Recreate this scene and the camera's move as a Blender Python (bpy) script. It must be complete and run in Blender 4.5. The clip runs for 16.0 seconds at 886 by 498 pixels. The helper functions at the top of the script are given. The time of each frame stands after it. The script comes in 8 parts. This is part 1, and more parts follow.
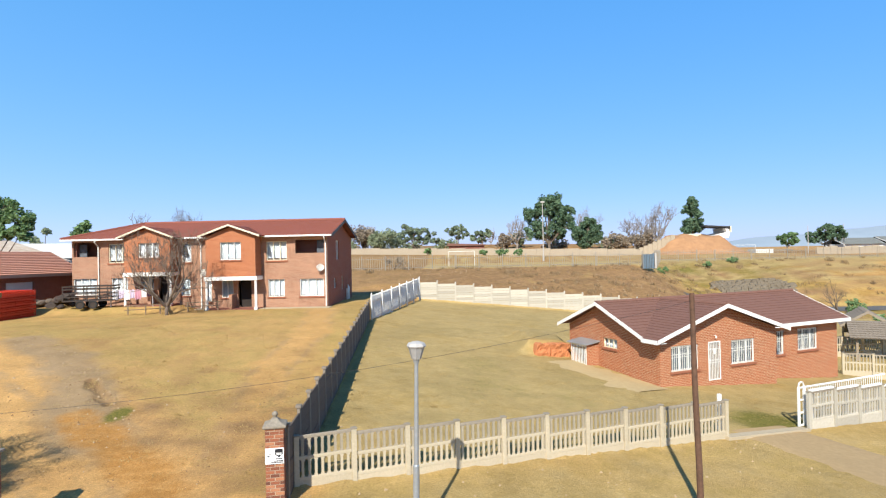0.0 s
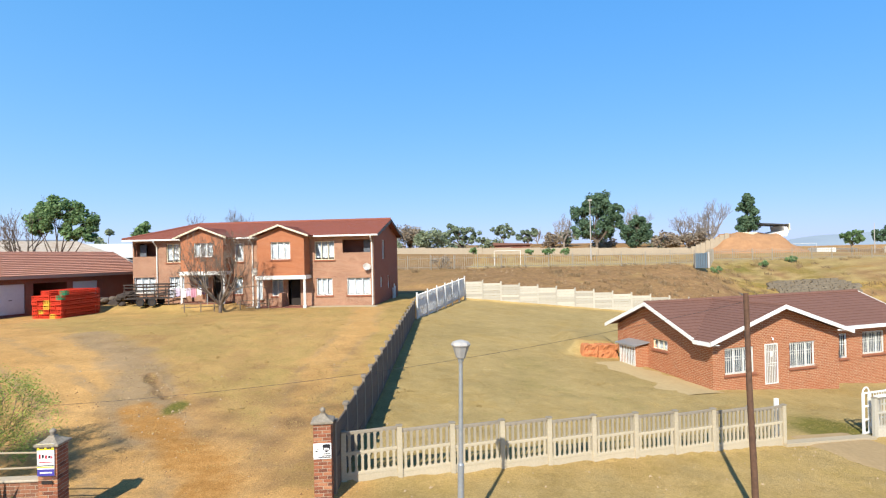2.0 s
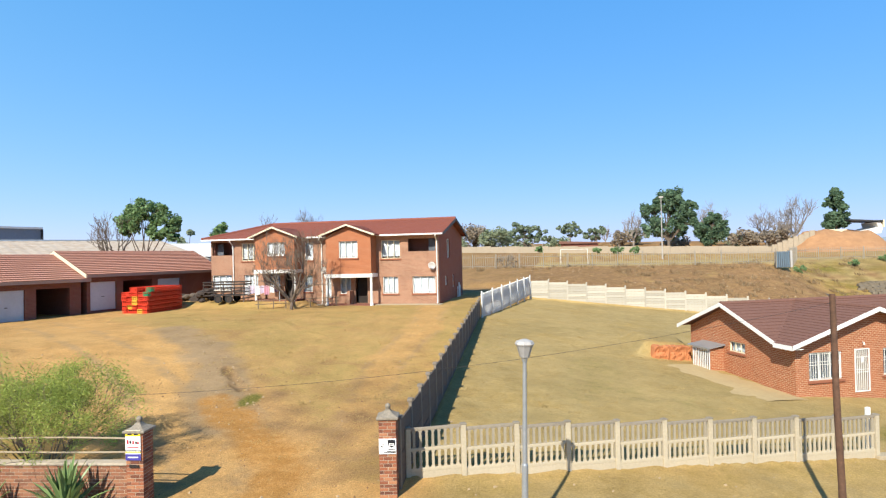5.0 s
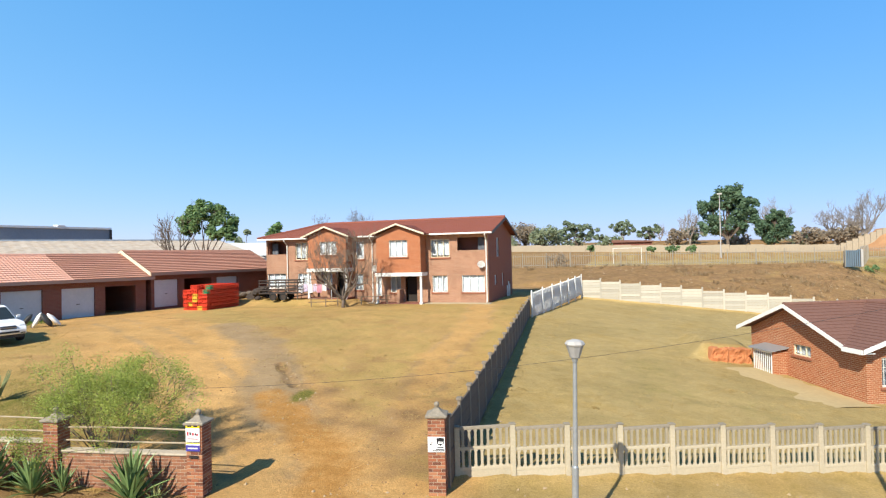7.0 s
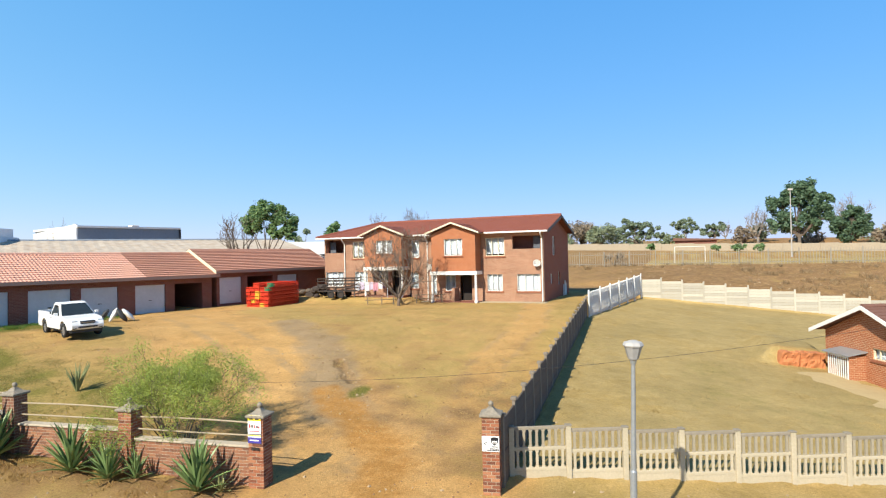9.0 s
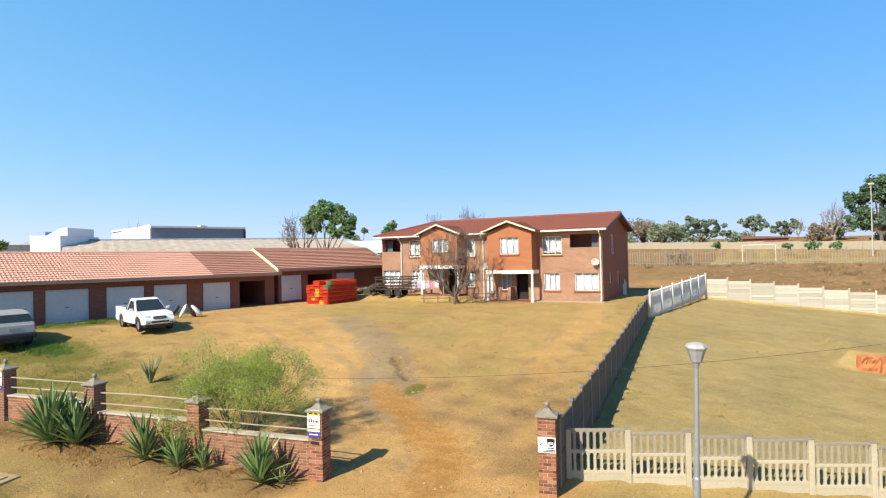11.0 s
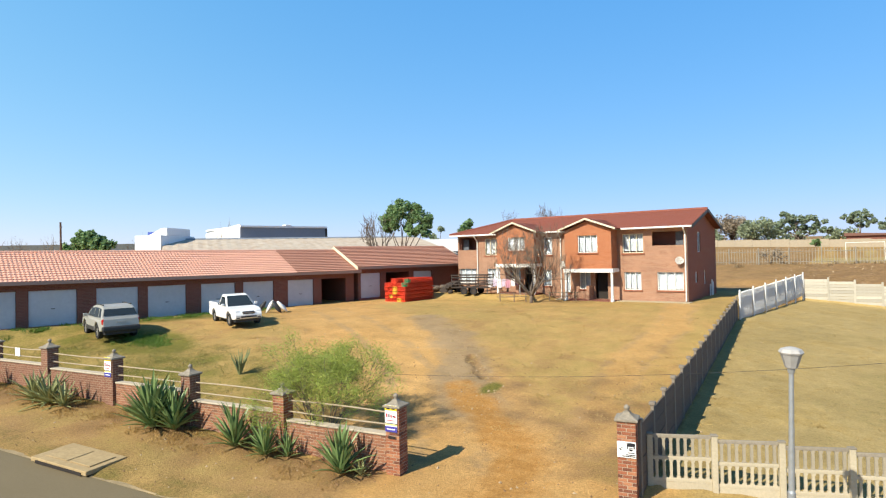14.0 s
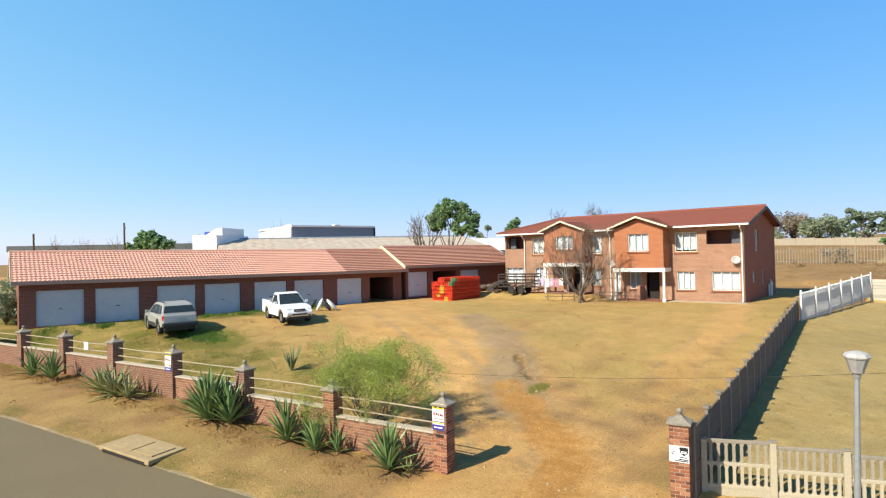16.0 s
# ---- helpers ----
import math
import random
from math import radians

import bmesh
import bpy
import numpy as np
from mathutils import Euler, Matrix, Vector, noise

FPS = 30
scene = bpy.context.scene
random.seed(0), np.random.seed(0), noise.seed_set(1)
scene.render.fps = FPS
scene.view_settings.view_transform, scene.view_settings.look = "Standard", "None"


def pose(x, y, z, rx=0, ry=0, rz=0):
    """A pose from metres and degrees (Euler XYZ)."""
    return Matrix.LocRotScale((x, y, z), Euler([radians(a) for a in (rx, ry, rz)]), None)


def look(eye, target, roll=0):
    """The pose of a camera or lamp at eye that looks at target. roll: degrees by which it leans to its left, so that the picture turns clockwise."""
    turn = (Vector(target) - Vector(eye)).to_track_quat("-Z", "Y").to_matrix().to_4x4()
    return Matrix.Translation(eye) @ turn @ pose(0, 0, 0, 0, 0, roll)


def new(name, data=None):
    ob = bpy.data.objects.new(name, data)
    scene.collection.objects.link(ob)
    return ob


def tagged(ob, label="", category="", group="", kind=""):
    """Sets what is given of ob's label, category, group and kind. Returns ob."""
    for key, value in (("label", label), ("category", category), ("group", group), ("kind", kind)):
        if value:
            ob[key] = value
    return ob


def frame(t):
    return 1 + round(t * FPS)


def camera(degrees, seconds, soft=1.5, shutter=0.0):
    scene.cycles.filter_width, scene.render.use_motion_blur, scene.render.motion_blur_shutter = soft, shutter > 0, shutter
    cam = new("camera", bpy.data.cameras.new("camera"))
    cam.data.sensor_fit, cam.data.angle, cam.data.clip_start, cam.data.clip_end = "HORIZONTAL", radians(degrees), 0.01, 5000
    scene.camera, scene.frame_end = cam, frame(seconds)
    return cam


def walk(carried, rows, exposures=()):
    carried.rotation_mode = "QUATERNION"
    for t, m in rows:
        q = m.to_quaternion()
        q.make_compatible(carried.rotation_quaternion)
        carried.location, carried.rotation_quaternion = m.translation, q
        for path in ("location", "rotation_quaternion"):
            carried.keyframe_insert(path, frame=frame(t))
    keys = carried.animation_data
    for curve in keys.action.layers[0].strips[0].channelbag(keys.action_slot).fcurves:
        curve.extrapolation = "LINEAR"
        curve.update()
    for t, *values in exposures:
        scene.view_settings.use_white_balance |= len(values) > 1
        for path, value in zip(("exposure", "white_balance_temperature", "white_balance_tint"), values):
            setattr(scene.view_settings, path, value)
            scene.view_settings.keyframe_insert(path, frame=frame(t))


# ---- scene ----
import itertools

# ---------- camera ----------
cam = camera(74.2, 16.0, 1.25)
PATH = [
    (0.0, pose(-0.107, -0.048, 6.030, 90.37, 1.19, -0.29)),
    (0.5, pose(-0.098, -0.057, 6.028, 90.38, 1.21, 0.77)),
    (1.0, pose(-0.090, -0.063, 6.026, 90.39, 1.23, 1.82)),
    (1.5, pose(-0.083, -0.067, 6.024, 90.40, 1.25, 3.01)),
    (2.0, pose(-0.075, -0.069, 6.022, 90.41, 1.27, 4.17)),
    (2.5, pose(-0.068, -0.070, 6.019, 90.42, 1.28, 5.22)),
    (3.0, pose(-0.060, -0.069, 6.017, 90.42, 1.29, 6.13)),
    (3.5, pose(-0.054, -0.066, 6.015, 90.43, 1.31, 7.06)),
    (4.0, pose(-0.047, -0.062, 6.013, 90.44, 1.32, 8.18)),
    (6.5, pose(-0.016, -0.027, 6.004, 90.45, 1.34, 14.15)),
    (7.0, pose(-0.011, -0.018, 6.002, 90.46, 1.35, 15.40)),
    (7.5, pose(-0.005, -0.009, 6.001, 90.46, 1.35, 16.79)),
    (8.0, pose(0.000, 0.000, 6.000, 90.46, 1.35, 18.21)),
    (8.5, pose(0.005, 0.009, 5.999, 90.46, 1.35, 19.57)),
    (9.0, pose(0.010, 0.018, 5.998, 90.46, 1.35, 20.80)),
    (11.5, pose(0.033, 0.055, 5.999, 90.46, 1.35, 27.71)),
    (12.0, pose(0.037, 0.060, 6.000, 90.46, 1.35, 29.06)),
    (12.5, pose(0.042, 0.064, 6.001, 90.46, 1.36, 30.31)),
    (13.0, pose(0.046, 0.066, 6.003, 90.46, 1.36, 31.52)),
    (13.5, pose(0.050, 0.066, 6.004, 90.46, 1.36, 32.61)),
    (14.0, pose(0.054, 0.065, 6.007, 90.46, 1.36, 33.76)),
    (14.5, pose(0.058, 0.062, 6.009, 90.46, 1.37, 34.92)),
    (15.0, pose(0.061, 0.057, 6.013, 90.46, 1.38, 36.06)),
    (15.5, pose(0.065, 0.050, 6.016, 90.46, 1.38, 37.22)),
    (16.0, pose(0.069, 0.040, 6.020, 90.46, 1.39, 38.34)),
]
walk(cam, PATH, [(0.0, 0.55, 6450, 9.5), (4.0, 0.55, 6520, 9), (8.0, 0.55, 6680, 7.5), (12.0, 0.55, 6800, 6.5), (16.0, 0.55, 6840, 6.5)])

# ---------- sky and sun ----------
SUN_HEADING = 13.0      # shadows fall this many degrees to the right of +Y
SUN_HEIGHT = 39.5
sky = bpy.data.worlds.new("sky")
scene.world = sky
sky.use_nodes = True
sky_nodes = sky.node_tree.nodes
sky_tex = sky_nodes.new("ShaderNodeTexSky")
sky_tex.sky_type = "NISHITA"
sky_tex.sun_disc = False
sky_tex.sun_elevation = radians(SUN_HEIGHT)
sky_tex.sun_rotation = radians(180 + SUN_HEADING)
sky_tex.altitude = 1500
sky_tex.air_density = 1.0
sky_tex.dust_density = 1.0
sky_tex.ozone_density = 2.0
# a deep, clear winter blue that pales towards the horizon
split, joined = sky_nodes.new("ShaderNodeSeparateColor"), sky_nodes.new("ShaderNodeCombineColor")
sky.node_tree.links.new(sky_tex.outputs[0], split.inputs[0])
for channel, (power, gain) in enumerate(((0.85, 0.6), (0.42, 1.75), (0.25, 3.85))):
    raised, scaled = sky_nodes.new("ShaderNodeMath"), sky_nodes.new("ShaderNodeMath")
    raised.operation, scaled.operation = "POWER", "MULTIPLY"
    raised.inputs[1].default_value, scaled.inputs[1].default_value = power, gain
    sky.node_tree.links.new(split.outputs[channel], raised.inputs[0])
    sky.node_tree.links.new(raised.outputs[0], scaled.inputs[0])
    sky.node_tree.links.new(scaled.outputs[0], joined.inputs[channel])
# the air grows hazier and paler towards the west
heading = sky_nodes.new("ShaderNodeTexCoord")
west = sky_nodes.new("ShaderNodeVectorMath")
west.operation = "DOT_PRODUCT"
west.inputs[1].default_value = (-0.985, -0.174, 0.0)
sky.node_tree.links.new(heading.outputs["Generated"], west.inputs[0])
half_way, paling = sky_nodes.new("ShaderNodeMapRange"), sky_nodes.new("ShaderNodeMath")
half_way.inputs[1].default_value, half_way.inputs[2].default_value = -1.0, 1.0
paling.operation, paling.inputs[1].default_value = "POWER", 4.0
sky.node_tree.links.new(west.outputs["Value"], half_way.inputs[0])
sky.node_tree.links.new(half_way.outputs[0], paling.inputs[0])
haze = sky_nodes.new("ShaderNodeMix")
haze.data_type, haze.blend_type = "RGBA", "MIX"
haze.inputs[6].default_value, haze.inputs[7].default_value = (0.95, 0.98, 1.0, 1), (1.97, 1.42, 1.07, 1)
sky.node_tree.links.new(paling.outputs[0], haze.inputs[0])
tinted = sky_nodes.new("ShaderNodeMix")
tinted.data_type, tinted.blend_type = "RGBA", "MULTIPLY"
tinted.inputs[0].default_value = 1.0
sky.node_tree.links.new(joined.outputs[0], tinted.inputs[6])
sky.node_tree.links.new(haze.outputs[2], tinted.inputs[7])
# and deepens towards the zenith
upward, deepening = sky_nodes.new("ShaderNodeSeparateXYZ"), sky_nodes.new("ShaderNodeMapRange")
sky.node_tree.links.new(heading.outputs["Generated"], upward.inputs[0])
for slot, value in ((1, 0.4), (2, 1.0), (3, 1.0), (4, 0.35)):
    deepening.inputs[slot].default_value = value
sky.node_tree.links.new(upward.outputs[2], deepening.inputs[0])
deep = sky_nodes.new("ShaderNodeVectorMath")
deep.operation = "SCALE"
sky.node_tree.links.new(tinted.outputs[2], deep.inputs[0])
sky.node_tree.links.new(deepening.outputs[0], deep.inputs["Scale"])
sky.node_tree.links.new(deep.outputs[0], sky_nodes["Background"].inputs[0])
sky_nodes["Background"].inputs[1].default_value = 0.121
sun = new("sun", bpy.data.lights.new("sun", "SUN"))
sun.data.energy = 5.0
sun.data.angle = radians(0.55)
sun.data.color = (1.0, 0.94, 0.82)
hd, el = radians(SUN_HEADING), radians(SUN_HEIGHT)
sun.matrix_basis = look((0, 0, 40), Vector((math.sin(hd) * math.cos(el), math.cos(hd) * math.cos(el), -math.sin(el))) + Vector((0, 0, 40)))


# ---------- materials ----------
def nodes_of(name):
    m = bpy.data.materials.new(name)
    m.use_nodes = True
    nt = m.node_tree
    return m, nt, nt.nodes["Principled BSDF"]


def add(nt, kind, **values):
    n = nt.nodes.new(kind)
    for key, value in values.items():
        n.inputs[key].default_value = value
    return n


def noise_tex(nt, vec, scale, detail=4.0, rough=0.6):
    n = add(nt, "ShaderNodeTexNoise", Scale=scale, Detail=detail, Roughness=rough)
    nt.links.new(vec, n.inputs["Vector"])
    return n.outputs["Fac"]


def mixed(nt, fac, a, b, blend="MIX"):
    n = nt.nodes.new("ShaderNodeMix")
    n.data_type, n.blend_type = "RGBA", blend
    for i, v in ((0, fac), (6, a), (7, b)):
        if isinstance(v, (int, float)):
            n.inputs[i].default_value = v
        elif isinstance(v, tuple):
            n.inputs[i].default_value = (*v, 1)
        else:
            nt.links.new(v, n.inputs[i])
    return n.outputs[2]


def ramped(nt, fac, lo, hi):
    n = nt.nodes.new("ShaderNodeMapRange")
    n.inputs[1].default_value, n.inputs[2].default_value = lo, hi
    nt.links.new(fac, n.inputs[0])
    return n.outputs[0]


def bumped(nt, bsdf, height, strength, dist=0.02):
    n = add(nt, "ShaderNodeBump", Strength=strength, Distance=dist)
    nt.links.new(height, n.inputs["Height"])
    nt.links.new(n.outputs[0], bsdf.inputs["Normal"])


def place(nt, kind="Object"):
    return nt.nodes.new("ShaderNodeTexCoord").outputs[kind]


def surface(name, a, b, fine=12.0, coarse=0.6, rough=0.8, bump=0.3, metal=0.0, stain=0.35, vary=0.0, spec=0.35):
    """A weathered surface: two colours in fine grain, stains at a coarse scale."""
    m, nt, p = nodes_of(name)
    vec = place(nt)
    grain = noise_tex(nt, vec, fine, 6.0)
    blot = ramped(nt, noise_tex(nt, vec, coarse, 3.0), 0.35, 0.7)
    col = mixed(nt, ramped(nt, grain, 0.3, 0.7), a, b)
    dark = tuple(c * 0.72 for c in a)
    amount = nt.nodes.new("ShaderNodeMath")
    amount.operation = "MULTIPLY"
    amount.inputs[1].default_value = stain
    nt.links.new(blot, amount.inputs[0])
    col = mixed(nt, amount.outputs[0], col, dark)
    if vary:
        info = nt.nodes.new("ShaderNodeObjectInfo")
        col = mixed(nt, ramped(nt, info.outputs["Random"], 0.0, 1.0 / vary), col, tuple(c * 0.45 for c in b))
    nt.links.new(col, p.inputs["Base Color"])
    p.inputs["Roughness"].default_value, p.inputs["Metallic"].default_value = rough, metal
    p.inputs["Specular IOR Level"].default_value = spec
    if bump:
        bumped(nt, p, grain, bump)
    return m


def brickwork(name, a, b, mortar, patch=None, bump=0.5):
    """Bricks 222 x 75 mm in stretcher bond, on walls that run along the local x or y."""
    m, nt, p = nodes_of(name)
    vec = place(nt)
    sep = nt.nodes.new("ShaderNodeSeparateXYZ")
    nt.links.new(vec, sep.inputs[0])
    total = nt.nodes.new("ShaderNodeMath")
    nt.links.new(sep.outputs[0], total.inputs[0])
    nt.links.new(sep.outputs[1], total.inputs[1])
    com = nt.nodes.new("ShaderNodeCombineXYZ")
    nt.links.new(total.outputs[0], com.inputs[0])
    nt.links.new(sep.outputs[2], com.inputs[1])
    br = add(nt, "ShaderNodeTexBrick", Scale=1.0)
    br.inputs["Color1"].default_value, br.inputs["Color2"].default_value = (*a, 1), (*b, 1)
    br.inputs["Mortar"].default_value = (*mortar, 1)
    br.inputs["Mortar Size"].default_value = 0.01
    br.inputs["Mortar Smooth"].default_value = 0.3
    br.inputs["Brick Width"].default_value, br.inputs["Row Height"].default_value = 0.232, 0.085
    nt.links.new(com.outputs[0], br.inputs["Vector"])
    blot = ramped(nt, noise_tex(nt, vec, 0.8, 3.0), 0.35, 0.7)
    col = mixed(nt, blot, br.outputs["Color"], mixed(nt, 0.4, br.outputs["Color"], patch or a))
    grain = noise_tex(nt, vec, 30.0, 4.0)
    col = mixed(nt, 0.35, col, mixed(nt, ramped(nt, grain, 0.3, 0.7), (0.5, 0.5, 0.5), (1.0, 1.0, 1.0)), "MULTIPLY")
    nt.links.new(col, p.inputs["Base Color"])
    p.inputs["Roughness"].default_value = 0.85
    p.inputs["Specular IOR Level"].default_value = 0.25
    inv = nt.nodes.new("ShaderNodeMath")
    inv.operation, inv.inputs[0].default_value = "SUBTRACT", 1.0
    nt.links.new(br.outputs["Fac"], inv.inputs[1])
    bumped(nt, p, inv.outputs[0], bump, 0.01)
    return m


def glassy(name):
    m, nt, p = nodes_of(name)
    p.inputs["Base Color"].default_value = (0.9, 0.95, 0.95, 1)
    p.inputs["Roughness"].default_value = 0.03
    p.inputs["Transmission Weight"].default_value = 1.0
    p.inputs["IOR"].default_value = 1.1
    p.inputs["Specular IOR Level"].default_value = 0.6
    return m


BRICK_HOUSE = brickwork("red brick", (0.44, 0.155, 0.072), (0.31, 0.097, 0.042), (0.58, 0.42, 0.27))
BRICK_BAY = brickwork("orange brick", (0.43, 0.155, 0.07), (0.34, 0.115, 0.052), (0.50, 0.26, 0.15))
BRICK_FLAT = brickwork("brown brick", (0.365, 0.185, 0.118), (0.25, 0.115, 0.074), (0.44, 0.315, 0.215), (0.55, 0.31, 0.20))
# garage brick; on the flats it also puts shade into recesses and rear walls
BRICK_DARK = brickwork("dark brick with shade in its colour", (0.24, 0.084, 0.06), (0.18, 0.062, 0.044), (0.28, 0.175, 0.13))
# the flats' brick, reddened to put the glow of the shaded gable into colour
BRICK_SIDE = brickwork("flats brick tinted for shaded gable", (0.36, 0.105, 0.058), (0.28, 0.08, 0.045), (0.34, 0.19, 0.13))
BRICK_WALL = brickwork("garden wall brick", (0.255, 0.115, 0.074), (0.175, 0.08, 0.052), (0.35, 0.265, 0.185))


def brick_piece(name="fired brick", dusty=0.0):
    """Single fired bricks, each of its own tone from plum through red to orange."""
    m, nt, p = nodes_of(name)
    vec = place(nt)
    info = nt.nodes.new("ShaderNodeObjectInfo").outputs["Random"]
    tone = mixed(nt, ramped(nt, info, 0.0, 0.45), (0.13, 0.055, 0.038), (0.31, 0.112, 0.06))
    tone = mixed(nt, ramped(nt, info, 0.55, 1.0), tone, (0.41, 0.195, 0.105))
    tone = mixed(nt, dusty, tone, (0.255, 0.14, 0.088))
    grain = noise_tex(nt, vec, 25.0, 5.0)
    col = mixed(nt, 0.5, tone, mixed(nt, ramped(nt, grain, 0.3, 0.7), (0.55, 0.55, 0.55), (1.2, 1.15, 1.1)), "MULTIPLY")
    nt.links.new(col, p.inputs["Base Color"])
    p.inputs["Roughness"].default_value, p.inputs["Specular IOR Level"].default_value = 0.85, 0.25
    bumped(nt, p, grain, 0.4)
    return m


BRICK_PIECE = brick_piece()
BRICK_PALE = brick_piece("dusty fired brick", 0.45)
MORTAR = surface("mortar", (0.47, 0.375, 0.275), (0.39, 0.31, 0.225), 30, 2, 0.9, 0.4)
CONCRETE = surface("weathered precast concrete", (0.55, 0.475, 0.345), (0.45, 0.385, 0.275), 22, 1.5, 0.9, 0.35, stain=0.4, vary=0.12)
CONCRETE_GREY = surface("grey precast concrete", (0.165, 0.128, 0.10), (0.12, 0.094, 0.075), 18, 0.9, 0.9, 0.35, stain=0.5, vary=0.2)
CONCRETE_POST = surface("grey precast posts", (0.27, 0.225, 0.175), (0.20, 0.168, 0.135), 18, 0.9, 0.9, 0.35, stain=0.4, vary=0.2)
CONCRETE_PALE = surface("pale painted concrete", (0.60, 0.56, 0.475), (0.47, 0.43, 0.35), 14, 0.7, 0.9, 0.3, stain=0.55, vary=0.5)
CONCRETE_DULL = surface("dull precast balusters", (0.41, 0.355, 0.265), (0.30, 0.258, 0.19), 22, 1.5, 0.9, 0.35, stain=0.5, vary=0.15)
CONCRETE_GRIME = surface("blackened concrete rail", (0.36, 0.31, 0.24), (0.24, 0.205, 0.16), 20, 2.5, 0.92, 0.4, stain=0.6, vary=0.2)
SLAB = surface("old concrete", (0.46, 0.38, 0.26), (0.38, 0.31, 0.21), 16, 0.8, 0.9, 0.3)
COPING = surface("worn plaster coping", (0.54, 0.46, 0.35), (0.38, 0.31, 0.23), 9, 1.2, 0.9, 0.4, stain=0.6)
CAP = surface("lichen stained mortar cap", (0.33, 0.285, 0.225), (0.18, 0.155, 0.12), 16, 4, 0.92, 0.5)
WHITE = surface("white paint", (0.80, 0.79, 0.75), (0.74, 0.73, 0.69), 20, 1.2, 0.55, 0.08, stain=0.15)
CREAM = surface("cream paint", (0.74, 0.66, 0.48), (0.66, 0.58, 0.42), 20, 1.2, 0.6, 0.08, stain=0.2)
WHITE_STEEL = surface("white palisade paint", (0.70, 0.70, 0.69), (0.63, 0.63, 0.62), 20, 1.5, 0.5, 0.05, stain=0.2)
GREY_STEEL = surface("galvanised steel", (0.42, 0.44, 0.46), (0.34, 0.36, 0.38), 14, 1.5, 0.45, 0.08, metal=0.5, stain=0.3)
DULL_STEEL = surface("dull fence steel", (0.34, 0.305, 0.25), (0.27, 0.24, 0.195), 14, 0.8, 0.6, 0.05, metal=0.1)
TILE_PINK = surface("sun-bleached clay tile", (0.74, 0.41, 0.305), (0.67, 0.36, 0.26), 9, 0.5, 0.8, 0.15, stain=0.25)
TILE_RUST = surface("rust concrete tile", (0.54, 0.275, 0.195), (0.45, 0.225, 0.155), 9, 0.5, 0.85, 0.15, stain=0.3)
TILE_RED = surface("dark red tile", (0.265, 0.085, 0.056), (0.205, 0.064, 0.043), 9, 0.4, 0.85, 0.15, stain=0.3)
TILE_BROWN = surface("brown tile", (0.205, 0.102, 0.076), (0.15, 0.074, 0.055), 9, 0.4, 0.85, 0.15, stain=0.4)
DOOR_WHITE = surface("faded garage door paint", (0.62, 0.64, 0.66), (0.55, 0.57, 0.60), 6, 0.7, 0.55, 0.05, stain=0.35, vary=0.2)
CURTAIN = surface("white curtain", (0.50, 0.52, 0.56), (0.34, 0.36, 0.41), 6, 1.5, 0.9, 0.1, stain=0.15)
CURTAIN_GREY = surface("grey net curtain", (0.15, 0.165, 0.19), (0.06, 0.066, 0.078), 5, 1.2, 0.9, 0.1, stain=0.3)
# near-black: shade of unlit openings put into colour, and dark handles
DARK = surface("unlit interior shade and dark fittings", (0.035, 0.028, 0.024), (0.025, 0.02, 0.018), 5, 0.6, 0.9, 0.0)
PLASTER = surface("plain plaster", (0.45, 0.38, 0.30), (0.38, 0.32, 0.26), 10, 0.8, 0.9, 0.1)
GLASS = glassy("window glass")
POLE_WOOD = surface("creosoted pole", (0.15, 0.08, 0.05), (0.075, 0.042, 0.028), 9, 2.0, 0.85, 0.4)
ASPHALT = surface("asphalt", (0.20, 0.158, 0.095), (0.165, 0.13, 0.078), 30, 0.35, 0.95, 0.4, stain=0.35, spec=0.15)
TAR = surface("distant tar", (0.12, 0.115, 0.11), (0.09, 0.086, 0.082), 8, 0.2, 0.9, 0.3)


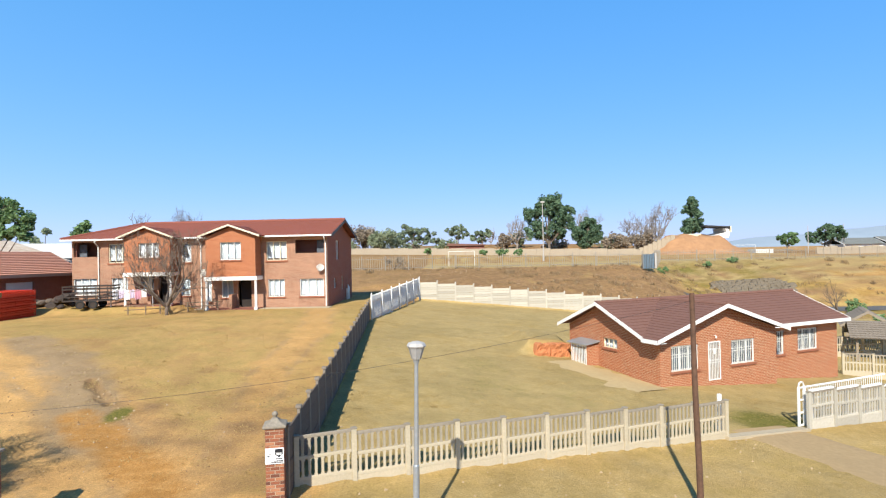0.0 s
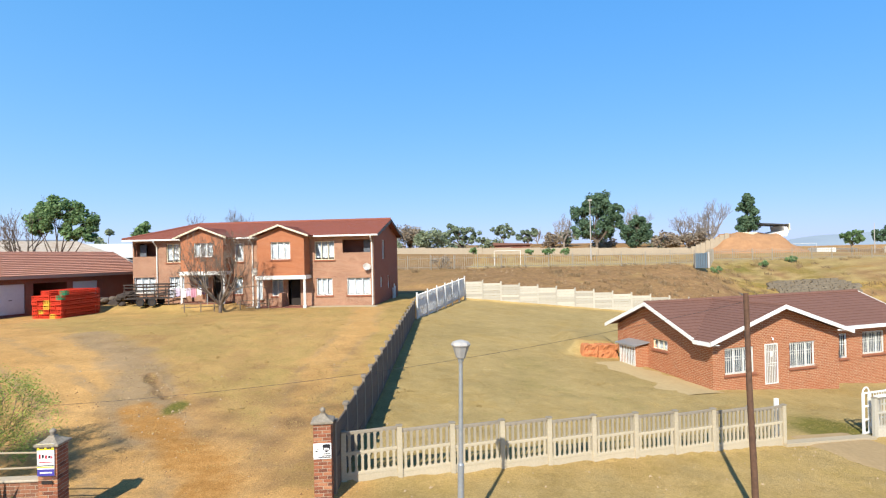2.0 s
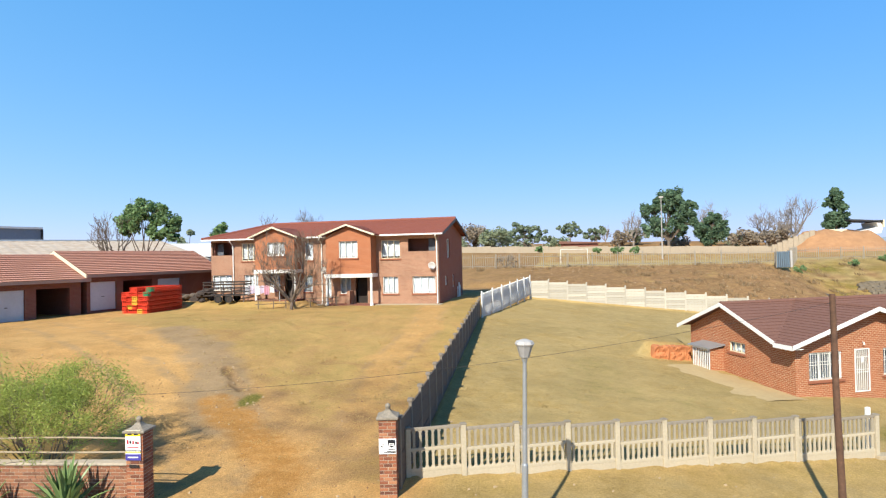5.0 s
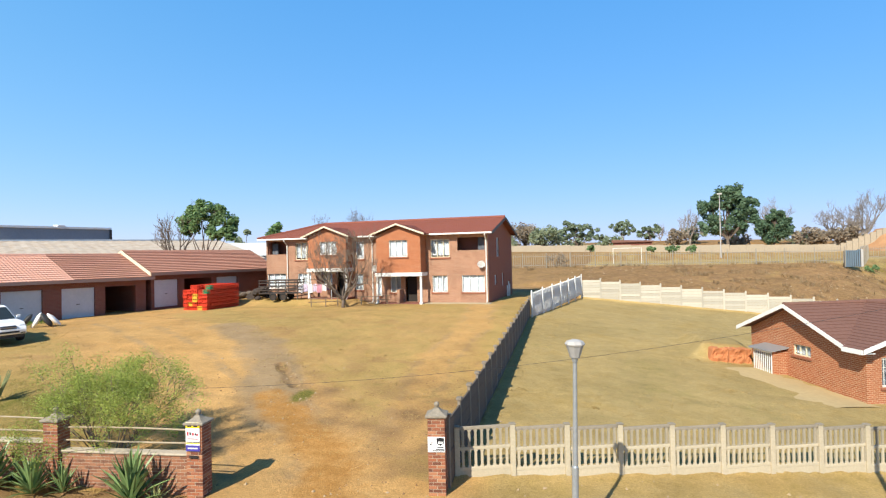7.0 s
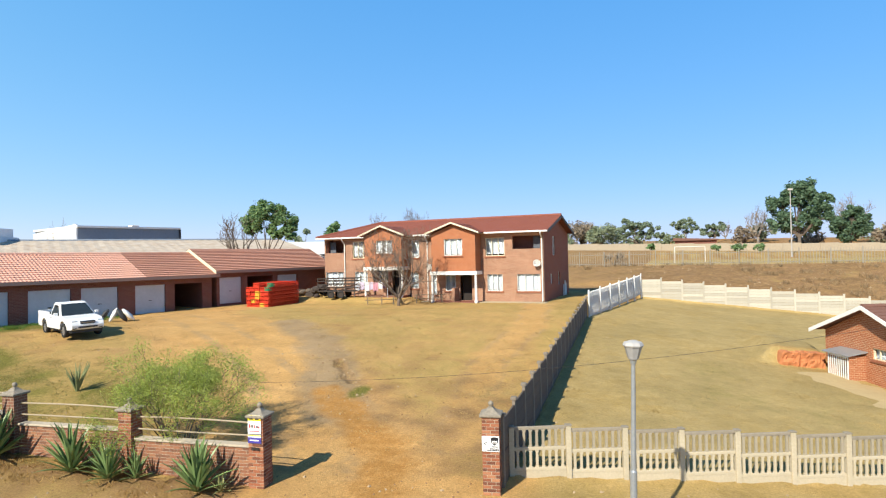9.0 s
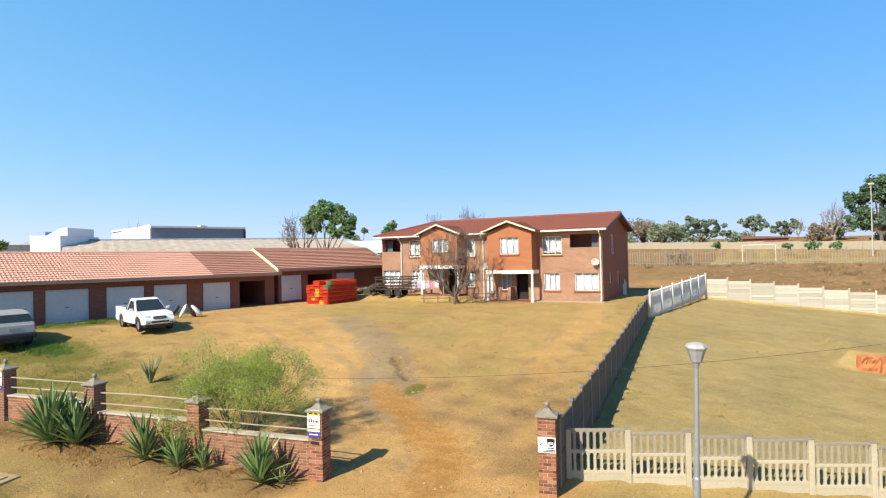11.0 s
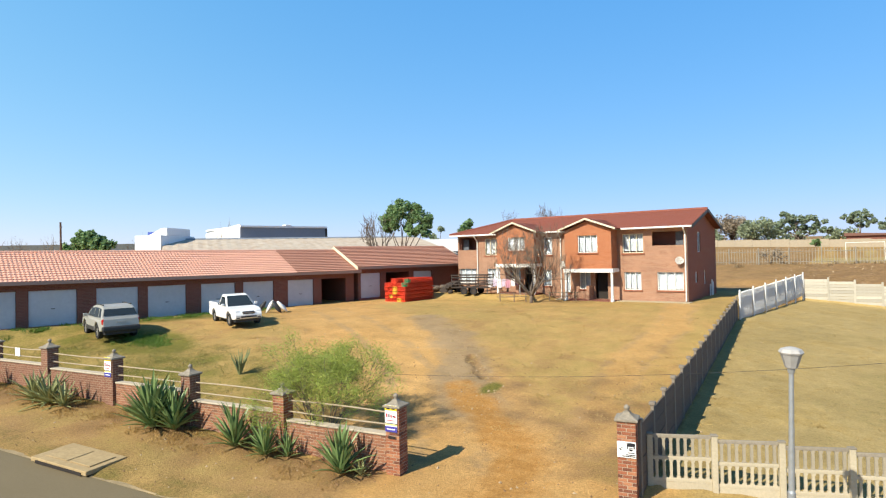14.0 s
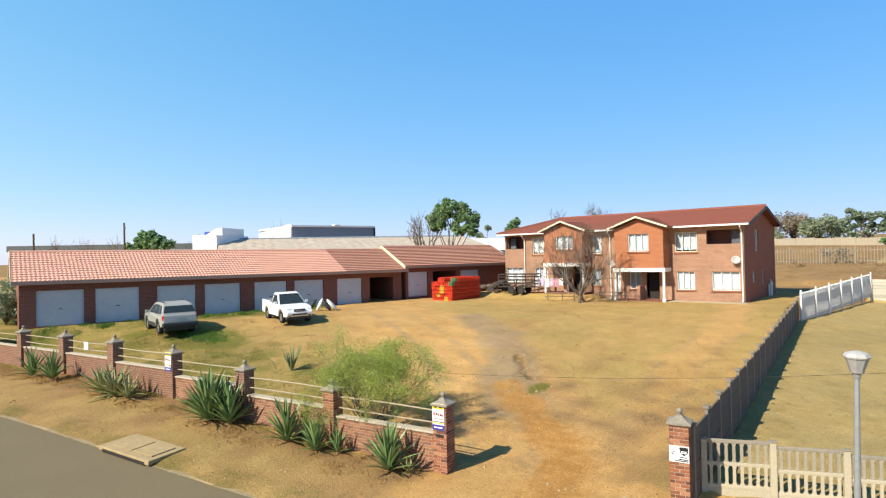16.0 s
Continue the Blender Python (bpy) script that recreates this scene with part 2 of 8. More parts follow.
def ground_material():
    """Dry winter lawn, bare orange earth, green weeds and grey gravel, mixed by the soil mask."""
    m, nt, p = nodes_of("dry lawn and earth")
    vec = place(nt)
    att = nt.nodes.new("ShaderNodeAttribute")
    att.attribute_name = "soil"
    sep = nt.nodes.new("ShaderNodeSeparateColor")
    nt.links.new(att.outputs["Color"], sep.inputs[0])
    n1, n2, n3 = noise_tex(nt, vec, 0.35, 5.0), noise_tex(nt, vec, 2.2, 6.0, 0.7), noise_tex(nt, vec, 16.0, 5.0, 0.75)
    n0, n4 = noise_tex(nt, vec, 0.09, 4.0), noise_tex(nt, vec, 60.0, 3.0, 0.7)
    att2 = nt.nodes.new("ShaderNodeAttribute")
    att2.attribute_name = "cover"
    sep2 = nt.nodes.new("ShaderNodeSeparateColor")
    nt.links.new(att2.outputs["Color"], sep2.inputs[0])
    grass = mixed(nt, ramped(nt, n1, 0.35, 0.65), (0.415, 0.30, 0.112), (0.365, 0.265, 0.098))
    grass = mixed(nt, ramped(nt, n2, 0.35, 0.7), grass, (0.465, 0.34, 0.132))
    grass = mixed(nt, ramped(nt, n0, 0.40, 0.65), grass, (0.375, 0.265, 0.104))
    earth = mixed(nt, ramped(nt, n2, 0.3, 0.7), (0.55, 0.335, 0.135), (0.49, 0.29, 0.112))
    earth = mixed(nt, ramped(nt, n1, 0.4, 0.7), earth, (0.56, 0.355, 0.152))
    weeds = mixed(nt, ramped(nt, n3, 0.35, 0.65), (0.12, 0.125, 0.029), (0.225, 0.195, 0.052))
    stones = mixed(nt, ramped(nt, n3, 0.35, 0.65), (0.41, 0.295, 0.172), (0.31, 0.222, 0.13))
    orange = mixed(nt, ramped(nt, n2, 0.3, 0.7), (0.46, 0.25, 0.08), (0.39, 0.20, 0.062))
    straw = mixed(nt, ramped(nt, n2, 0.35, 0.65), (0.375, 0.285, 0.128), (0.435, 0.335, 0.158))
    # scrub brown; its mask also paints shade under the tree and in the rut
    scrub = mixed(nt, ramped(nt, n2, 0.38, 0.62), (0.215, 0.128, 0.066), (0.325, 0.21, 0.102))

    def soft(channel):
        a = nt.nodes.new("ShaderNodeMath")
        a.operation = "MULTIPLY_ADD"
        nt.links.new(n2, a.inputs[0])
        a.inputs[1].default_value = 0.9
        nt.links.new(channel, a.inputs[2])
        return ramped(nt, a.outputs[0], 0.60, 1.10)
    col = mixed(nt, soft(sep.outputs[0]), grass, earth)
    col = mixed(nt, soft(sep.outputs[2]), col, stones)
    col = mixed(nt, soft(sep2.outputs[2]), col, straw)
    col = mixed(nt, soft(sep2.outputs[1]), col, scrub)
    col = mixed(nt, soft(sep2.outputs[0]), col, orange)
    col = mixed(nt, soft(sep.outputs[1]), col, weeds)
    # worn and thick patches a few metres wide, then clumps a hand wide
    n6 = noise_tex(nt, vec, 0.21, 6.0, 0.66)
    col = mixed(nt, 0.7, col, mixed(nt, ramped(nt, n6, 0.36, 0.64), (0.83, 0.825, 0.775), (1.11, 1.085, 1.045)), "MULTIPLY")
    n5 = noise_tex(nt, vec, 0.9, 7.0, 0.74)
    col = mixed(nt, 0.42, col, mixed(nt, ramped(nt, n5, 0.34, 0.66), (0.76, 0.74, 0.70), (1.28, 1.25, 1.22)), "MULTIPLY")
    col = mixed(nt, 0.8, col, mixed(nt, ramped(nt, n3, 0.25, 0.75), (0.5, 0.5, 0.5), (1.38, 1.34, 1.3)), "MULTIPLY")
    col = mixed(nt, 0.35, col, mixed(nt, ramped(nt, n4, 0.3, 0.7), (0.55, 0.53, 0.5), (1.35, 1.33, 1.3)), "MULTIPLY")
    nt.links.new(col, p.inputs["Base Color"])
    p.inputs["Roughness"].default_value = 0.95
    p.inputs["Specular IOR Level"].default_value = 0.1
    bumped(nt, p, n3, 0.8, 0.05)
    return m


GROUND = ground_material()


# ---------- building helpers ----------
def thing(name, m, label, category, group="", kind=""):
    ob = new(name)
    ob.empty_display_size = 0.3
    ob.matrix_basis = m
    return tagged(ob, label, category, group, kind)


def mesh_of(name, bm, material, smooth=False):
    me = bpy.data.meshes.new(name)
    bm.normal_update()
    bm.to_mesh(me)
    bm.free()
    me.materials.append(material)
    if smooth:
        me.shade_smooth()
    return me


def part(name, bm, material, parent=None, label="", smooth=False, m=None):
    me = bm if isinstance(bm, bpy.types.Mesh) else mesh_of(name, bm, material, smooth)
    ob = new(name, me)
    if parent is not None:
        ob.parent = parent
    if m is not None:
        ob.matrix_basis = m
    if label:
        tagged(ob, label)
    return ob


def box(bm, x0, x1, y0, y1, z0, z1, m=None, bevel=0.0):
    mm = Matrix.LocRotScale(((x0 + x1) / 2, (y0 + y1) / 2, (z0 + z1) / 2), None, (x1 - x0, y1 - y0, z1 - z0))
    made = bmesh.ops.create_cube(bm, size=1.0, matrix=(m @ mm) if m else mm)
    if bevel:
        edges = list({e for v in made["verts"] for e in v.link_edges})
        bmesh.ops.bevel(bm, geom=edges, offset=bevel, segments=2, profile=0.5, affect="EDGES")
    return made["verts"]


def boxes(*rows, bevel=0.0):
    bm = bmesh.new()
    for r in rows:
        box(bm, *r, bevel=bevel)
    return bm


def face(bm, pts):
    return bm.faces.new([bm.verts.new(p) for p in pts])


def prism(bm, poly, y0, y1):
    """A polygon given as (x, z), run from y0 to y1."""
    a = [bm.verts.new((x, y0, z)) for x, z in poly]
    b = [bm.verts.new((x, y1, z)) for x, z in poly]
    bm.faces.new(a)
    bm.faces.new(b[::-1])
    for i in range(len(poly)):
        j = (i + 1) % len(poly)
        bm.faces.new((a[j], a[i], b[i], b[j]))
    bmesh.ops.recalc_face_normals(bm, faces=bm.faces[:])


def tube(bm, pts, radii, n=8, cap=True):
    """A tapered tube along points."""
    rings, u = [], None
    for i, p in enumerate(pts):
        p = Vector(p)
        d = Vector(pts[min(i + 1, len(pts) - 1)]) - Vector(pts[max(i - 1, 0)])
        d = d.normalized() if d.length > 1e-6 else Vector((0, 0, 1))
        if u is None:
            u = Vector((1, 0, 0)) if abs(d.x) < 0.8 else Vector((0, 1, 0))
        u = (u - d * u.dot(d)).normalized()
        w = d.cross(u)
        rings.append([bm.verts.new(p + (u * math.cos(k * math.tau / n) + w * math.sin(k * math.tau / n)) * radii[i]) for k in range(n)])
    for a, b in zip(rings, rings[1:]):
        for k in range(n):
            bm.faces.new((a[k], a[(k + 1) % n], b[(k + 1) % n], b[k]))
    if cap:
        bm.faces.new(rings[0][::-1])
        bm.faces.new(rings[-1])


def wall_bm(L, H, T, holes=(), gable=None, z0=0.0):
    """A wall from x 0 to L, outer face at y 0, with openings (x0, x1, z0, z1) through it and an optional gable apex (x, z)."""
    bm = bmesh.new()
    xs = sorted({0, L, *(h[0] for h in holes), *(h[1] for h in holes)})
    zs = sorted({z0, H, *(h[2] for h in holes), *(h[3] for h in holes)})

    def solid(i, k):
        if not (0 <= i < len(xs) - 1 and 0 <= k < len(zs) - 1):
            return False
        cx, cz = (xs[i] + xs[i + 1]) / 2, (zs[k] + zs[k + 1]) / 2
        return not any(h[0] < cx < h[1] and h[2] < cz < h[3] for h in holes)
    for i in range(len(xs) - 1):
        for k in range(len(zs) - 1):
            if not solid(i, k):
                continue
            a, b, c, d = xs[i], xs[i + 1], zs[k], zs[k + 1]
            face(bm, ((a, 0, c), (b, 0, c), (b, 0, d), (a, 0, d)))
            face(bm, ((b, T, c), (a, T, c), (a, T, d), (b, T, d)))
            if not solid(i - 1, k):
                face(bm, ((a, T, c), (a, 0, c), (a, 0, d), (a, T, d)))
            if not solid(i + 1, k):
                face(bm, ((b, 0, c), (b, T, c), (b, T, d), (b, 0, d)))
            if not solid(i, k - 1):
                face(bm, ((a, T, c), (b, T, c), (b, 0, c), (a, 0, c)))
            if not solid(i, k + 1) and not (gable and k == len(zs) - 2):
                face(bm, ((a, 0, d), (b, 0, d), (b, T, d), (a, T, d)))
    if gable:
        gx, gz = gable
        face(bm, ((0, 0, H), (L, 0, H), (gx, 0, gz)))
        face(bm, ((L, T, H), (0, T, H), (gx, T, gz)))
        face(bm, ((0, T, H), (0, 0, H), (gx, 0, gz), (gx, T, gz)))
        face(bm, ((L, 0, H), (L, T, H), (gx, T, gz), (gx, 0, gz)))
    bmesh.ops.remove_doubles(bm, verts=bm.verts[:], dist=1e-4)
    return bm


def tiled(e0, e1, r1, r0, course=0.30, wave=0.30, depth=0.022, per=6, step=0.045):
    """A tiled roof plane with stepped, rolled courses, eave e0-e1, ridge r0-r1, and its underside."""
    e0, e1, r1, r0 = (Vector(p) for p in (e0, e1, r1, r0))
    along = (e1 - e0).normalized()
    up = (r0 - e0) - along * (r0 - e0).dot(along)
    slope, up = up.length, up.normalized()
    nrm = along.cross(up).normalized()
    bm = bmesh.new()
    rows = max(1, round(slope / course))
    a0, a1, b0, b1 = 0.0, (e1 - e0).length, (r0 - e0).dot(along), (r1 - e0).dot(along)
    kept = None
    for j in range(rows):
        s0, s1 = j / rows, (j + 1) / rows
        l0, h0, l1, h1 = a0 + (b0 - a0) * s0, a1 + (b1 - a1) * s0, a0 + (b0 - a0) * s1, a1 + (b1 - a1) * s1
        lo, hi = min(l0, l1), max(h0, h1)
        us = [lo] + [k * wave / per for k in range(math.ceil((lo + 0.01) * per / wave), math.floor((hi - 0.01) * per / wave) + 1)] + [hi]
        rows_v = []
        for s, lift, l, h in ((s0, -0.005, l0, h0), (s0, step, l0, h0), (s1, 0.0, l1, h1)):
            line = []
            if lift < 0 and kept and len(kept) == len(us):
                rows_v.append(kept)
                continue
            for u in us:
                u2 = min(max(u, l), h)
                w = depth * math.cos(u2 / wave * math.tau) if lift >= 0 else 0.0
                line.append(bm.verts.new(e0 + along * u2 + up * (s * slope) + nrm * (lift + w)))
            rows_v.append(line)
        kept = rows_v[-1]
        for p, q in zip(rows_v, rows_v[1:]):
            for k in range(len(us) - 1):
                if (p[k].co - p[k + 1].co).length > 1e-5 or (q[k].co - q[k + 1].co).length > 1e-5:
                    bm.faces.new((p[k], p[k + 1], q[k + 1], q[k]))
    under = [p - nrm * 0.06 for p in (e0, e1, r1, r0)]
    face(bm, under[::-1])
    top = [p - nrm * 0.004 for p in (e0, e1, r1, r0)]
    for k in range(4):
        face(bm, (under[k], under[(k + 1) % 4], top[(k + 1) % 4], top[k]))
    return bm


def board(bm, p, q, h=0.2, t=0.03, drop=True):
    """A fascia or barge board from p to q, hanging down by h."""
    p, q = Vector(p), Vector(q)
    d = (q - p).normalized()
    side = Vector((d.y, -d.x, 0)).normalized() * t
    z = Vector((0, 0, -h))
    pts = [p, q, q + z, p + z]
    a = [bm.verts.new(v) for v in pts]
    b = [bm.verts.new(v + side) for v in pts]
    bm.faces.new(a)
    bm.faces.new(b[::-1])
    for i in range(4):
        bm.faces.new((a[(i + 1) % 4], a[i], b[i], b[(i + 1) % 4]))
    bmesh.ops.recalc_face_normals(bm, faces=bm.faces[:])


def ridge_caps(bm, p, q, r=0.13, step=0.42):
    p, q = Vector(p), Vector(q)
    n = max(1, round((q - p).length / step))
    pts, rad = [], []
    for i in range(n):
        pts += [p.lerp(q, i / n), p.lerp(q, (i + 0.96) / n)]
        rad += [r * 1.1, r]
    tube(bm, pts, rad, 8)


def window(parent, m, w, h, bays=2, curtain=0.9, bars=False, sill=True, frame_mat=None, hang=0, cloth_mat=None):
    """A steel-framed window in an opening w x h; m puts its lower left outer corner. Panes, curtain, sill and bars are its parts."""
    f = 0.05
    lights = []
    for k in range(bays):
        lights.append((f if k == 0 else w * k / bays + 0.025, w - f if k == bays - 1 else w * (k + 1) / bays - 0.025, f, h - f))
    bm = wall_bm(w, h, 0.06, lights)
    win = part("window", bm, frame_mat or WHITE, parent, m=m @ pose(0, 0.07, 0))
    for k in range(bays):
        a, b = w * k / bays + 0.025, w * (k + 1) / bays - 0.025
        pane = part("pane", boxes((a, b, 0.026, 0.034, f, h - f)), GLASS, win)
        pane.visible_shadow = False
    if curtain:
        bm = bmesh.new()
        n = max(8, int(w / 0.05))
        z0 = h * (1 - curtain) + 0.02
        cols = []
        for i in range(n + 1):
            x = 0.02 + (w - 0.04) * i / n
            y = 0.14 + 0.022 * math.sin(i * 1.9) + 0.012 * math.sin(i * 0.7 + hang)
            cols.append((bm.verts.new((x, y, z0)), bm.verts.new((x, y * 0.9 + 0.014, h - 0.01))))
        for p, q in zip(cols, cols[1:]):
            bm.faces.new((p[0], q[0], q[1], p[1]))
        part("curtain", bm, cloth_mat or CURTAIN, win, smooth=True)
    if sill:
        part("sill", boxes((-0.08, w + 0.08, -0.14, 0.05, -0.12, -0.002), bevel=0.012), SILL, win)
    if bars:
        n = max(3, int(w / 0.13))
        for k in range(1, n):
            part("burglar_bar", boxes((w * k / n - 0.008, w * k / n + 0.008, -0.03, -0.014, 0.03, h - 0.03)), WHITE, win)
        for z in (0.08, h * 0.55, h * 0.66, h - 0.08):
            part("crossbar", boxes((0.02, w - 0.02, -0.046, -0.032, z - 0.01, z + 0.01)), WHITE, win)
    return win


SILL = surface("brick sill", (0.33, 0.125, 0.07), (0.27, 0.10, 0.055), 15, 2, 0.85, 0.3)


# ---------- the lie of the land ----------
def ss(a, b, v):
    t = min(max((v - a) / (b - a), 0.0), 1.0)
    return t * t * (3 - 2 * t)


def lerp(a, b, t):
    return a + (b - a) * t


def street_line(x):
    """Where garden wall, gate and front fence stand."""
    if x < -9.95:
        return 12.5 + (x + 9.95) * 0.114
    if x < -3.97:
        return 12.5 + (x + 9.95) * 0.468
    return 15.3 + (x + 3.97) * 0.4245


def street_z(x):
    return 0.95 * ss(-9, -28, x) - 0.09 * ss(-4.2, -3, x) if x < -3 else -0.09 - 0.066 * (min(x, 30) + 3)


def kerb_line(x):
    return 8.85 + (x + 13.7) * 0.185


def divide_x(y):
    """The boundary between the two plots."""
    return -3.9 - (y - 15) * 0.05 if y < 43 else -5.3 + (min(y, 62) - 43) * 0.147


def ground_z(x, y):
    n = y - street_line(x)
    zs = street_z(x)
    if n <= 0:
        low = lerp(zs, zs - 0.12, min(1, -n / 4.5))
        return low - 0.12 * ss(0.05, -0.35, y - kerb_line(x))
    span = min(max(6 + (x + 38) * 0.75, 6), 27)
    f = n / span
    left = zs + (2.25 - zs) * (0.5 * min(1, f) + 0.5 * ss(0, 1, f))
    a = min(n / 27.7, 1.0) + 0.14 * ss(30, 48, n)
    right = a - (0.066 + 0.025 * ss(16, 40, y)) * (min(max(x, -8), 28) + 3)
    right += 0.8 * ss(34.9, 35.5, y - 0.12 * (x - 6)) * ss(46, 37, y) * ss(4.4, 5.3, x) * ss(7.9, 7.5, x)
    # the forecourt lies level with the garage floors
    gap = 0.969 * (x + 39.13) - 0.247 * (y - 13.12)
    if x < -28 and y < 30:
        left = max(left, lerp(left, 2.29, ss(2.6, 0.6, gap) * ss(7.5, 10, y)))
    # and rises to the upper porch of the flats
    left += 0.36 * ss(40.4, 42.2, y) * ss(-17.8, -19.6, x) * ss(-30.6, -29.4, x) * ss(60, 54, y)
    xd = divide_x(y)
    z = lerp(left, right, ss(xd - 0.5, xd - 0.25, x))
    # bank and playing field behind
    r = ss(23, 38, x)
    foot = lerp(62.05, 74.0, r)
    wall_top = lerp(2.75 if x < -2.5 else 2.84 - 0.104 * (x + 2.5), -1.6, r)
    if x < -6:
        wall_top = lerp(2.75, 2.25, ss(-6, -12, x))
    head = lerp(79.0, 96.0, r)
    if y > foot:
        z = lerp(z, wall_top, ss(foot, foot + 0.5, y))
        z = lerp(z, 3.8, min(1, max(0, (y - foot - 0.5) / (head - foot))) ** 0.8)
    if y > 120:
        k = ss(100, 72, x)
        z = lerp(z, lerp(3.6, min(6.1, max(4.5, 6.05 - 0.026 * (x + 20))), k), ss(112, 137, y)) + 3.0 * ss(150, 420, y) * k + 11 * ss(330, 1200, y) * ss(260, 120, x)
    # a brown rise behind the trees of the field
    z += 3.2 * ss(163, 186, y) * ss(8, 20, x) * ss(72, 58, x) * ss(600, 300, y)
    if x < -45:
        z = lerp(z, 2.2, ss(-45, -75, x))
    return z


def off_line(x, y, pts):
    """Distance from a broken line."""
    best = 1e9
    for (ax, ay), (bx, by) in zip(pts, pts[1:]):
        dx, dy = bx - ax, by - ay
        t = min(1, max(0, ((x - ax) * dx + (y - ay) * dy) / (dx * dx + dy * dy)))
        best = min(best, math.hypot(x - ax - t * dx, y - ay - t * dy))
    return best


TRACK = ((-7.5, 9), (-8.7, 13.4), (-10.7, 16.1), (-13.2, 18.5), (-15.4, 20.4), (-18.7, 22.9), (-22.3, 25.1), (-26.2, 27.5), (-31, 30.6))
GULLY = ((-20.3, 28.6), (-17.0, 26.4), (-14.4, 23.4), (-12.9, 20.9), (-10.8, 18.2))
RUT = ((-14.3, 23.6), (-13.5, 22.7), (-12.8, 21.95), (-12.3, 21.4))
ORANGE = ((-12.4, 19.8), (-9.6, 17.4), (-7.6, 15.4), (-6.9, 12.5))
WALL_PATH = ((-6.2, 17), (-7.7, 26), (-7.4, 33), (-8.5, 41))


def soil(x, y):
    """Bare earth, green weeds, gravel, then orange clay, dark scrub (also painted tree and rut shade) and pale straw: 0
    to 1 each.
    """
    n = y - street_line(x)
    d = g = s = o = b = p = 0.0
    w = noise.noise(Vector((x * 0.25, y * 0.25, 3.0)))
    w2 = noise.noise(Vector((x * 0.8, y * 0.8, 7.0)))
    if n < 0:
        # planted verge, trodden gateway and mown verge run into one another
        verge, mown = ss(-9.7, -11.0, x + 0.5 * w2), ss(-4.2, -2.6, x + 0.5 * w2)
        d = lerp(lerp(0.75, 0.44 + 0.45 * w + 0.35 * w2, verge), 0.26 + 0.25 * w + 0.2 * w2, mown)
        p = mown * (0.38 + 0.3 * w2)
        b = 0.3 * w2 + verge * (0.55 * ss(-1.3, -0.1, n) + 0.42 + 0.25 * w)
        g = verge * (0.10 + (0.18 + 0.3 * w2) * ss(1.1, 0.1, y - kerb_line(x)) + 0.45 * ss(-0.9, -0.2, n) * (0.5 + w2))
        o = 0.6 * ss(1.9, 0.3, off_line(x, y, ORANGE) + 0.5 * w2)
    elif x < divide_x(y):
        k0 = off_line(x, y, TRACK)
        k = k0 + 0.7 * w + 0.5 * w2
        d = 1.0 * ss(4.4, 1.7, k) + 0.29 + 0.34 * w + 0.15 * w2
        p = (0.02 + 0.4 * w - 0.2 * w2) * ss(3.0, 5.0, k)
        kw = off_line(x, y, WALL_PATH)
        d = max(d, 0.62 * ss(1.7, 0.6, kw + 0.4 * w2))
        d = max(d, 0.7 * ss(-26, -30, x) * ss(26, 30, y))
        # scrub brown along the rut puts the shade of the channel into colour
        b0 = 0.35 * ss(0.4, 0.1, off_line(x, y, RUT) + 0.2 * w2)
        s = 0.72 * ss(1.9, 0.5, off_line(x, y, GULLY) + 0.7 * w2 + 0.4 * w) + 0.25 * ss(2.5, 1.0, k) * w2
        # wheel ruts up the drive and along the wall
        s = max(s, 0.36 * ss(0.35, 0.1, abs(kw - 0.8 + 0.2 * w)) * ss(-0.3, 0.1, w2 + 0.15))
        s = max(s, 0.42 * ss(0.42, 0.12, abs(k0 - 0.95 + 0.25 * w)) * ss(-0.3, 0.1, w2 + 0.2))
        o = 0.62 * ss(1.3, 0.3, off_line(x, y, ORANGE) + 0.5 * w2) + 0.12 * ss(1.6, 0.4, math.hypot(x + 9.2, (y - 20.3) * 0.8) + 0.5 * w2)
        g = 0.8 * ss(1.0, 0.2, math.hypot((x + 11.4) / 0.6, (y - 20.4) / 1.2))
        g = max(g, ss(3.4, 0.8, math.hypot((x + 30.2) / 1.6, (y - 17.0) / 0.8)))
        g = max(g, 0.62 * ss(2.2, 0.3, abs(x + 37.3 - 0.255 * (y - 13))) * ss(30, 22, y) + 0.3 * w)
        g = max(g, (0.50 + 0.45 * w2 + 0.35 * w) * ss(-13, -19, x) * ss(8, 1, abs(n - 3.0)) * ss(30, 23, y))
        # the last term paints the bare tree's shade on the lawn in scrub brown
        b = b0 + (0.16 + 0.24 * w + 0.16 * w2) * ss(40, 30, y) * ss(2.2, 3.6, k) + (0.2 + 0.3 * w2) * ss(25, 19, y) * ss(-17, -12, x) + 0.6 * ss(52, 57, y) + 0.12 * ss(0.2, 0.5, w2) + 0.25 * ss(3.2, 1.5, math.hypot((x + 17.2) / 1.4, y - 40.8))
    elif y < 62:
        d = 0.08 + 0.32 * w + 0.5 * ss(1.2, 0.2, n) + 0.15 * w2
        p = 0.62 + 0.35 * w + 0.2 * w2
        g = 0.10 + 0.25 * w + 0.1 * w2 - 0.1 * ss(28, 45, y)
        g = max(g, 0.75 * ss(3.0, 0.5, math.hypot(x - 13.2, y - 23.6)))
        v = (x - 8.0) * 0.92 + (y - 30.5) * 0.39
        s = 0.3 * ss(2.1, 0.9, abs(v + 0.2)) * ss(24, 28, y) * ss(36, 35, y)
        o = 0.3 * ss(33.4, 34.6, y) * ss(36.6, 35.8, y) * ss(4.6, 5.6, x) * ss(8.6, 8.0, x)
    else:
        bank = ss(62, 63, y) * ss(84, 78, y) * ss(36, 26, x)
        d = 0.5 + 0.5 * w + 0.3 * w2
        b = bank * (0.92 + 0.5 * w + 0.45 * w2)
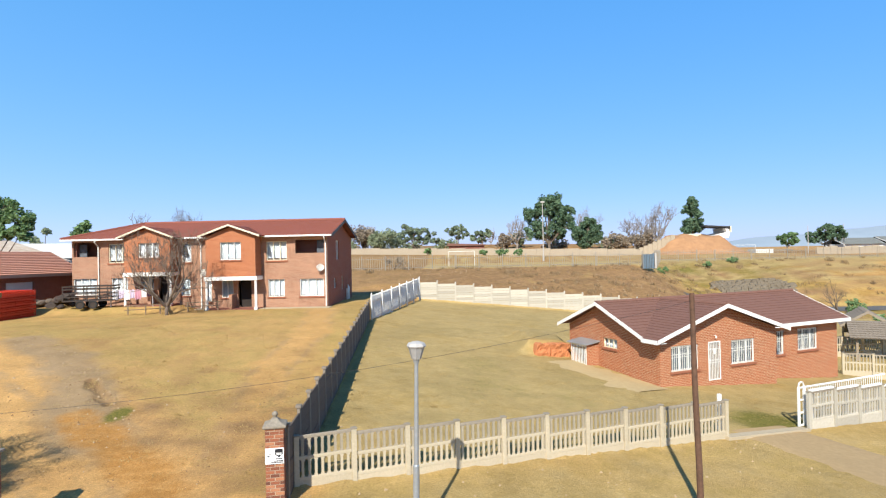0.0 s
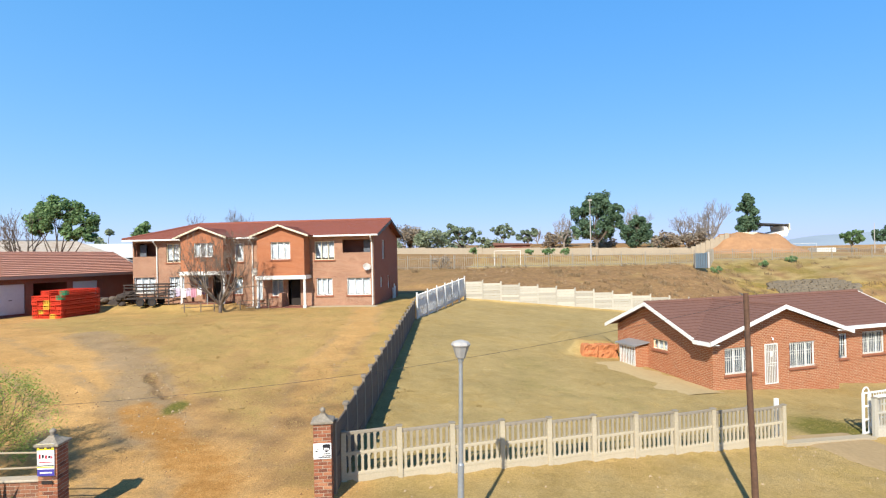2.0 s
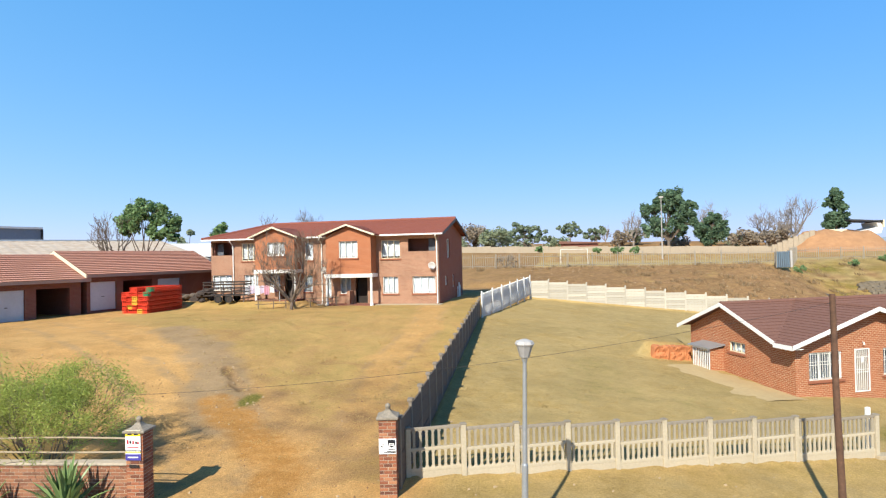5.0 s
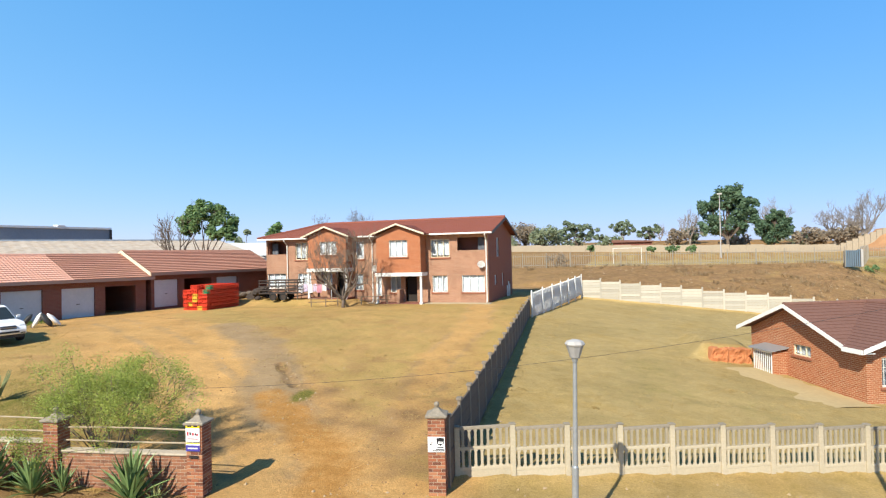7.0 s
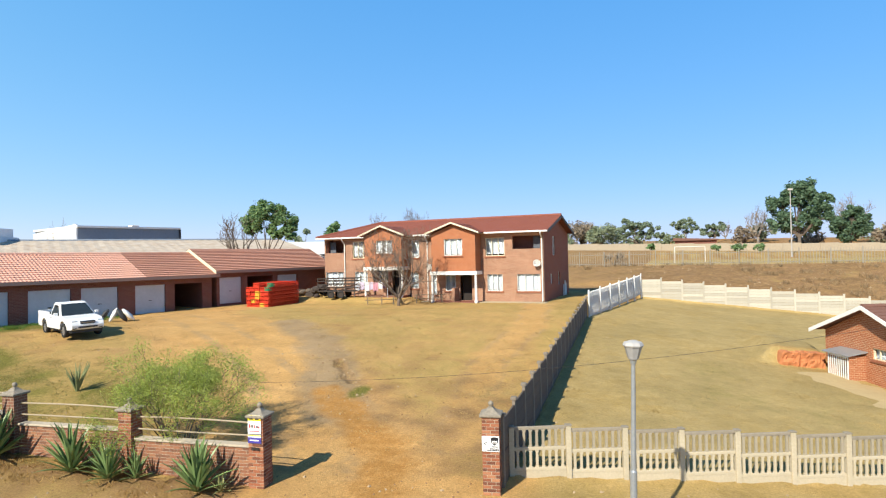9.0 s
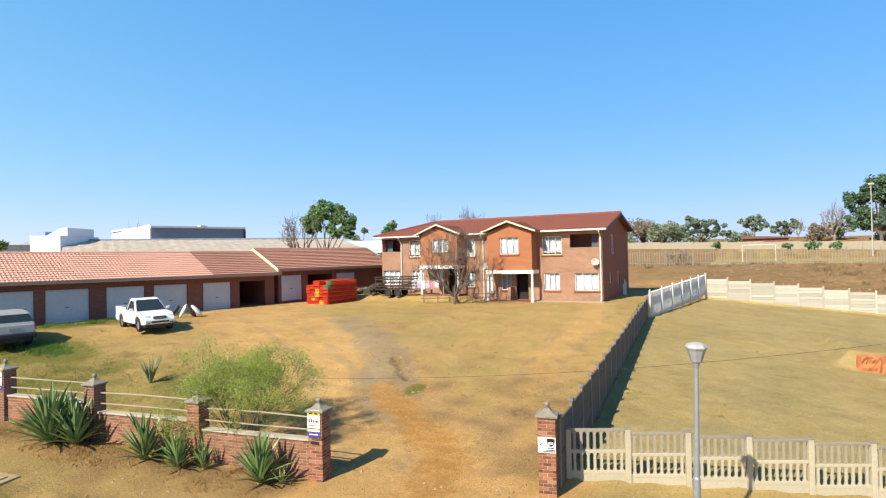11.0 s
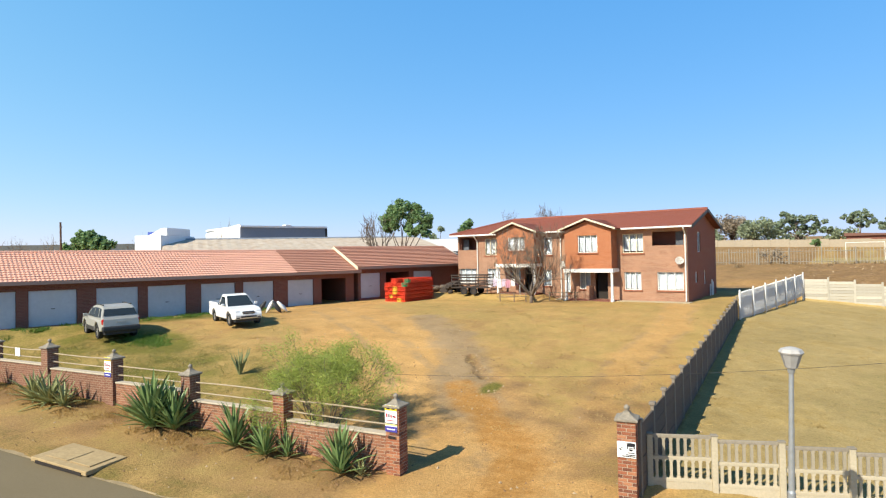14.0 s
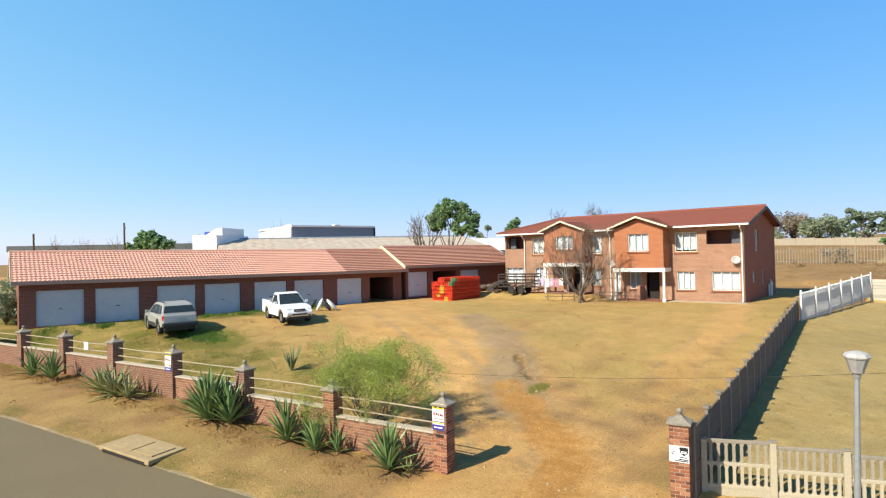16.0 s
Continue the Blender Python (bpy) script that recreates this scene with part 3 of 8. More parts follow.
        slope = ss(28, 34, x) * ss(100, 94, y)
        d = lerp(d, 0.4 + 0.6 * w2, slope)
        g = slope * (0.28 + 0.5 * w + 0.25 * w2) * ss(70, 45, x) + 0.12 * ss(84, 90, y) * ss(40, 20, x)
        s = 0.3 * bank * ss(12, 18, x)
        p = (0.7 + 0.3 * w) * ss(81, 85, y) * ss(150, 135, y)
        o = slope * 0.45 * ss(0.0, 0.35, w + 0.4 * w2)
        b = max(b, slope * (0.35 + 0.6 * w2 - 0.3 * w))
        if y > 112:
            d, b = 0.7 + 0.4 * w, 0.35 + 0.5 * w2
            o = 0.25 + 0.3 * w
            b = max(b, 0.9 * ss(158, 168, y) * ss(320, 240, y))
    return [max(0, min(1, v)) for v in (d, g, s, o, b, p)]


def spread(lo, hi, step, far, grow=1.12):
    out, v, d = [], lo, step
    while v > -far:
        d *= grow
        v -= d
        out.append(v)
    out.reverse()
    k = int((hi - lo) / step)
    out += [lo + i * step for i in range(k + 1)]
    v, d = out[-1], step
    while v < far:
        d *= grow
        v += d
        out.append(v)
    return out


def build_ground():
    xs, ys = spread(-46, 34, 0.4, 3200), spread(3.0, 82, 0.4, 3200)
    # closer columns where the land steps down at the boundary
    xs = sorted(xs + [-6.45 + 0.1 * k for k in range(37)] + [-16.13 + 0.1 * k for k in range(62)])
    ys = sorted(ys + [18.33 + 0.1 * k for k in range(73)])
    verts, masks = [], []
    for y in ys:
        for x in xs:
            near = 1.0 if -60 < x < 60 and -10 < y < 110 else 0.0
            rough = 0.035 * noise.noise(Vector((x * 0.9, y * 0.9, 0))) + 0.012 * noise.noise(Vector((x * 3.1, y * 3.1, 5)))
            if y > 62.5:
                rough *= 4
            if -17 < x < -8 and 17 < y < 27:
                # the channel that rain has cut down the drive
                gap = off_line(x, y, RUT) + 0.25 * noise.noise(Vector((x * 1.9, y * 1.9, 2)))
                rough -= 0.10 * ss(0.34, 0.02, gap)
            verts.append((x, y, ground_z(x, y) + rough * near * (0.3 if y < kerb_line(x) else 1.0)))
            masks.append(soil(x, y))
    w = len(xs)
    quads = [(j * w + i, j * w + i + 1, (j + 1) * w + i + 1, (j + 1) * w + i) for j in range(len(ys) - 1) for i in range(w - 1)]
    me = bpy.data.meshes.new("ground")
    me.from_pydata(verts, [], quads)
    col = me.color_attributes.new("soil", "FLOAT_COLOR", "POINT")
    flat = np.ones((len(verts), 4), dtype=np.float32)
    masks = np.array(masks, dtype=np.float32)
    flat[:, :3] = masks[:, :3]
    col.data.foreach_set("color", flat.ravel())
    col = me.color_attributes.new("cover", "FLOAT_COLOR", "POINT")
    flat[:, :3] = 0
    flat[:, :3] = masks[:, 3:]
    col.data.foreach_set("color", flat.ravel())
    me.materials.append(GROUND)
    me.shade_smooth()
    return tagged(new("ground", me), "dry winter lawn with bare orange earth and weedy patches", "ground", kind="structure")


build_ground()


def strip(name, inner, outer, x0, x1, step, lift, material, label, category):
    """A road strip between two lines y(x), lying on the land."""
    bm = bmesh.new()
    rows = []
    n = int((x1 - x0) / step)
    for i in range(n + 1):
        x = x0 + (x1 - x0) * i / n
        rows.append([bm.verts.new((x, lerp(outer(x), inner(x), k / 8), lift(x))) for k in range(9)])
    for a, b in zip(rows, rows[1:]):
        for k in range(8):
            bm.faces.new((a[k], b[k], b[k + 1], a[k + 1]))
    bmesh.ops.recalc_face_normals(bm, faces=bm.faces[:])
    return tagged(part(name, bm, material, smooth=True), label, category, kind="structure")


def worn_edge(x):
    return kerb_line(x) - 0.28 + 0.05 * noise.noise(Vector((x * 1.3, 0, 9))) + 0.03 * noise.noise(Vector((x * 5, 0, 2)))


strip("road", worn_edge, lambda x: kerb_line(x) - 7.0, -70, 40, 0.4, lambda x: ground_z(x, kerb_line(x) - 1) + 0.05, ASPHALT, "grey asphalt street with a worn edge", "road")


# ---------- the block of flats ----------
def put_wall(parent, ox, oy, rot, L, H, material, holes=(), gable=None, T=0.22, z0=0.0, label=""):
    return part("wall", wall_bm(L, H, T, holes, gable, z0), material, parent, label, m=pose(ox, oy, 0, 0, 0, rot))


def build_flats():
    Z0 = 2.28
    f = thing("apartment_building", pose(-8.4, 43.0, Z0, 0, 0, -2), "two-storey red brick block of flats with a red tiled roof", "apartment building")
    L, D, H = 19.1, 9.5, 5.28
    up, lo = (3.45, 4.85), (0.78, 2.06)
    right = [(-4.5, -2.98, *up), (-2.35, -0.22, 3.95, 4.92), (-4.40, -3.18, *lo), (-2.05, -0.28, *lo)]
    bays = ((-8.5, -4.9, 0.0, (3.56, 4.83)), (-14.45, -11.1, 0.42, (3.85, 4.89)))
    left = [(-L - b - 0.2, -L - a - 0.2, c + (0.35 if c < 2 else 0.04), d + (0.3 if c < 2 else 0.06)) for a, b, c, d in right[::2] + right[3:]]
    left.insert(1, (-18.98, -17.15, 3.98, 5.03))
    mid = [(-9.0, -8.62, 0.5, 2.05), (-10.9, -10.2, lo[0] + 0.2, lo[1] + 0.2), (-10.8, -10.1, *up)]
    porch = []
    for a, b, dz, up_z in bays:
        porch += [(a + 0.62, a + 1.5, 0.78 + dz, 2.06 + dz), (a + 1.85, a + 2.85, 0.05 + dz, 2.06 + dz)]
    shift = lambda hs: [(x0 + L, x1 + L, z0, z1) for x0, x1, z0, z1 in hs]
    put_wall(f, -L, 0, 0, L, H, BRICK_FLAT, shift(right + left + mid + porch), z0=-0.6)
    # right gable: how its shaded side looks is put into the brick colour
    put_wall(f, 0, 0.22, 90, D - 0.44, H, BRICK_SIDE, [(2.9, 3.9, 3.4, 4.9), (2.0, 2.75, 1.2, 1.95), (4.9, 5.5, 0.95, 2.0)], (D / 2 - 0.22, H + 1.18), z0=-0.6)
    # rear and far end take the darker brick, their shade set by colour
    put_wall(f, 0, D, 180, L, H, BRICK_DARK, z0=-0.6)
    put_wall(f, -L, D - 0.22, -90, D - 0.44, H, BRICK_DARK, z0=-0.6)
    # floors, and the dark rooms behind the openings
    part("floor_slab", boxes((-L + 0.22, -0.22, 0.22, D - 0.22, 2.62, 2.74), (-L + 0.22, -0.22, 0.22, D - 0.22, -0.3, 0.02)), PLASTER, f)
    # recess shade is put into the darker brick of the balcony backs
    for x0 in (-2.9, -L + 0.22):
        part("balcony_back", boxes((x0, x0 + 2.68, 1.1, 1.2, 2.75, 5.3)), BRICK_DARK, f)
    part("inner_wall", boxes((-L + 0.22, -0.22, 2.6, 2.7, 0.02, 2.6), (-L + 0.22, -0.22, 2.6, 2.7, 2.75, 5.3)), BRICK_FLAT, f)
    # windows
    for hs, mirror in ((right, False), (left, True)):
        for i, (a, b, c, d) in enumerate(hs):
            if i == 1:
                continue
            w = window(f, pose(a, 0, c), b - a, d - c, 3, 0.95 if i else 0.9, hang=i + 3 * mirror, frame_mat=CREAM if i == 0 else WHITE)
    for a, b, c, d in mid:
        window(f, pose(a, 0, c), b - a, d - c, 1, 0.95)
    for a, b, dz, up_z in bays:
        window(f, pose(a + 0.62, 0, 0.78 + dz), 0.88, 1.28, 2, 0.95)
        # a near-black slab stands in for the shade inside the open doorway
        part("door", boxes((a + 1.87, a + 2.83, 0.5, 0.545, 0.03 + dz, 2.05 + dz)), DARK, f, "near-black slab for the shade in an open doorway")
    # balcony windows set back in their recesses
    for a in (-0.85, -L + 0.3):
        part("balcony_window", boxes((a, a + 0.05, 0.45, 0.5, 3.95, 4.9), (a + 0.5, a + 0.55, 0.45, 0.5, 3.95, 4.9), (a + 0.05, a + 0.5, 0.47, 0.48, 3.95, 4.9)), CURTAIN_GREY, f, "grey curtained balcony window")
    w = window(f, pose(0, 3.1, 3.4, 0, 0, 90), 1.0, 1.5, 2, 0.97, sill=False)
    window(f, pose(0, 2.22, 1.2, 0, 0, 90), 0.75, 0.75, 2, 0.6, sill=False)
    window(f, pose(0, 5.12, 0.95, 0, 0, 90), 0.6, 1.05, 1, 0.6, sill=False)
    # projecting bays with porches under them
    for a, b, dz, up_z in bays:
        P, W = 1.2, b - a
        mm = pose(a, -P, 0)
        part("bay_wall", wall_bm(W, H - 0.06, 0.2, [(1.05, 2.55, *up_z)], (W / 2, H + 0.66), 2.36 + dz), BRICK_BAY, f, m=mm)
        for side in (pose(a, 0, 0, 0, 0, -90), pose(b, -P + 0.2, 0, 0, 0, 90)):
            part("bay_side", wall_bm(P - 0.2, H - 0.06, 0.2, (), None, 2.36 + dz), BRICK_BAY, f, m=side)
        window(f, mm @ pose(1.05, 0, up_z[0]), 1.5, up_z[1] - up_z[0], 3, 0.95, hang=2)
        part("porch_beam", boxes((a - 0.12, b + 0.12, -P - 0.1, -P + 0.16, 2.08 + dz, 2.352 + dz), (a - 0.12, a + 0.12, -P + 0.16, -0.005, 2.08 + dz, 2.352 + dz), (b - 0.12, b + 0.12, -P + 0.16, -0.005, 2.08 + dz, 2.352 + dz), bevel=0.012), WHITE, f, "white porch beam")
        part("porch_ceiling", boxes((a + 0.13, b - 0.13, -P + 0.17, -0.005, 2.3 + dz, 2.345 + dz)), PLASTER, f)
        for x in (a + 0.02, b - 0.02):
            bm = bmesh.new()
            tube(bm, ((x, -P + 0.04, -0.5), (x, -P + 0.04, 0.12), (x, -P + 0.04, 0.16), (x, -P + 0.04, 2.0 + dz), (x, -P + 0.04, 2.08 + dz)), (0.14, 0.14, 0.10, 0.09, 0.13), 12)
            part("porch_column", bm, WHITE, f, "white porch column", smooth=False)
        part("porch_pier", boxes((a + 1.5, a + 1.74, -0.9, -0.01, -0.3, 1.05 + dz)), BRICK_FLAT, f)
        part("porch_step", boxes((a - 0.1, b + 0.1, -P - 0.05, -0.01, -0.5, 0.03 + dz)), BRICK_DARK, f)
        # small gabled roof over the bay
        e, o = H + 0.0, 0.42
        ax, az = (a + b) / 2, H + 0.8
        part("bay_roof", tiled((b + o, -P - 0.35, e), (b + o, 0.0, e), (ax, 2.6, az), (ax, -P - 0.35, az), depth=0.004, step=0.022), TILE_RED, f)
        part("bay_roof", tiled((a - o, 0.0, e), (a - o, -P - 0.35, e), (ax, -P - 0.35, az), (ax, 2.6, az), depth=0.004, step=0.022), TILE_RED, f)
        bm = bmesh.new()
        board(bm, (a - o, -P - 0.36, e + 0.03), (ax, -P - 0.36, az + 0.03), 0.13)
        board(bm, (ax, -P - 0.36, az + 0.03), (b + o, -P - 0.36, e + 0.03), 0.13)
        part("barge_board", bm, CREAM, f, "weathered cream barge board")
    # main roof: gable at one end, hip at the other
    ez, rz, o = H + 0.02, H + 1.36, 0.5
    front, back_e, mid_y = -o, D + o, D / 2
    part("roof", tiled((-L - o, front, ez), (o * 0.9, front, ez), (o * 0.9, mid_y, rz), (-L + 3.0, mid_y, rz), depth=0.004, step=0.022), TILE_RED, f)
    part("roof", tiled((o * 0.9, back_e, ez), (-L - o, back_e, ez), (-L + 3.0, mid_y, rz), (o * 0.9, mid_y, rz), depth=0.004, step=0.022), TILE_RED, f)
    part("roof", tiled((-L - o, back_e, ez), (-L - o, front, ez), (-L + 3.0, mid_y, rz), (-L + 3.0, mid_y, rz), depth=0.004, step=0.022), TILE_RED, f)
    bm = bmesh.new()
    ridge_caps(bm, (-L + 3.0, mid_y, rz), (o * 0.9, mid_y, rz))
    ridge_caps(bm, (-L - o, front, ez), (-L + 3.0, mid_y, rz))
    part("ridge_capping", bm, TILE_RED, f)
    bm = bmesh.new()
    board(bm, (o * 0.92, front, ez), (o * 0.92, mid_y, rz), 0.22)
    board(bm, (o * 0.92, mid_y, rz), (o * 0.92, back_e, ez), 0.22)
    part("barge_board", bm, DARK_BOARD, f, "dark barge board")
    part("soffit", boxes((-L - o + 0.05, o * 0.85, front + 0.05, -0.002, ez - 0.1, ez - 0.075), (-L - o + 0.05, o * 0.85, D + 0.002, back_e - 0.05, ez - 0.1, ez - 0.075)), WHITE, f)
    for x0, x1 in ((-4.4, o * 0.9), (-10.35, -8.95), (-L - o, -14.9)):
        bm = boxes((x0, x1, front - 0.1, front - 0.01, ez - 0.14, ez - 0.02), bevel=0.015)
        part("gutter", bm, WHITE, f, "white gutter")
    for x in (-0.1, -9.35, -14.75 - 2.3):
        bm = bmesh.new()
        tube(bm, ((x, front - 0.05, ez - 0.12), (x, front - 0.02, ez - 0.25), (x, -0.08, ez - 0.6), (x, -0.08, 0.15), (x, -0.2, 0.05)), (0.045,) * 5, 8)
        part("downpipe", bm, WHITE, f, "white downpipe")
    # paved apron along the front
    part("apron", boxes((-L - 0.3, 0.3, -0.9, -0.004, -0.6, 0.0)), SLAB, f)
    return f


DARK_BOARD = surface("dark board", (0.10, 0.085, 0.08), (0.075, 0.065, 0.06), 14, 1, 0.6, 0.1)
flats = build_flats()


# ---------- the bungalow ----------
def build_bungalow():
    h = thing("house", pose(10.65, 28.87, -0.85, 0, 0, 23), "red facebrick bungalow with a brown tiled roof and white fascias", "house")
    W, F, V, D, H, R = 15.1, 8.25, 1.1, 7.5, 2.42, 3.91
    fr = [(0.72, 2.55, 0.68, 1.95), (3.22, 4.06, 0.0, 2.0), (4.86, 6.6, 0.68, 1.95)]
    put_wall(h, 0, 0, 0, F, H, BRICK_HOUSE, fr, (F / 2, R - 0.06), z0=-0.8)
    rt = [(1.52, 2.14, 0.6, 1.95), (3.3, 5.05, 0.68, 1.95)]
    put_wall(h, F, V, 0, W - F, H, BRICK_HOUSE, rt, z0=-1.2)
    put_wall(h, F, 0.22, 90, V - 0.22, H, BRICK_HOUSE, z0=-1.0)
    put_wall(h, 0, D - 0.22, -90, D - 0.44, H, BRICK_HOUSE, [(D - 0.22 - 4.33, D - 0.22 - 3.16, 1.42, 1.95)], z0=-0.8)
    # the gable over the side wall
    bm = bmesh.new()
    c = (V + D) / 2
    prism(bm, ((-D + 0.0, H), (-V, H), (-c, R - 0.06)), 0, 0.22)
    part("gable", bm, BRICK_HOUSE, h, m=pose(0, 0, 0, 0, 0, -90))
    put_wall(h, W, V + 0.22, 90, D - V - 0.44, H, BRICK_HOUSE, (), ((D - V) / 2 - 0.22, R - 0.06), z0=-1.2)
    put_wall(h, W, D, 180, W, H, BRICK_HOUSE, z0=-1.0)
    part("floor_slab", boxes((0.22, F - 0.22, 0.22, D - 0.22, -0.3, 0.0), (F - 0.2, W - 0.22, V + 0.22, D - 0.22, -0.3, 0.0)), PLASTER, h)
    part("ceiling", boxes((0.22, W - 0.22, V + 0.22, D - 0.22, 2.24, 2.3)), PLASTER, h)
    for a, b, z0, z1 in (fr[0], fr[2]):
        window(h, pose(a, 0, z0), b - a, z1 - z0, 3, 0.97, bars=True, cloth_mat=CURTAIN_GREY)
    window(h, pose(F + 1.52, V, 0.6), 0.62, 1.35, 1, 0.97, bars=True, cloth_mat=CURTAIN_GREY)
    window(h, pose(F + 3.3, V, 0.68), 1.75, 1.27, 3, 0.97, bars=True, cloth_mat=CURTAIN_GREY)
    window(h, pose(0, 4.33, 1.42, 0, 0, -90), 1.17, 0.53, 3, 0.95, frame_mat=CREAM)
    # front door behind a white security gate
    part("door", boxes((3.25, 4.03, 0.1, 0.15, 0.0, 1.98)), PLASTER, h)
    gate = part("security_gate", wall_bm(0.84, 2.0, 0.04, [(0.05, 0.79, 0.05, 1.95)]), WHITE, h, "white steel security gate", m=pose(3.22, -0.03, 0))
    for k in range(1, 7):
        x = 0.03 + 0.78 * k / 7
        part("bar", boxes((x - 0.011, x + 0.011, 0.01, 0.03, 0.05, 1.95)), WHITE, gate)
    for z in (0.9, 1.02, 1.6):
        part("crossbar", boxes((0.05, 0.79, 0.002, 0.018, z, z + 0.03)), WHITE, gate)
    part("lock_plate", boxes((0.33, 0.50, -0.005, 0.01, 1.35, 1.6)), WHITE, gate)
    # roofs
    o, ez = 0.5, H + 0.0
    zr = R
    part("roof", tiled((-o, V - o, ez), (W + o, V - o, ez), (W + o, c, zr), (-o, c, zr), depth=0.004, step=0.022), TILE_BROWN, h)
    part("roof", tiled((W + o, D + o, ez), (-o, D + o, ez), (-o, c, zr), (W + o, c, zr), depth=0.004, step=0.022), TILE_BROWN, h)
    part("wing_roof", tiled((-o - 0.1, V - o, ez - 0.03), (-o - 0.1, -o, ez - 0.03), (F / 2, -o, zr), (F / 2, c, zr), depth=0.004, step=0.022), TILE_BROWN, h)
    part("wing_roof", tiled((F + o, -o, ez), (F + o, V - o, ez), (F / 2, c, zr), (F / 2, -o, zr), depth=0.004, step=0.022), TILE_BROWN, h)
    bm = bmesh.new()
    ridge_caps(bm, (-o, c, zr), (W + o, c, zr), 0.11)
    ridge_caps(bm, (F / 2, -o, zr), (F / 2, c, zr), 0.11)
    part("ridge_capping", bm, TILE_BROWN, h)
    for p, q in (((-o - 0.1, -o - 0.01, ez), (F / 2, -o - 0.01, zr + 0.05)), ((F / 2, -o - 0.01, zr + 0.05), (F + o, -o - 0.01, ez + 0.03)),
                 ((-o - 0.03, D + o, ez + 0.03), (-o - 0.03, c, zr + 0.05)), ((-o - 0.03, c, zr + 0.05), (-o - 0.03, V - o, ez + 0.03)),
                 ((W + o, V - o, ez + 0.03), (W + o, c, zr + 0.05)), ((W + o, c, zr + 0.05), (W + o, D + o, ez + 0.03)),
                 ((-o - 0.12, V - o, ez - 0.01), (-o - 0.12, -o, ez - 0.01)), ((F + o, V - o - 0.02, ez + 0.02), (W + o, V - o - 0.02, ez + 0.02))):
        bm = bmesh.new()
        board(bm, p, q, 0.2)
        part("fascia", bm, WHITE, h, "white fascia board")
    part("soffit", boxes((-o - 0.08, -0.003, -o + 0.02, V - o, ez - 0.2, ez - 0.175), (F + 0.003, W + o - 0.03, V - o + 0.02, V - 0.003, ez - 0.14, ez - 0.115)), WHITE, h)
    # lean-to store against the side wall
    bm = wall_bm(0.8, 1.5, 0.11, (), None, -0.5)
    part("store_wall", bm, BRICK_HOUSE, h, m=pose(-0.8, 4.75, 0))
    part("store_wall", wall_bm(0.8, 1.5, 0.11, (), None, -0.5), BRICK_HOUSE, h, m=pose(0, 6.25, 0, 0, 0, 180))
    gate = part("store_gate", wall_bm(1.37, 1.45, 0.04, [(0.05, 1.32, 0.05, 1.4)]), WHITE, h, "white slatted steel gate", m=pose(-0.84, 6.18, 0, 0, 0, -90))
    for k in range(1, 9):
        x = 0.03 + 1.3 * k / 9
        part("slat", boxes((x - 0.03, x + 0.03, 0.01, 0.03, 0.05, 1.4)), WHITE, gate)
    bm = bmesh.new()
    prism(bm, ((-1.0, 1.5), (0.0, 1.66), (0.0, 1.72), (-1.0, 1.56)), 4.6, 6.4)
    part("store_roof", bm, GREY_STEEL, h, "grey sheet metal roof")
    bm = bmesh.new()
    tube(bm, ((3.66, -0.02, 2.3), (3.66, -0.12, 2.3), (3.66, -0.12, 2.2)), (0.02, 0.02, 0.05), 8)
    part("door_lamp", bm, WHITE, h)
    return h


build_bungalow()


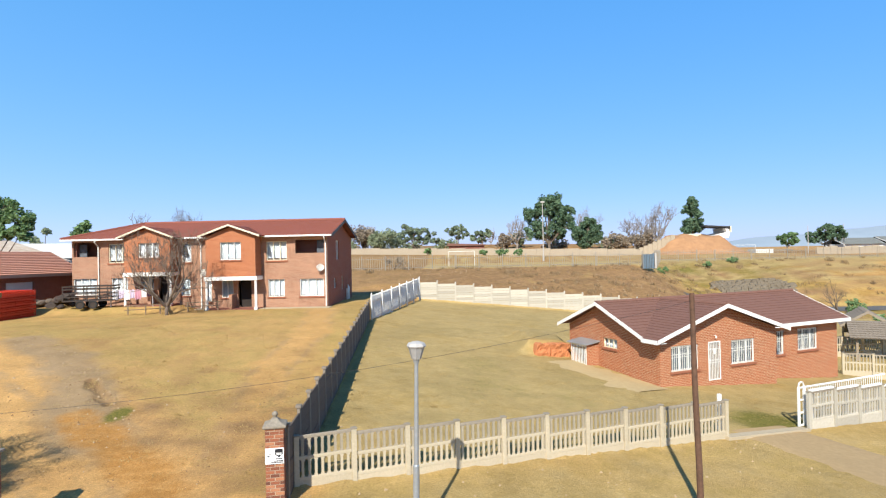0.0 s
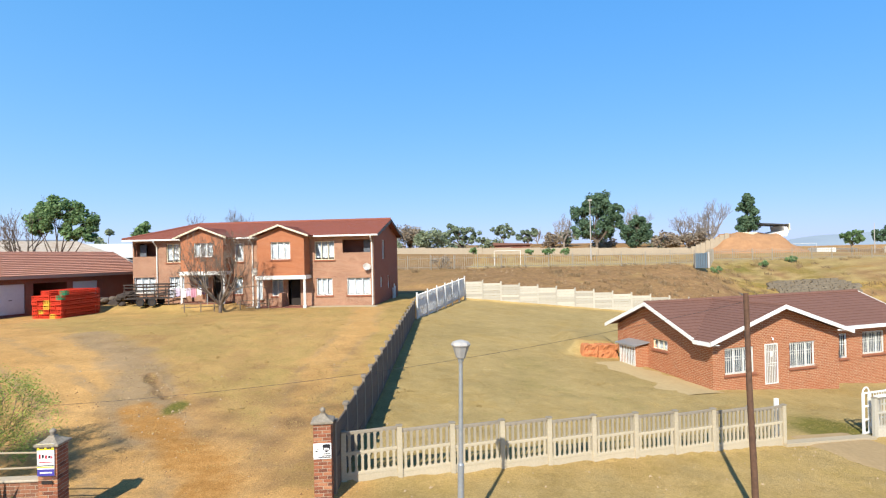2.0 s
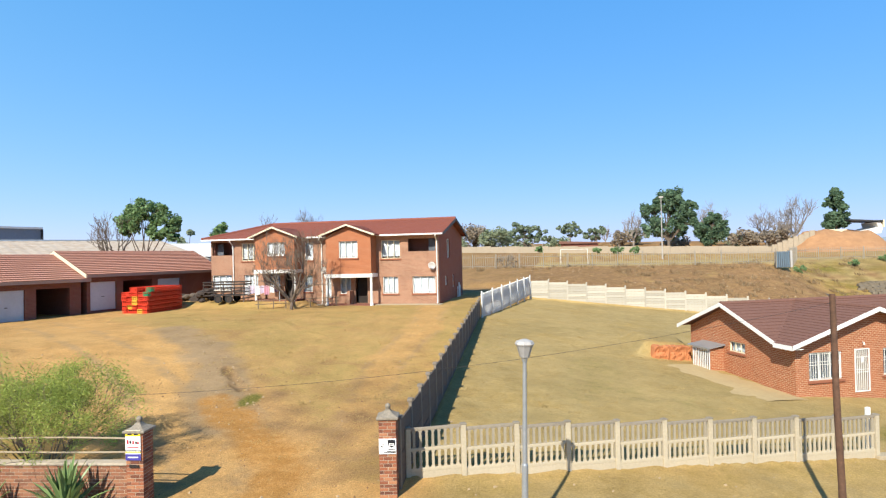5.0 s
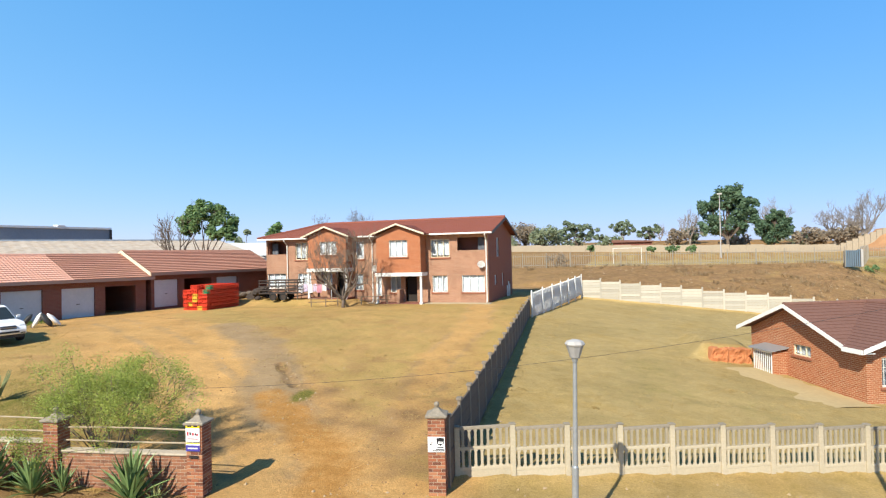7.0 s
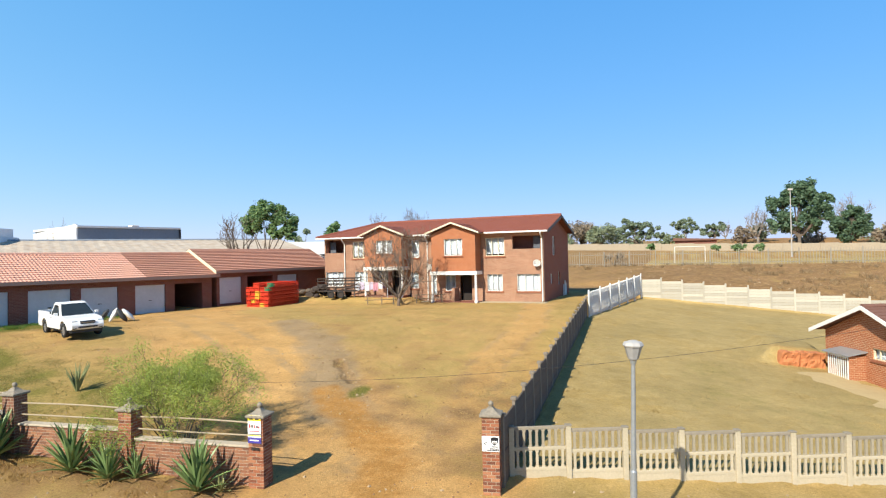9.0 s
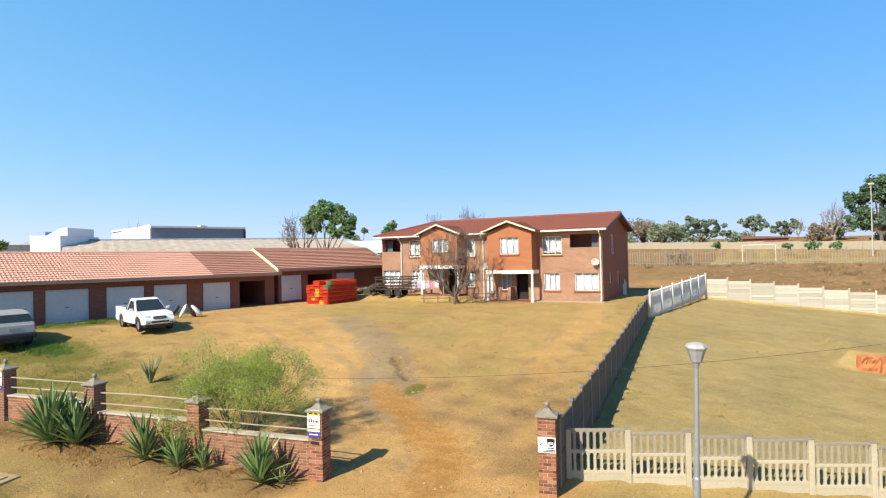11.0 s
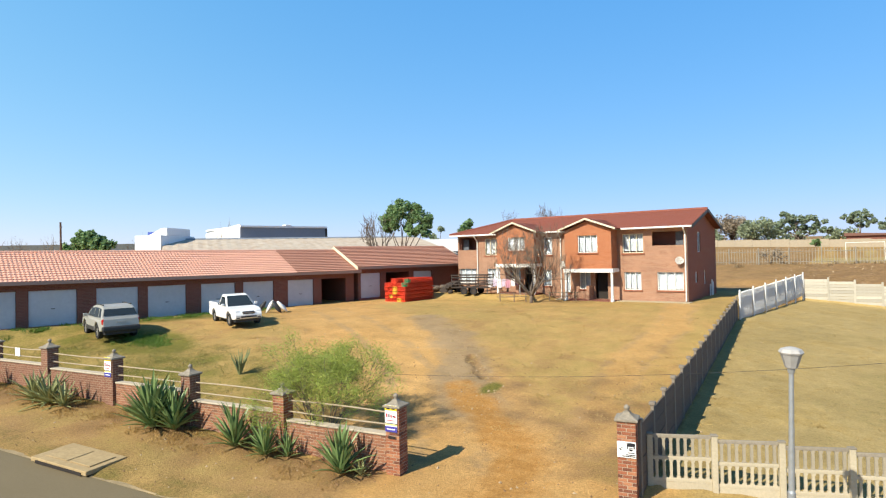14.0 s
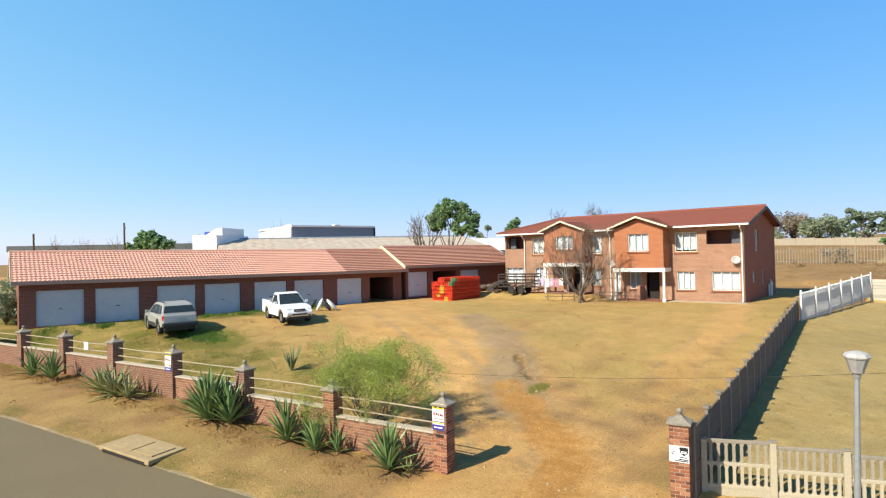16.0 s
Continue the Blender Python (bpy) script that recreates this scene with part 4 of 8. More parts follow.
# ---------- the row of garages ----------
def build_garages(name, origin, rot, s0, s1, z, H, doors, opens, roof_mats, label, lift=0.0, setback=0.0, rise=1.4, fall=0.0):
    gname = thing(name, pose(origin[0], origin[1], z, 0, 0, rot) @ pose(0, 0, 0, 0, fall, 0), label, "garage")
    L, D = s1 - s0, 6.2
    holes = [(a - s0, b - s0, 0.02, 2.1) for a, b in doors + opens]
    put_wall(gname, s0, setback, 0, L, H, BRICK_DARK, holes, z0=-0.8)
    put_wall(gname, s1, setback + 0.22, 90, D - 0.44, H, BRICK_DARK, (), (D / 2 - 0.22, H + lift + rise - 0.12), z0=-0.8)
    put_wall(gname, s0, setback + D - 0.22, -90, D - 0.44, H, BRICK_DARK, (), (D / 2 - 0.22, H + lift + rise - 0.12), z0=-0.8)
    put_wall(gname, s1, setback + D, 180, L, H, BRICK_DARK, z0=-0.8)
    part("floor_slab", boxes((s0 + 0.22, s1 - 0.22, setback + 0.22, setback + D - 0.22, -0.3, 0.0)), PLASTER, gname)
    for k, (a, b) in enumerate(doors + opens):
        if k < len(doors):
            bm = boxes((a + 0.01, b - 0.01, 0.12, 0.16, 0.02, 2.09))
            for r in range(4):
                box(bm, a + 0.03, b - 0.03, 0.113, 0.12, 0.06 + r * 0.51, 0.51 + r * 0.51)
            d = part("garage_door", bm, DOOR_WHITE, gname, "faded white tip-up garage door", m=pose(0, setback, 0))
            part("handle", boxes(((a + b) / 2 - 0.1, (a + b) / 2 + 0.1, 0.07, 0.113, 0.98, 1.02)), DARK, d)
        else:
            part("partition", boxes((a - 0.3, a - 0.2, setback + 0.25, setback + D - 0.3, 0, 2.3), (b + 0.2, b + 0.3, setback + 0.25, setback + D - 0.3, 0, 2.3)), BRICK_DARK, gname)
    ez, rz, o = H + lift - 0.02, H + lift - 0.02 + rise, 0.55
    mid = setback + D / 2
    x0, x1 = s0 - 0.35, s1 + 0.35
    cut = roof_mats[2] if len(roof_mats) > 2 else None
    pieces = ((x0, cut, roof_mats[0]), (cut, x1, roof_mats[1])) if cut else ((x0, x1, roof_mats[0]),)
    for a, b, mt in pieces:
        part("roof", tiled((a, setback - o, ez), (b, setback - o, ez), (b, mid, rz), (a, mid, rz), wave=0.22, depth=0.013 if mt == TILE_PINK else 0.006, step=0.045 if mt == TILE_PINK else 0.07), mt, gname, "pink sun-bleached roof tiles" if mt == TILE_PINK else "rust-red roof tiles")
        part("roof", tiled((b, setback + D + o, ez), (a, setback + D + o, ez), (a, mid, rz), (b, mid, rz)), mt, gname)
        bm = bmesh.new()
        ridge_caps(bm, (a, mid, rz), (b, mid, rz), 0.1)
        part("ridge_capping", bm, mt, gname)
    bm = bmesh.new()
    board(bm, (x0, setback - o - 0.01, ez + 0.01), (x1, setback - o - 0.01, ez + 0.01), 0.2)
    part("fascia", bm, FASCIA, gname, "brown fascia board")
    bm = bmesh.new()
    board(bm, (x0 - 0.03, setback + D + o, ez + 0.04), (x0 - 0.03, mid, rz + 0.08), 0.26)
    board(bm, (x0 - 0.03, mid, rz + 0.08), (x0 - 0.03, setback - o, ez + 0.04), 0.26)
    part("barge_board", bm, CREAM, gname, "cream barge board")
    bm = bmesh.new()
    board(bm, (x1 + 0.03, setback - o, ez + 0.04), (x1 + 0.03, mid, rz + 0.08), 0.22)
    board(bm, (x1 + 0.03, mid, rz + 0.08), (x1 + 0.03, setback + D + o, ez + 0.04), 0.22)
    part("barge_board", bm, FASCIA, gname, "brown barge board")
    # soffit in the dark board colour, darker than the fascia
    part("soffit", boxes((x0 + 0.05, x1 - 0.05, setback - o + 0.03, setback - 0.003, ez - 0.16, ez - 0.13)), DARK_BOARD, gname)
    return gname


FASCIA = surface("brown fascia paint", (0.42, 0.28, 0.22), (0.34, 0.22, 0.17), 12, 0.8, 0.7, 0.1)
GAR = (-39.13, 13.12)
build_garages("garage_row", GAR, 75.7, -2.0, 24.0, 2.32, 2.68,
              [(-1.2, 1.2), (1.78, 4.2), (5.23, 7.6), (8.17, 10.57), (11.56, 13.96), (14.55, 16.9), (18.05, 20.25)], [(20.95, 23.2)],
              (TILE_PINK, TILE_RUST, 18.6), "long row of brick garages with white doors and a tiled roof", rise=1.74, fall=0.5)
build_garages("garage_block", GAR, 75.7, 24.45, 36.5, 2.52, 2.55, [(24.7, 26.75), (30.4, 32.6)], [(27.3, 29.9)],
              (TILE_RUST,), "brick garage block with rust-red tiles and an open bay", lift=0.12, rise=1.7, fall=0.25)


# ---------- fences and walls ----------
def lathe_bar(w, d, h):
    """A flat cast baluster, swelling in the middle and flared at its ends."""
    bm = bmesh.new()
    prof = ((0.0, 0.62), (0.06, 0.62), (0.14, 0.40), (0.5, 0.46), (0.86, 0.40), (0.94, 0.62), (1.0, 0.62))
    rings = []
    for t, k in prof:
        a = w * k
        rings.append([bm.verts.new(p) for p in ((-a, -d / 2, h * t), (a, -d / 2, h * t), (a, d / 2, h * t), (-a, d / 2, h * t))])
    for p, q in zip(rings, rings[1:]):
        for k in range(4):
            bm.faces.new((p[k], p[(k + 1) % 4], q[(k + 1) % 4], q[k]))
    bm.faces.new(rings[0][::-1])
    bm.faces.new(rings[-1])
    return bm


BAL = {}


def precast_fence(name, p0, p1, zs, label, material, count, height=1.36, first=0, cap=None, skip_last_post=False):
    """A precast baluster fence from p0 to p1; zs(i) is the foot of panel i."""
    p0, p1 = Vector((*p0, 0)), Vector((*p1, 0))
    ang = math.degrees(math.atan2(p1.y - p0.y, p1.x - p0.x))
    step = (p1 - p0).length / count
    fence = thing(name, pose(p0.x, p0.y, 0, 0, 0, ang), label, "fence")
    key = (material.name, round(step, 3))
    if key not in BAL:
        post = mesh_of("post", boxes((-0.07, 0.07, -0.07, 0.07, -0.5, height - 0.02), bevel=0.012), material)
        crown = mesh_of("cap", boxes((-0.085, 0.085, -0.085, 0.085, height - 0.022, height + 0.02), bevel=0.014), CONCRETE_GRIME)
        L = step - 0.14
        rails = {}
        rails["plinth"] = mesh_of("plinth", boxes((-L / 2, L / 2, -0.028, 0.028, -0.35, 0.17), bevel=0.008), material)
        rails["rail"] = mesh_of("rail", boxes((-L / 2, L / 2, -0.03, 0.03, 0, 0.09), bevel=0.01), material)
        rails["top"] = mesh_of("rail", boxes((-L / 2, L / 2, -0.03, 0.03, 0, 0.09), bevel=0.01), CONCRETE_GRIME)
        bal = {0.255: mesh_of("baluster", lathe_bar(0.078, 0.045, 0.46), material), 0.805: mesh_of("baluster", lathe_bar(0.078, 0.045, 0.46), CONCRETE_DULL if material is CONCRETE else material)}
        BAL[key] = (post, crown, rails, bal)
    post, crown, rails, bal = BAL[key]
    n = 8
    for i in range(count + (0 if skip_last_post else 1)):
        z = max(zs(i), zs(max(i - 1, 0)))
        upright = part("post", post, None, fence, m=pose(i * step, 0, z))
        part("cap", crown, None, upright)
    for i in range(count):
        z, cx = zs(i), (i + 0.5) * step
        part("plinth", rails["plinth"], None, fence, m=pose(cx, 0, z))
        for k, h in enumerate((0.17, 0.715, 1.265)):
            part("rail", rails["top" if k == 2 else "rail"], None, fence, m=pose(cx, 0, z + h))
        for row in (0.255, 0.805):
            for k in range(n):
                part("baluster", bal[row], None, fence, m=pose(cx + (k - (n - 1) / 2) * (step - 0.16) / n, 0, z + row))
        if cap:
            part("coping", boxes((cx - step / 2 + 0.09, cx + step / 2 - 0.09, -0.06, 0.06, z + 1.357, z + 1.43)), cap, fence)
    return fence


def slab_wall(name, pts, base, top, label, material, rows=5, step=1.54, post_mat=None, proud=0.06, half=0.08, capped=False):
    """A wall of stacked precast slabs between slotted posts."""
    p0, p1 = Vector((*pts[0], 0)), Vector((*pts[1], 0))
    ang = math.degrees(math.atan2(p1.y - p0.y, p1.x - p0.x))
    count = max(1, round((p1 - p0).length / step))
    step = (p1 - p0).length / count
    wall = thing(name, pose(p0.x, p0.y, 0, 0, 0, ang), label, "wall")
    hmax = max(top(i / count) - base(i / count) for i in range(count)) + 0.5
    sh = hmax / rows
    slab = mesh_of("slab", boxes((-step / 2 + 0.06, step / 2 - 0.06, -0.025, 0.025, 0, sh - 0.012), bevel=0.008), material)
    bm = boxes((-0.075, 0.075, -half, half, -hmax, proud), bevel=0.012)
    if capped:
        box(bm, -0.105, 0.105, -half - 0.035, half + 0.035, proud - 0.03, proud + 0.05, bevel=0.012)
    post = mesh_of("post", bm, post_mat or material)
    rnd = random.Random(3)
    for i in range(count + 1):
        part("post", post, None, wall, m=pose(i * step, 0, max(top(i / count), top(max(i - 1, 0) / count))))
    for i in range(count):
        z = top(i / count)
        for r in range(rows):
            part("slab", slab, None, wall, m=pose((i + 0.5) * step, rnd.uniform(-0.008, 0.008), z - (r + 1) * sh, rnd.uniform(-0.5, 0.5), 0, rnd.uniform(-0.3, 0.3)))
    return wall


FA, FD = (-3.97, 15.3), 23.0
fence_at = lambda i: (FA[0] + 1.54 * i * math.cos(radians(FD)), FA[1] + 1.54 * i * math.sin(radians(FD)))
precast_fence("precast_fence", fence_at(0), fence_at(10), lambda i: -0.03 - 0.098 * i, "weathered cream precast concrete baluster fence", CONCRETE, 10)
slab_wall("boundary_wall", ((-4.02, 14.62), (-5.4, 43.0)), lambda t: 0.1 + 0.9 * t, lambda t: 1.72 + 0.85 * t, "grey precast slab wall stepping up the slope", CONCRETE_GREY, post_mat=CONCRETE_POST, half=0.045, proud=0.1, capped=True)
slab_wall("retaining_wall", ((-2.4, 62.0), (22.6, 62.0)), lambda t: 1.14 - 2.6 * t, lambda t: 2.95 - 2.55 * t, "pale precast retaining wall below the bank", CONCRETE_PALE, rows=9, step=1.9, proud=0.16, half=0.06)


def palisade(name, p0, p1, z0, z1, height, label, material, section, gap, stuff=False, tall=0.12, w=0.07):
    """A steel palisade fence: posts, two rails and pointed pales."""
    p0, p1 = Vector((*p0, 0)), Vector((*p1, 0))
    ang = math.degrees(math.atan2(p1.y - p0.y, p1.x - p0.x))
    L = (p1 - p0).length
    fence = thing(name, pose(p0.x, p0.y, 0, 0, 0, ang), label, "fence")
    n = max(1, round(L / section))
    bm = bmesh.new()
    tube(bm, ((0, 0, -0.5), (0, 0, height + tall - 0.04), (0, 0, height + tall)), (0.06, 0.06, 0.03), 10)
    post = mesh_of("post", bm, material)
    for i in range(n + 1):
        part("post", post, None, fence, m=pose(L * i / n, -0.08, lerp(z0, z1, i / n)))
    pts = ((-w / 2, 0), (w / 2, 0), (w / 2, height - 0.08), (0, height), (-w / 2, height - 0.08))
    if stuff:
        bm = bmesh.new()
        k = int(L / gap)
        for j in range(k):
            x, z = L * (j + 0.5) / k, lerp(z0, z1, (j + 0.5) / k)
            face(bm, [(x + a, -0.01, z + b + 0.05) for a, b in pts])
            face(bm, [(x + a, 0.01, z + b + 0.05) for a, b in pts][::-1])
        tagged(part("pale", bm, material, fence), kind="stuff")
    else:
        bm = bmesh.new()
        prism(bm, pts, -0.012, 0.012)
        pale = mesh_of("pale", bm, material)
        k = int(L / gap)
        for j in range(k):
            part("pale", pale, None, fence, m=pose(L * (j + 0.5) / k, 0, lerp(z0, z1, (j + 0.5) / k) + 0.05))
    for h in (0.35, height - 0.35):
        bm = bmesh.new()
        tube(bm, [(L * i / n, 0.035, lerp(z0, z1, i / n) + h) for i in range(n + 1)], (0.03,) * (n + 1), 4)
        part("rail", bm, material, fence)
    return fence


palisade("palisade_fence", (-5.3, 43.1), (-2.45, 61.8), 0.98, 1.4, 1.95, "white steel palisade fence", WHITE_STEEL, 3.1, 0.155, tall=0.24, w=0.06)
palisade("palisade_fence", (-14.0, 80.0), (27.6, 80.0), 3.75, 3.75, 1.9, "weathered steel palisade fence on top of the bank", DULL_STEEL, 3.1, 0.30, stuff=True, w=0.045)


palisade("palisade_fence", (29.6, 81.2), (36.5, 97.5), 3.75, 3.78, 1.9, "weathered steel palisade fence turning along the bank", DULL_STEEL, 3.1, 0.24, stuff=True, w=0.045)
palisade("palisade_fence", (36.5, 97.5), (108.0, 99.5), 3.78, 3.7, 1.8, "weathered steel palisade fence above the grassy bank", DULL_STEEL, 3.1, 0.30, stuff=True, w=0.045)


# ---------- brick gate pillars and garden wall ----------
BRICK_LONG = boxes((-0.102, 0.102, -0.05, 0.05, 0, 0.069), bevel=0.004)
BRICK_LONG = mesh_of("brick", BRICK_LONG, BRICK_PIECE)


def pillar(x, y, rot, z, label, height=1.95, w=0.43, bricks=True, finial=True):
    """A square brick pillar with a pyramid cap and a ball."""
    p = thing("brick_pillar", pose(x, y, z, 0, 0, rot), label, "pillar", "brick pillars along the street")
    h = w / 2
    rows = int(height / 0.085)
    H = rows * 0.085
    if bricks:
        part("core", boxes((-h + 0.011, h - 0.011, -h + 0.011, h - 0.011, -0.5, H)), MORTAR, p)
        for r in range(rows):
            z1 = r * 0.085
            odd = r % 2
            for s in range(4):
                turn = pose(0, 0, 0, 0, 0, 90 * s)
                # stretchers on two faces, then on the others, so that corners interlock
                for k in (-1, 1):
                    if (s + odd) % 2 == 0:
                        part("brick", BRICK_LONG, None, p, m=turn @ pose(k * (h - 0.102), -h + 0.05, z1 + 0.008))
                if (s + odd) % 2:
                    part("brick", BRICK_LONG, None, p, m=turn @ pose(0, -h + 0.05, z1 + 0.008))
    else:
        part("shaft", boxes((-h, h, -h, h, -0.5, H)), BRICK_WALL, p)
    bm = bmesh.new()
    o = h + 0.055
    rings = []
    for q, dz in ((o * 0.94, -0.02), (o, 0.0), (o, 0.04), (o * 0.93, 0.052), (o * 0.70, 0.08), (o * 0.47, 0.115), (o * 0.30, 0.16), (o * 0.24, 0.19)):
        rings.append([bm.verts.new((q * cx, q * cy, H + dz)) for cx, cy in ((-1, -1), (1, -1), (1, 1), (-1, 1))])
    for lower, upper in zip(rings, rings[1:]):
        for k in range(4):
            bm.faces.new((lower[k], lower[(k + 1) % 4], upper[(k + 1) % 4], upper[k]))
    bm.faces.new(rings[0][::-1])
    bm.faces.new(rings[-1])
    part("cap", bm, CAP, p, "lichen-stained mortar cap with hollowed slopes")
    if finial:
        bm = bmesh.new()
        tube(bm, [(0, 0, H + 0.18 + dz) for dz in (0, 0.025, 0.05, 0.085, 0.12, 0.15, 0.165)], (0.05, 0.038, 0.058, 0.072, 0.068, 0.04, 0.01), 10)
        part("finial", bm, CAP, p, smooth=True)
    return p


gate_right = pillar(-4.19, 14.2, 10, -0.02, "red brick gate pillar with a white notice board", 1.97)
WALL_POS = [(-10.08 - 4.05 * i, 12.72 - 0.47 * i) for i in range(8)]
for i, (x, y) in enumerate(WALL_POS):
    pillar(x, y, 6.5, street_z(x) - 0.02, "red brick gate pillar with small notice boards" if i == 0 else "red brick wall pillar with a pyramid cap", 1.95 if i == 0 else 1.72, bricks=i < 2)


WALL_BRICK = [mesh_of("brick", boxes((-l, l, -0.05, 0.05, 0.0, 0.073), bevel=0.004), BRICK_PALE) for l in (0.107, 0.048)]


def garden_wall(i):
    """A low brick wall between two pillars with a plastered coping and two pipe rails above."""
    (x0, y0), (x1, y1) = WALL_POS[i + 1], WALL_POS[i]
    ang = math.degrees(math.atan2(y1 - y0, x1 - x0))
    L = math.hypot(x1 - x0, y1 - y0)
    z = (street_z(x0) + street_z(x1)) / 2
    w = thing("garden_wall", pose(x0, y0, z, 0, 0, ang), "low brick garden wall with pale coping and two pipe rails", "wall", "garden wall panels")
    if i < 3:
        # the panels nearest the gate, laid brick by brick
        part("bed_joints", boxes((0.235, L - 0.235, -0.103, 0.0, -0.6, 0.94)), MORTAR, w)
        part("back_face", boxes((0.235, L - 0.235, 0.0, 0.11, -0.6, 0.94)), BRICK_WALL, w)
        n = round((L - 0.47) / 0.232)
        pitch = (L - 0.47) / n
        for r in range(13):
            odd = r % 2
            for k in range(n + odd):
                half = odd and k in (0, n)
                x = 0.235 + (0.25 * pitch if k == 0 else L - 0.47 - 0.25 * pitch) if half else 0.235 + (k + 0.5 - 0.5 * odd) * pitch
                part("brick", WALL_BRICK[1 if half else 0], None, w, m=pose(x, -0.06, -0.16 + r * 0.085))
    else:
        part("brickwork", boxes((0.235, L - 0.235, -0.11, 0.11, -0.6, 0.94)), BRICK_WALL, w)
    part("coping", boxes((0.235, L - 0.235, -0.15, 0.15, 0.94, 1.0), bevel=0.02), COPING, w, "worn plastered coping")
    for h in (1.23, 1.56):
        bm = bmesh.new()
        sag = random.Random(i * 7 + int(h * 10)).uniform(-0.05, 0.03)
        tube(bm, [(0.22 + (L - 0.44) * k / 6, 0.0, h + sag * math.sin(k / 6 * math.pi)) for k in range(7)], (0.023,) * 7, 8)
        part("rail", bm, RAIL, w, "weathered pole rail")
    return w


RAIL = surface("weathered pole", (0.42, 0.335, 0.23), (0.31, 0.245, 0.165), 20, 2, 0.85, 0.3)
for i in range(7):
    garden_wall(i)


# ---------- street lamp and pole ----------
def street_lamp(x, y, z, h):
    s = thing("street_lamp", pose(x, y, z, 0.6, 1.2, 0), "grey steel street lamp with a tapered lantern head", "street lamp")
    bm = bmesh.new()
    tube(bm, ((0, 0, -0.5), (0, 0, h * 0.35), (0, 0, h * 0.36), (0, 0, h - 0.42)), (0.075, 0.07, 0.055, 0.042), 14)
    part("post", bm, GREY_STEEL, s, smooth=False)
    bm = bmesh.new()
    tube(bm, ((0, 0, h - 0.5), (0, 0, h - 0.4)), (0.055, 0.075), 12)
    part("collar", bm, GREY_STEEL, s)
    bm = bmesh.new()
    tube(bm, ((0, 0, h - 0.4), (0, 0, h - 0.14)), (0.105, 0.185), 8)
    part("diffuser", bm, LENS, s, "milky lamp diffuser")
    bm = bmesh.new()
    tube(bm, ((0, 0, h - 0.14), (0, 0, h - 0.11), (0, 0, h - 0.05), (0, 0, h - 0.015)), (0.2, 0.215, 0.18, 0.07), 8)
    part("hood", bm, LAMP_GREY, s, "pale grey lamp hood")
    return s


LENS = surface("milky plastic", (0.36, 0.35, 0.34), (0.30, 0.29, 0.28), 10, 2, 0.4, 0.0)
LAMP_GREY = surface("pale grey lamp paint", (0.46, 0.44, 0.42), (0.40, 0.38, 0.36), 10, 2, 0.5, 0.05)
street_lamp(-0.755, 12.85, -0.12, 4.24)


def wood_pole(x, y, z, h):
    p = thing("wooden_pole", pose(x, y, z, 0, -1.2, 0), "dark creosoted wooden utility pole", "pole")
    bm = bmesh.new()
    tube(bm, [(0.01 * math.sin(k), 0, -0.6 + (h + 0.6) * k / 8) for k in range(9)], [0.088 - 0.003 * k for k in range(9)], 12)
    part("shaft", bm, POLE_WOOD, p, smooth=False)
    return p


wood_pole(6.62, 15.4, -0.62, 5.45)


# ---------- plants ----------
def leaf_material(name, a, b, rough=0.55, through_light=0.35):
    m, nt, p = nodes_of(name)
    geo = nt.nodes.new("ShaderNodeNewGeometry")
    col = mixed(nt, geo.outputs["Random Per Island"], a, b)
    blot = ramped(nt, noise_tex(nt, place(nt), 0.7, 3.0), 0.3, 0.7)
    col = mixed(nt, blot, col, tuple(c * 0.75 for c in a))
    nt.links.new(col, p.inputs["Base Color"])
    p.inputs["Roughness"].default_value = rough
    p.inputs["Specular IOR Level"].default_value = 0.3
    if through_light:
        # thin leaves pass part of the light on to their far side
        thin = nt.nodes.new("ShaderNodeBsdfTranslucent")
        nt.links.new(col, thin.inputs["Color"])
        blend = nt.nodes.new("ShaderNodeMixShader")
        blend.inputs[0].default_value = through_light
        nt.links.new(p.outputs[0], blend.inputs[1])
        nt.links.new(thin.outputs[0], blend.inputs[2])
        nt.links.new(blend.outputs[0], nt.nodes["Material Output"].inputs["Surface"])
    return m


LEAF_DARK = leaf_material("dark evergreen leaves", (0.12, 0.205, 0.12), (0.23, 0.335, 0.20))
# distance haze put into the leaf colour of trees beyond the field
LEAF_HAZE = leaf_material("grey-green leaves with haze in colour", (0.25, 0.32, 0.21), (0.38, 0.44, 0.30))
LEAF_MID = leaf_material("green leaves", (0.17, 0.28, 0.12), (0.32, 0.46, 0.20))
LEAF_OLIVE = leaf_material("dusty olive leaves", (0.27, 0.32, 0.20), (0.41, 0.45, 0.28))
LEAF_SHRUB = leaf_material("light shrub leaves", (0.30, 0.38, 0.07), (0.54, 0.57, 0.15), 0.6, 0.35)
LEAF_DRY = leaf_material("dry brush", (0.34, 0.275, 0.20), (0.46, 0.38, 0.28))
ALOE = leaf_material("aloe leaves", (0.14, 0.22, 0.075), (0.34, 0.44, 0.18), 0.4, 0.0)
ALOE_PALE = leaf_material("pale aloe leaves", (0.24, 0.26, 0.10), (0.44, 0.42, 0.20), 0.5, 0.0)
WEEDS = leaf_material("green weeds", (0.11, 0.21, 0.035), (0.20, 0.31, 0.06))
STRAW = leaf_material("dry grass blades", (0.42, 0.32, 0.15), (0.54, 0.43, 0.22), 0.9)
BARK = surface("grey bark", (0.17, 0.13, 0.10), (0.10, 0.08, 0.062), 14, 2, 0.9, 0.5)
# a lighter copy of the bark, sunlight on the branches put into colour
BARK_LIT = surface("grey-brown bark in sunlit tone", (0.19, 0.145, 0.112), (0.12, 0.092, 0.072), 12, 2, 0.9, 0.4)
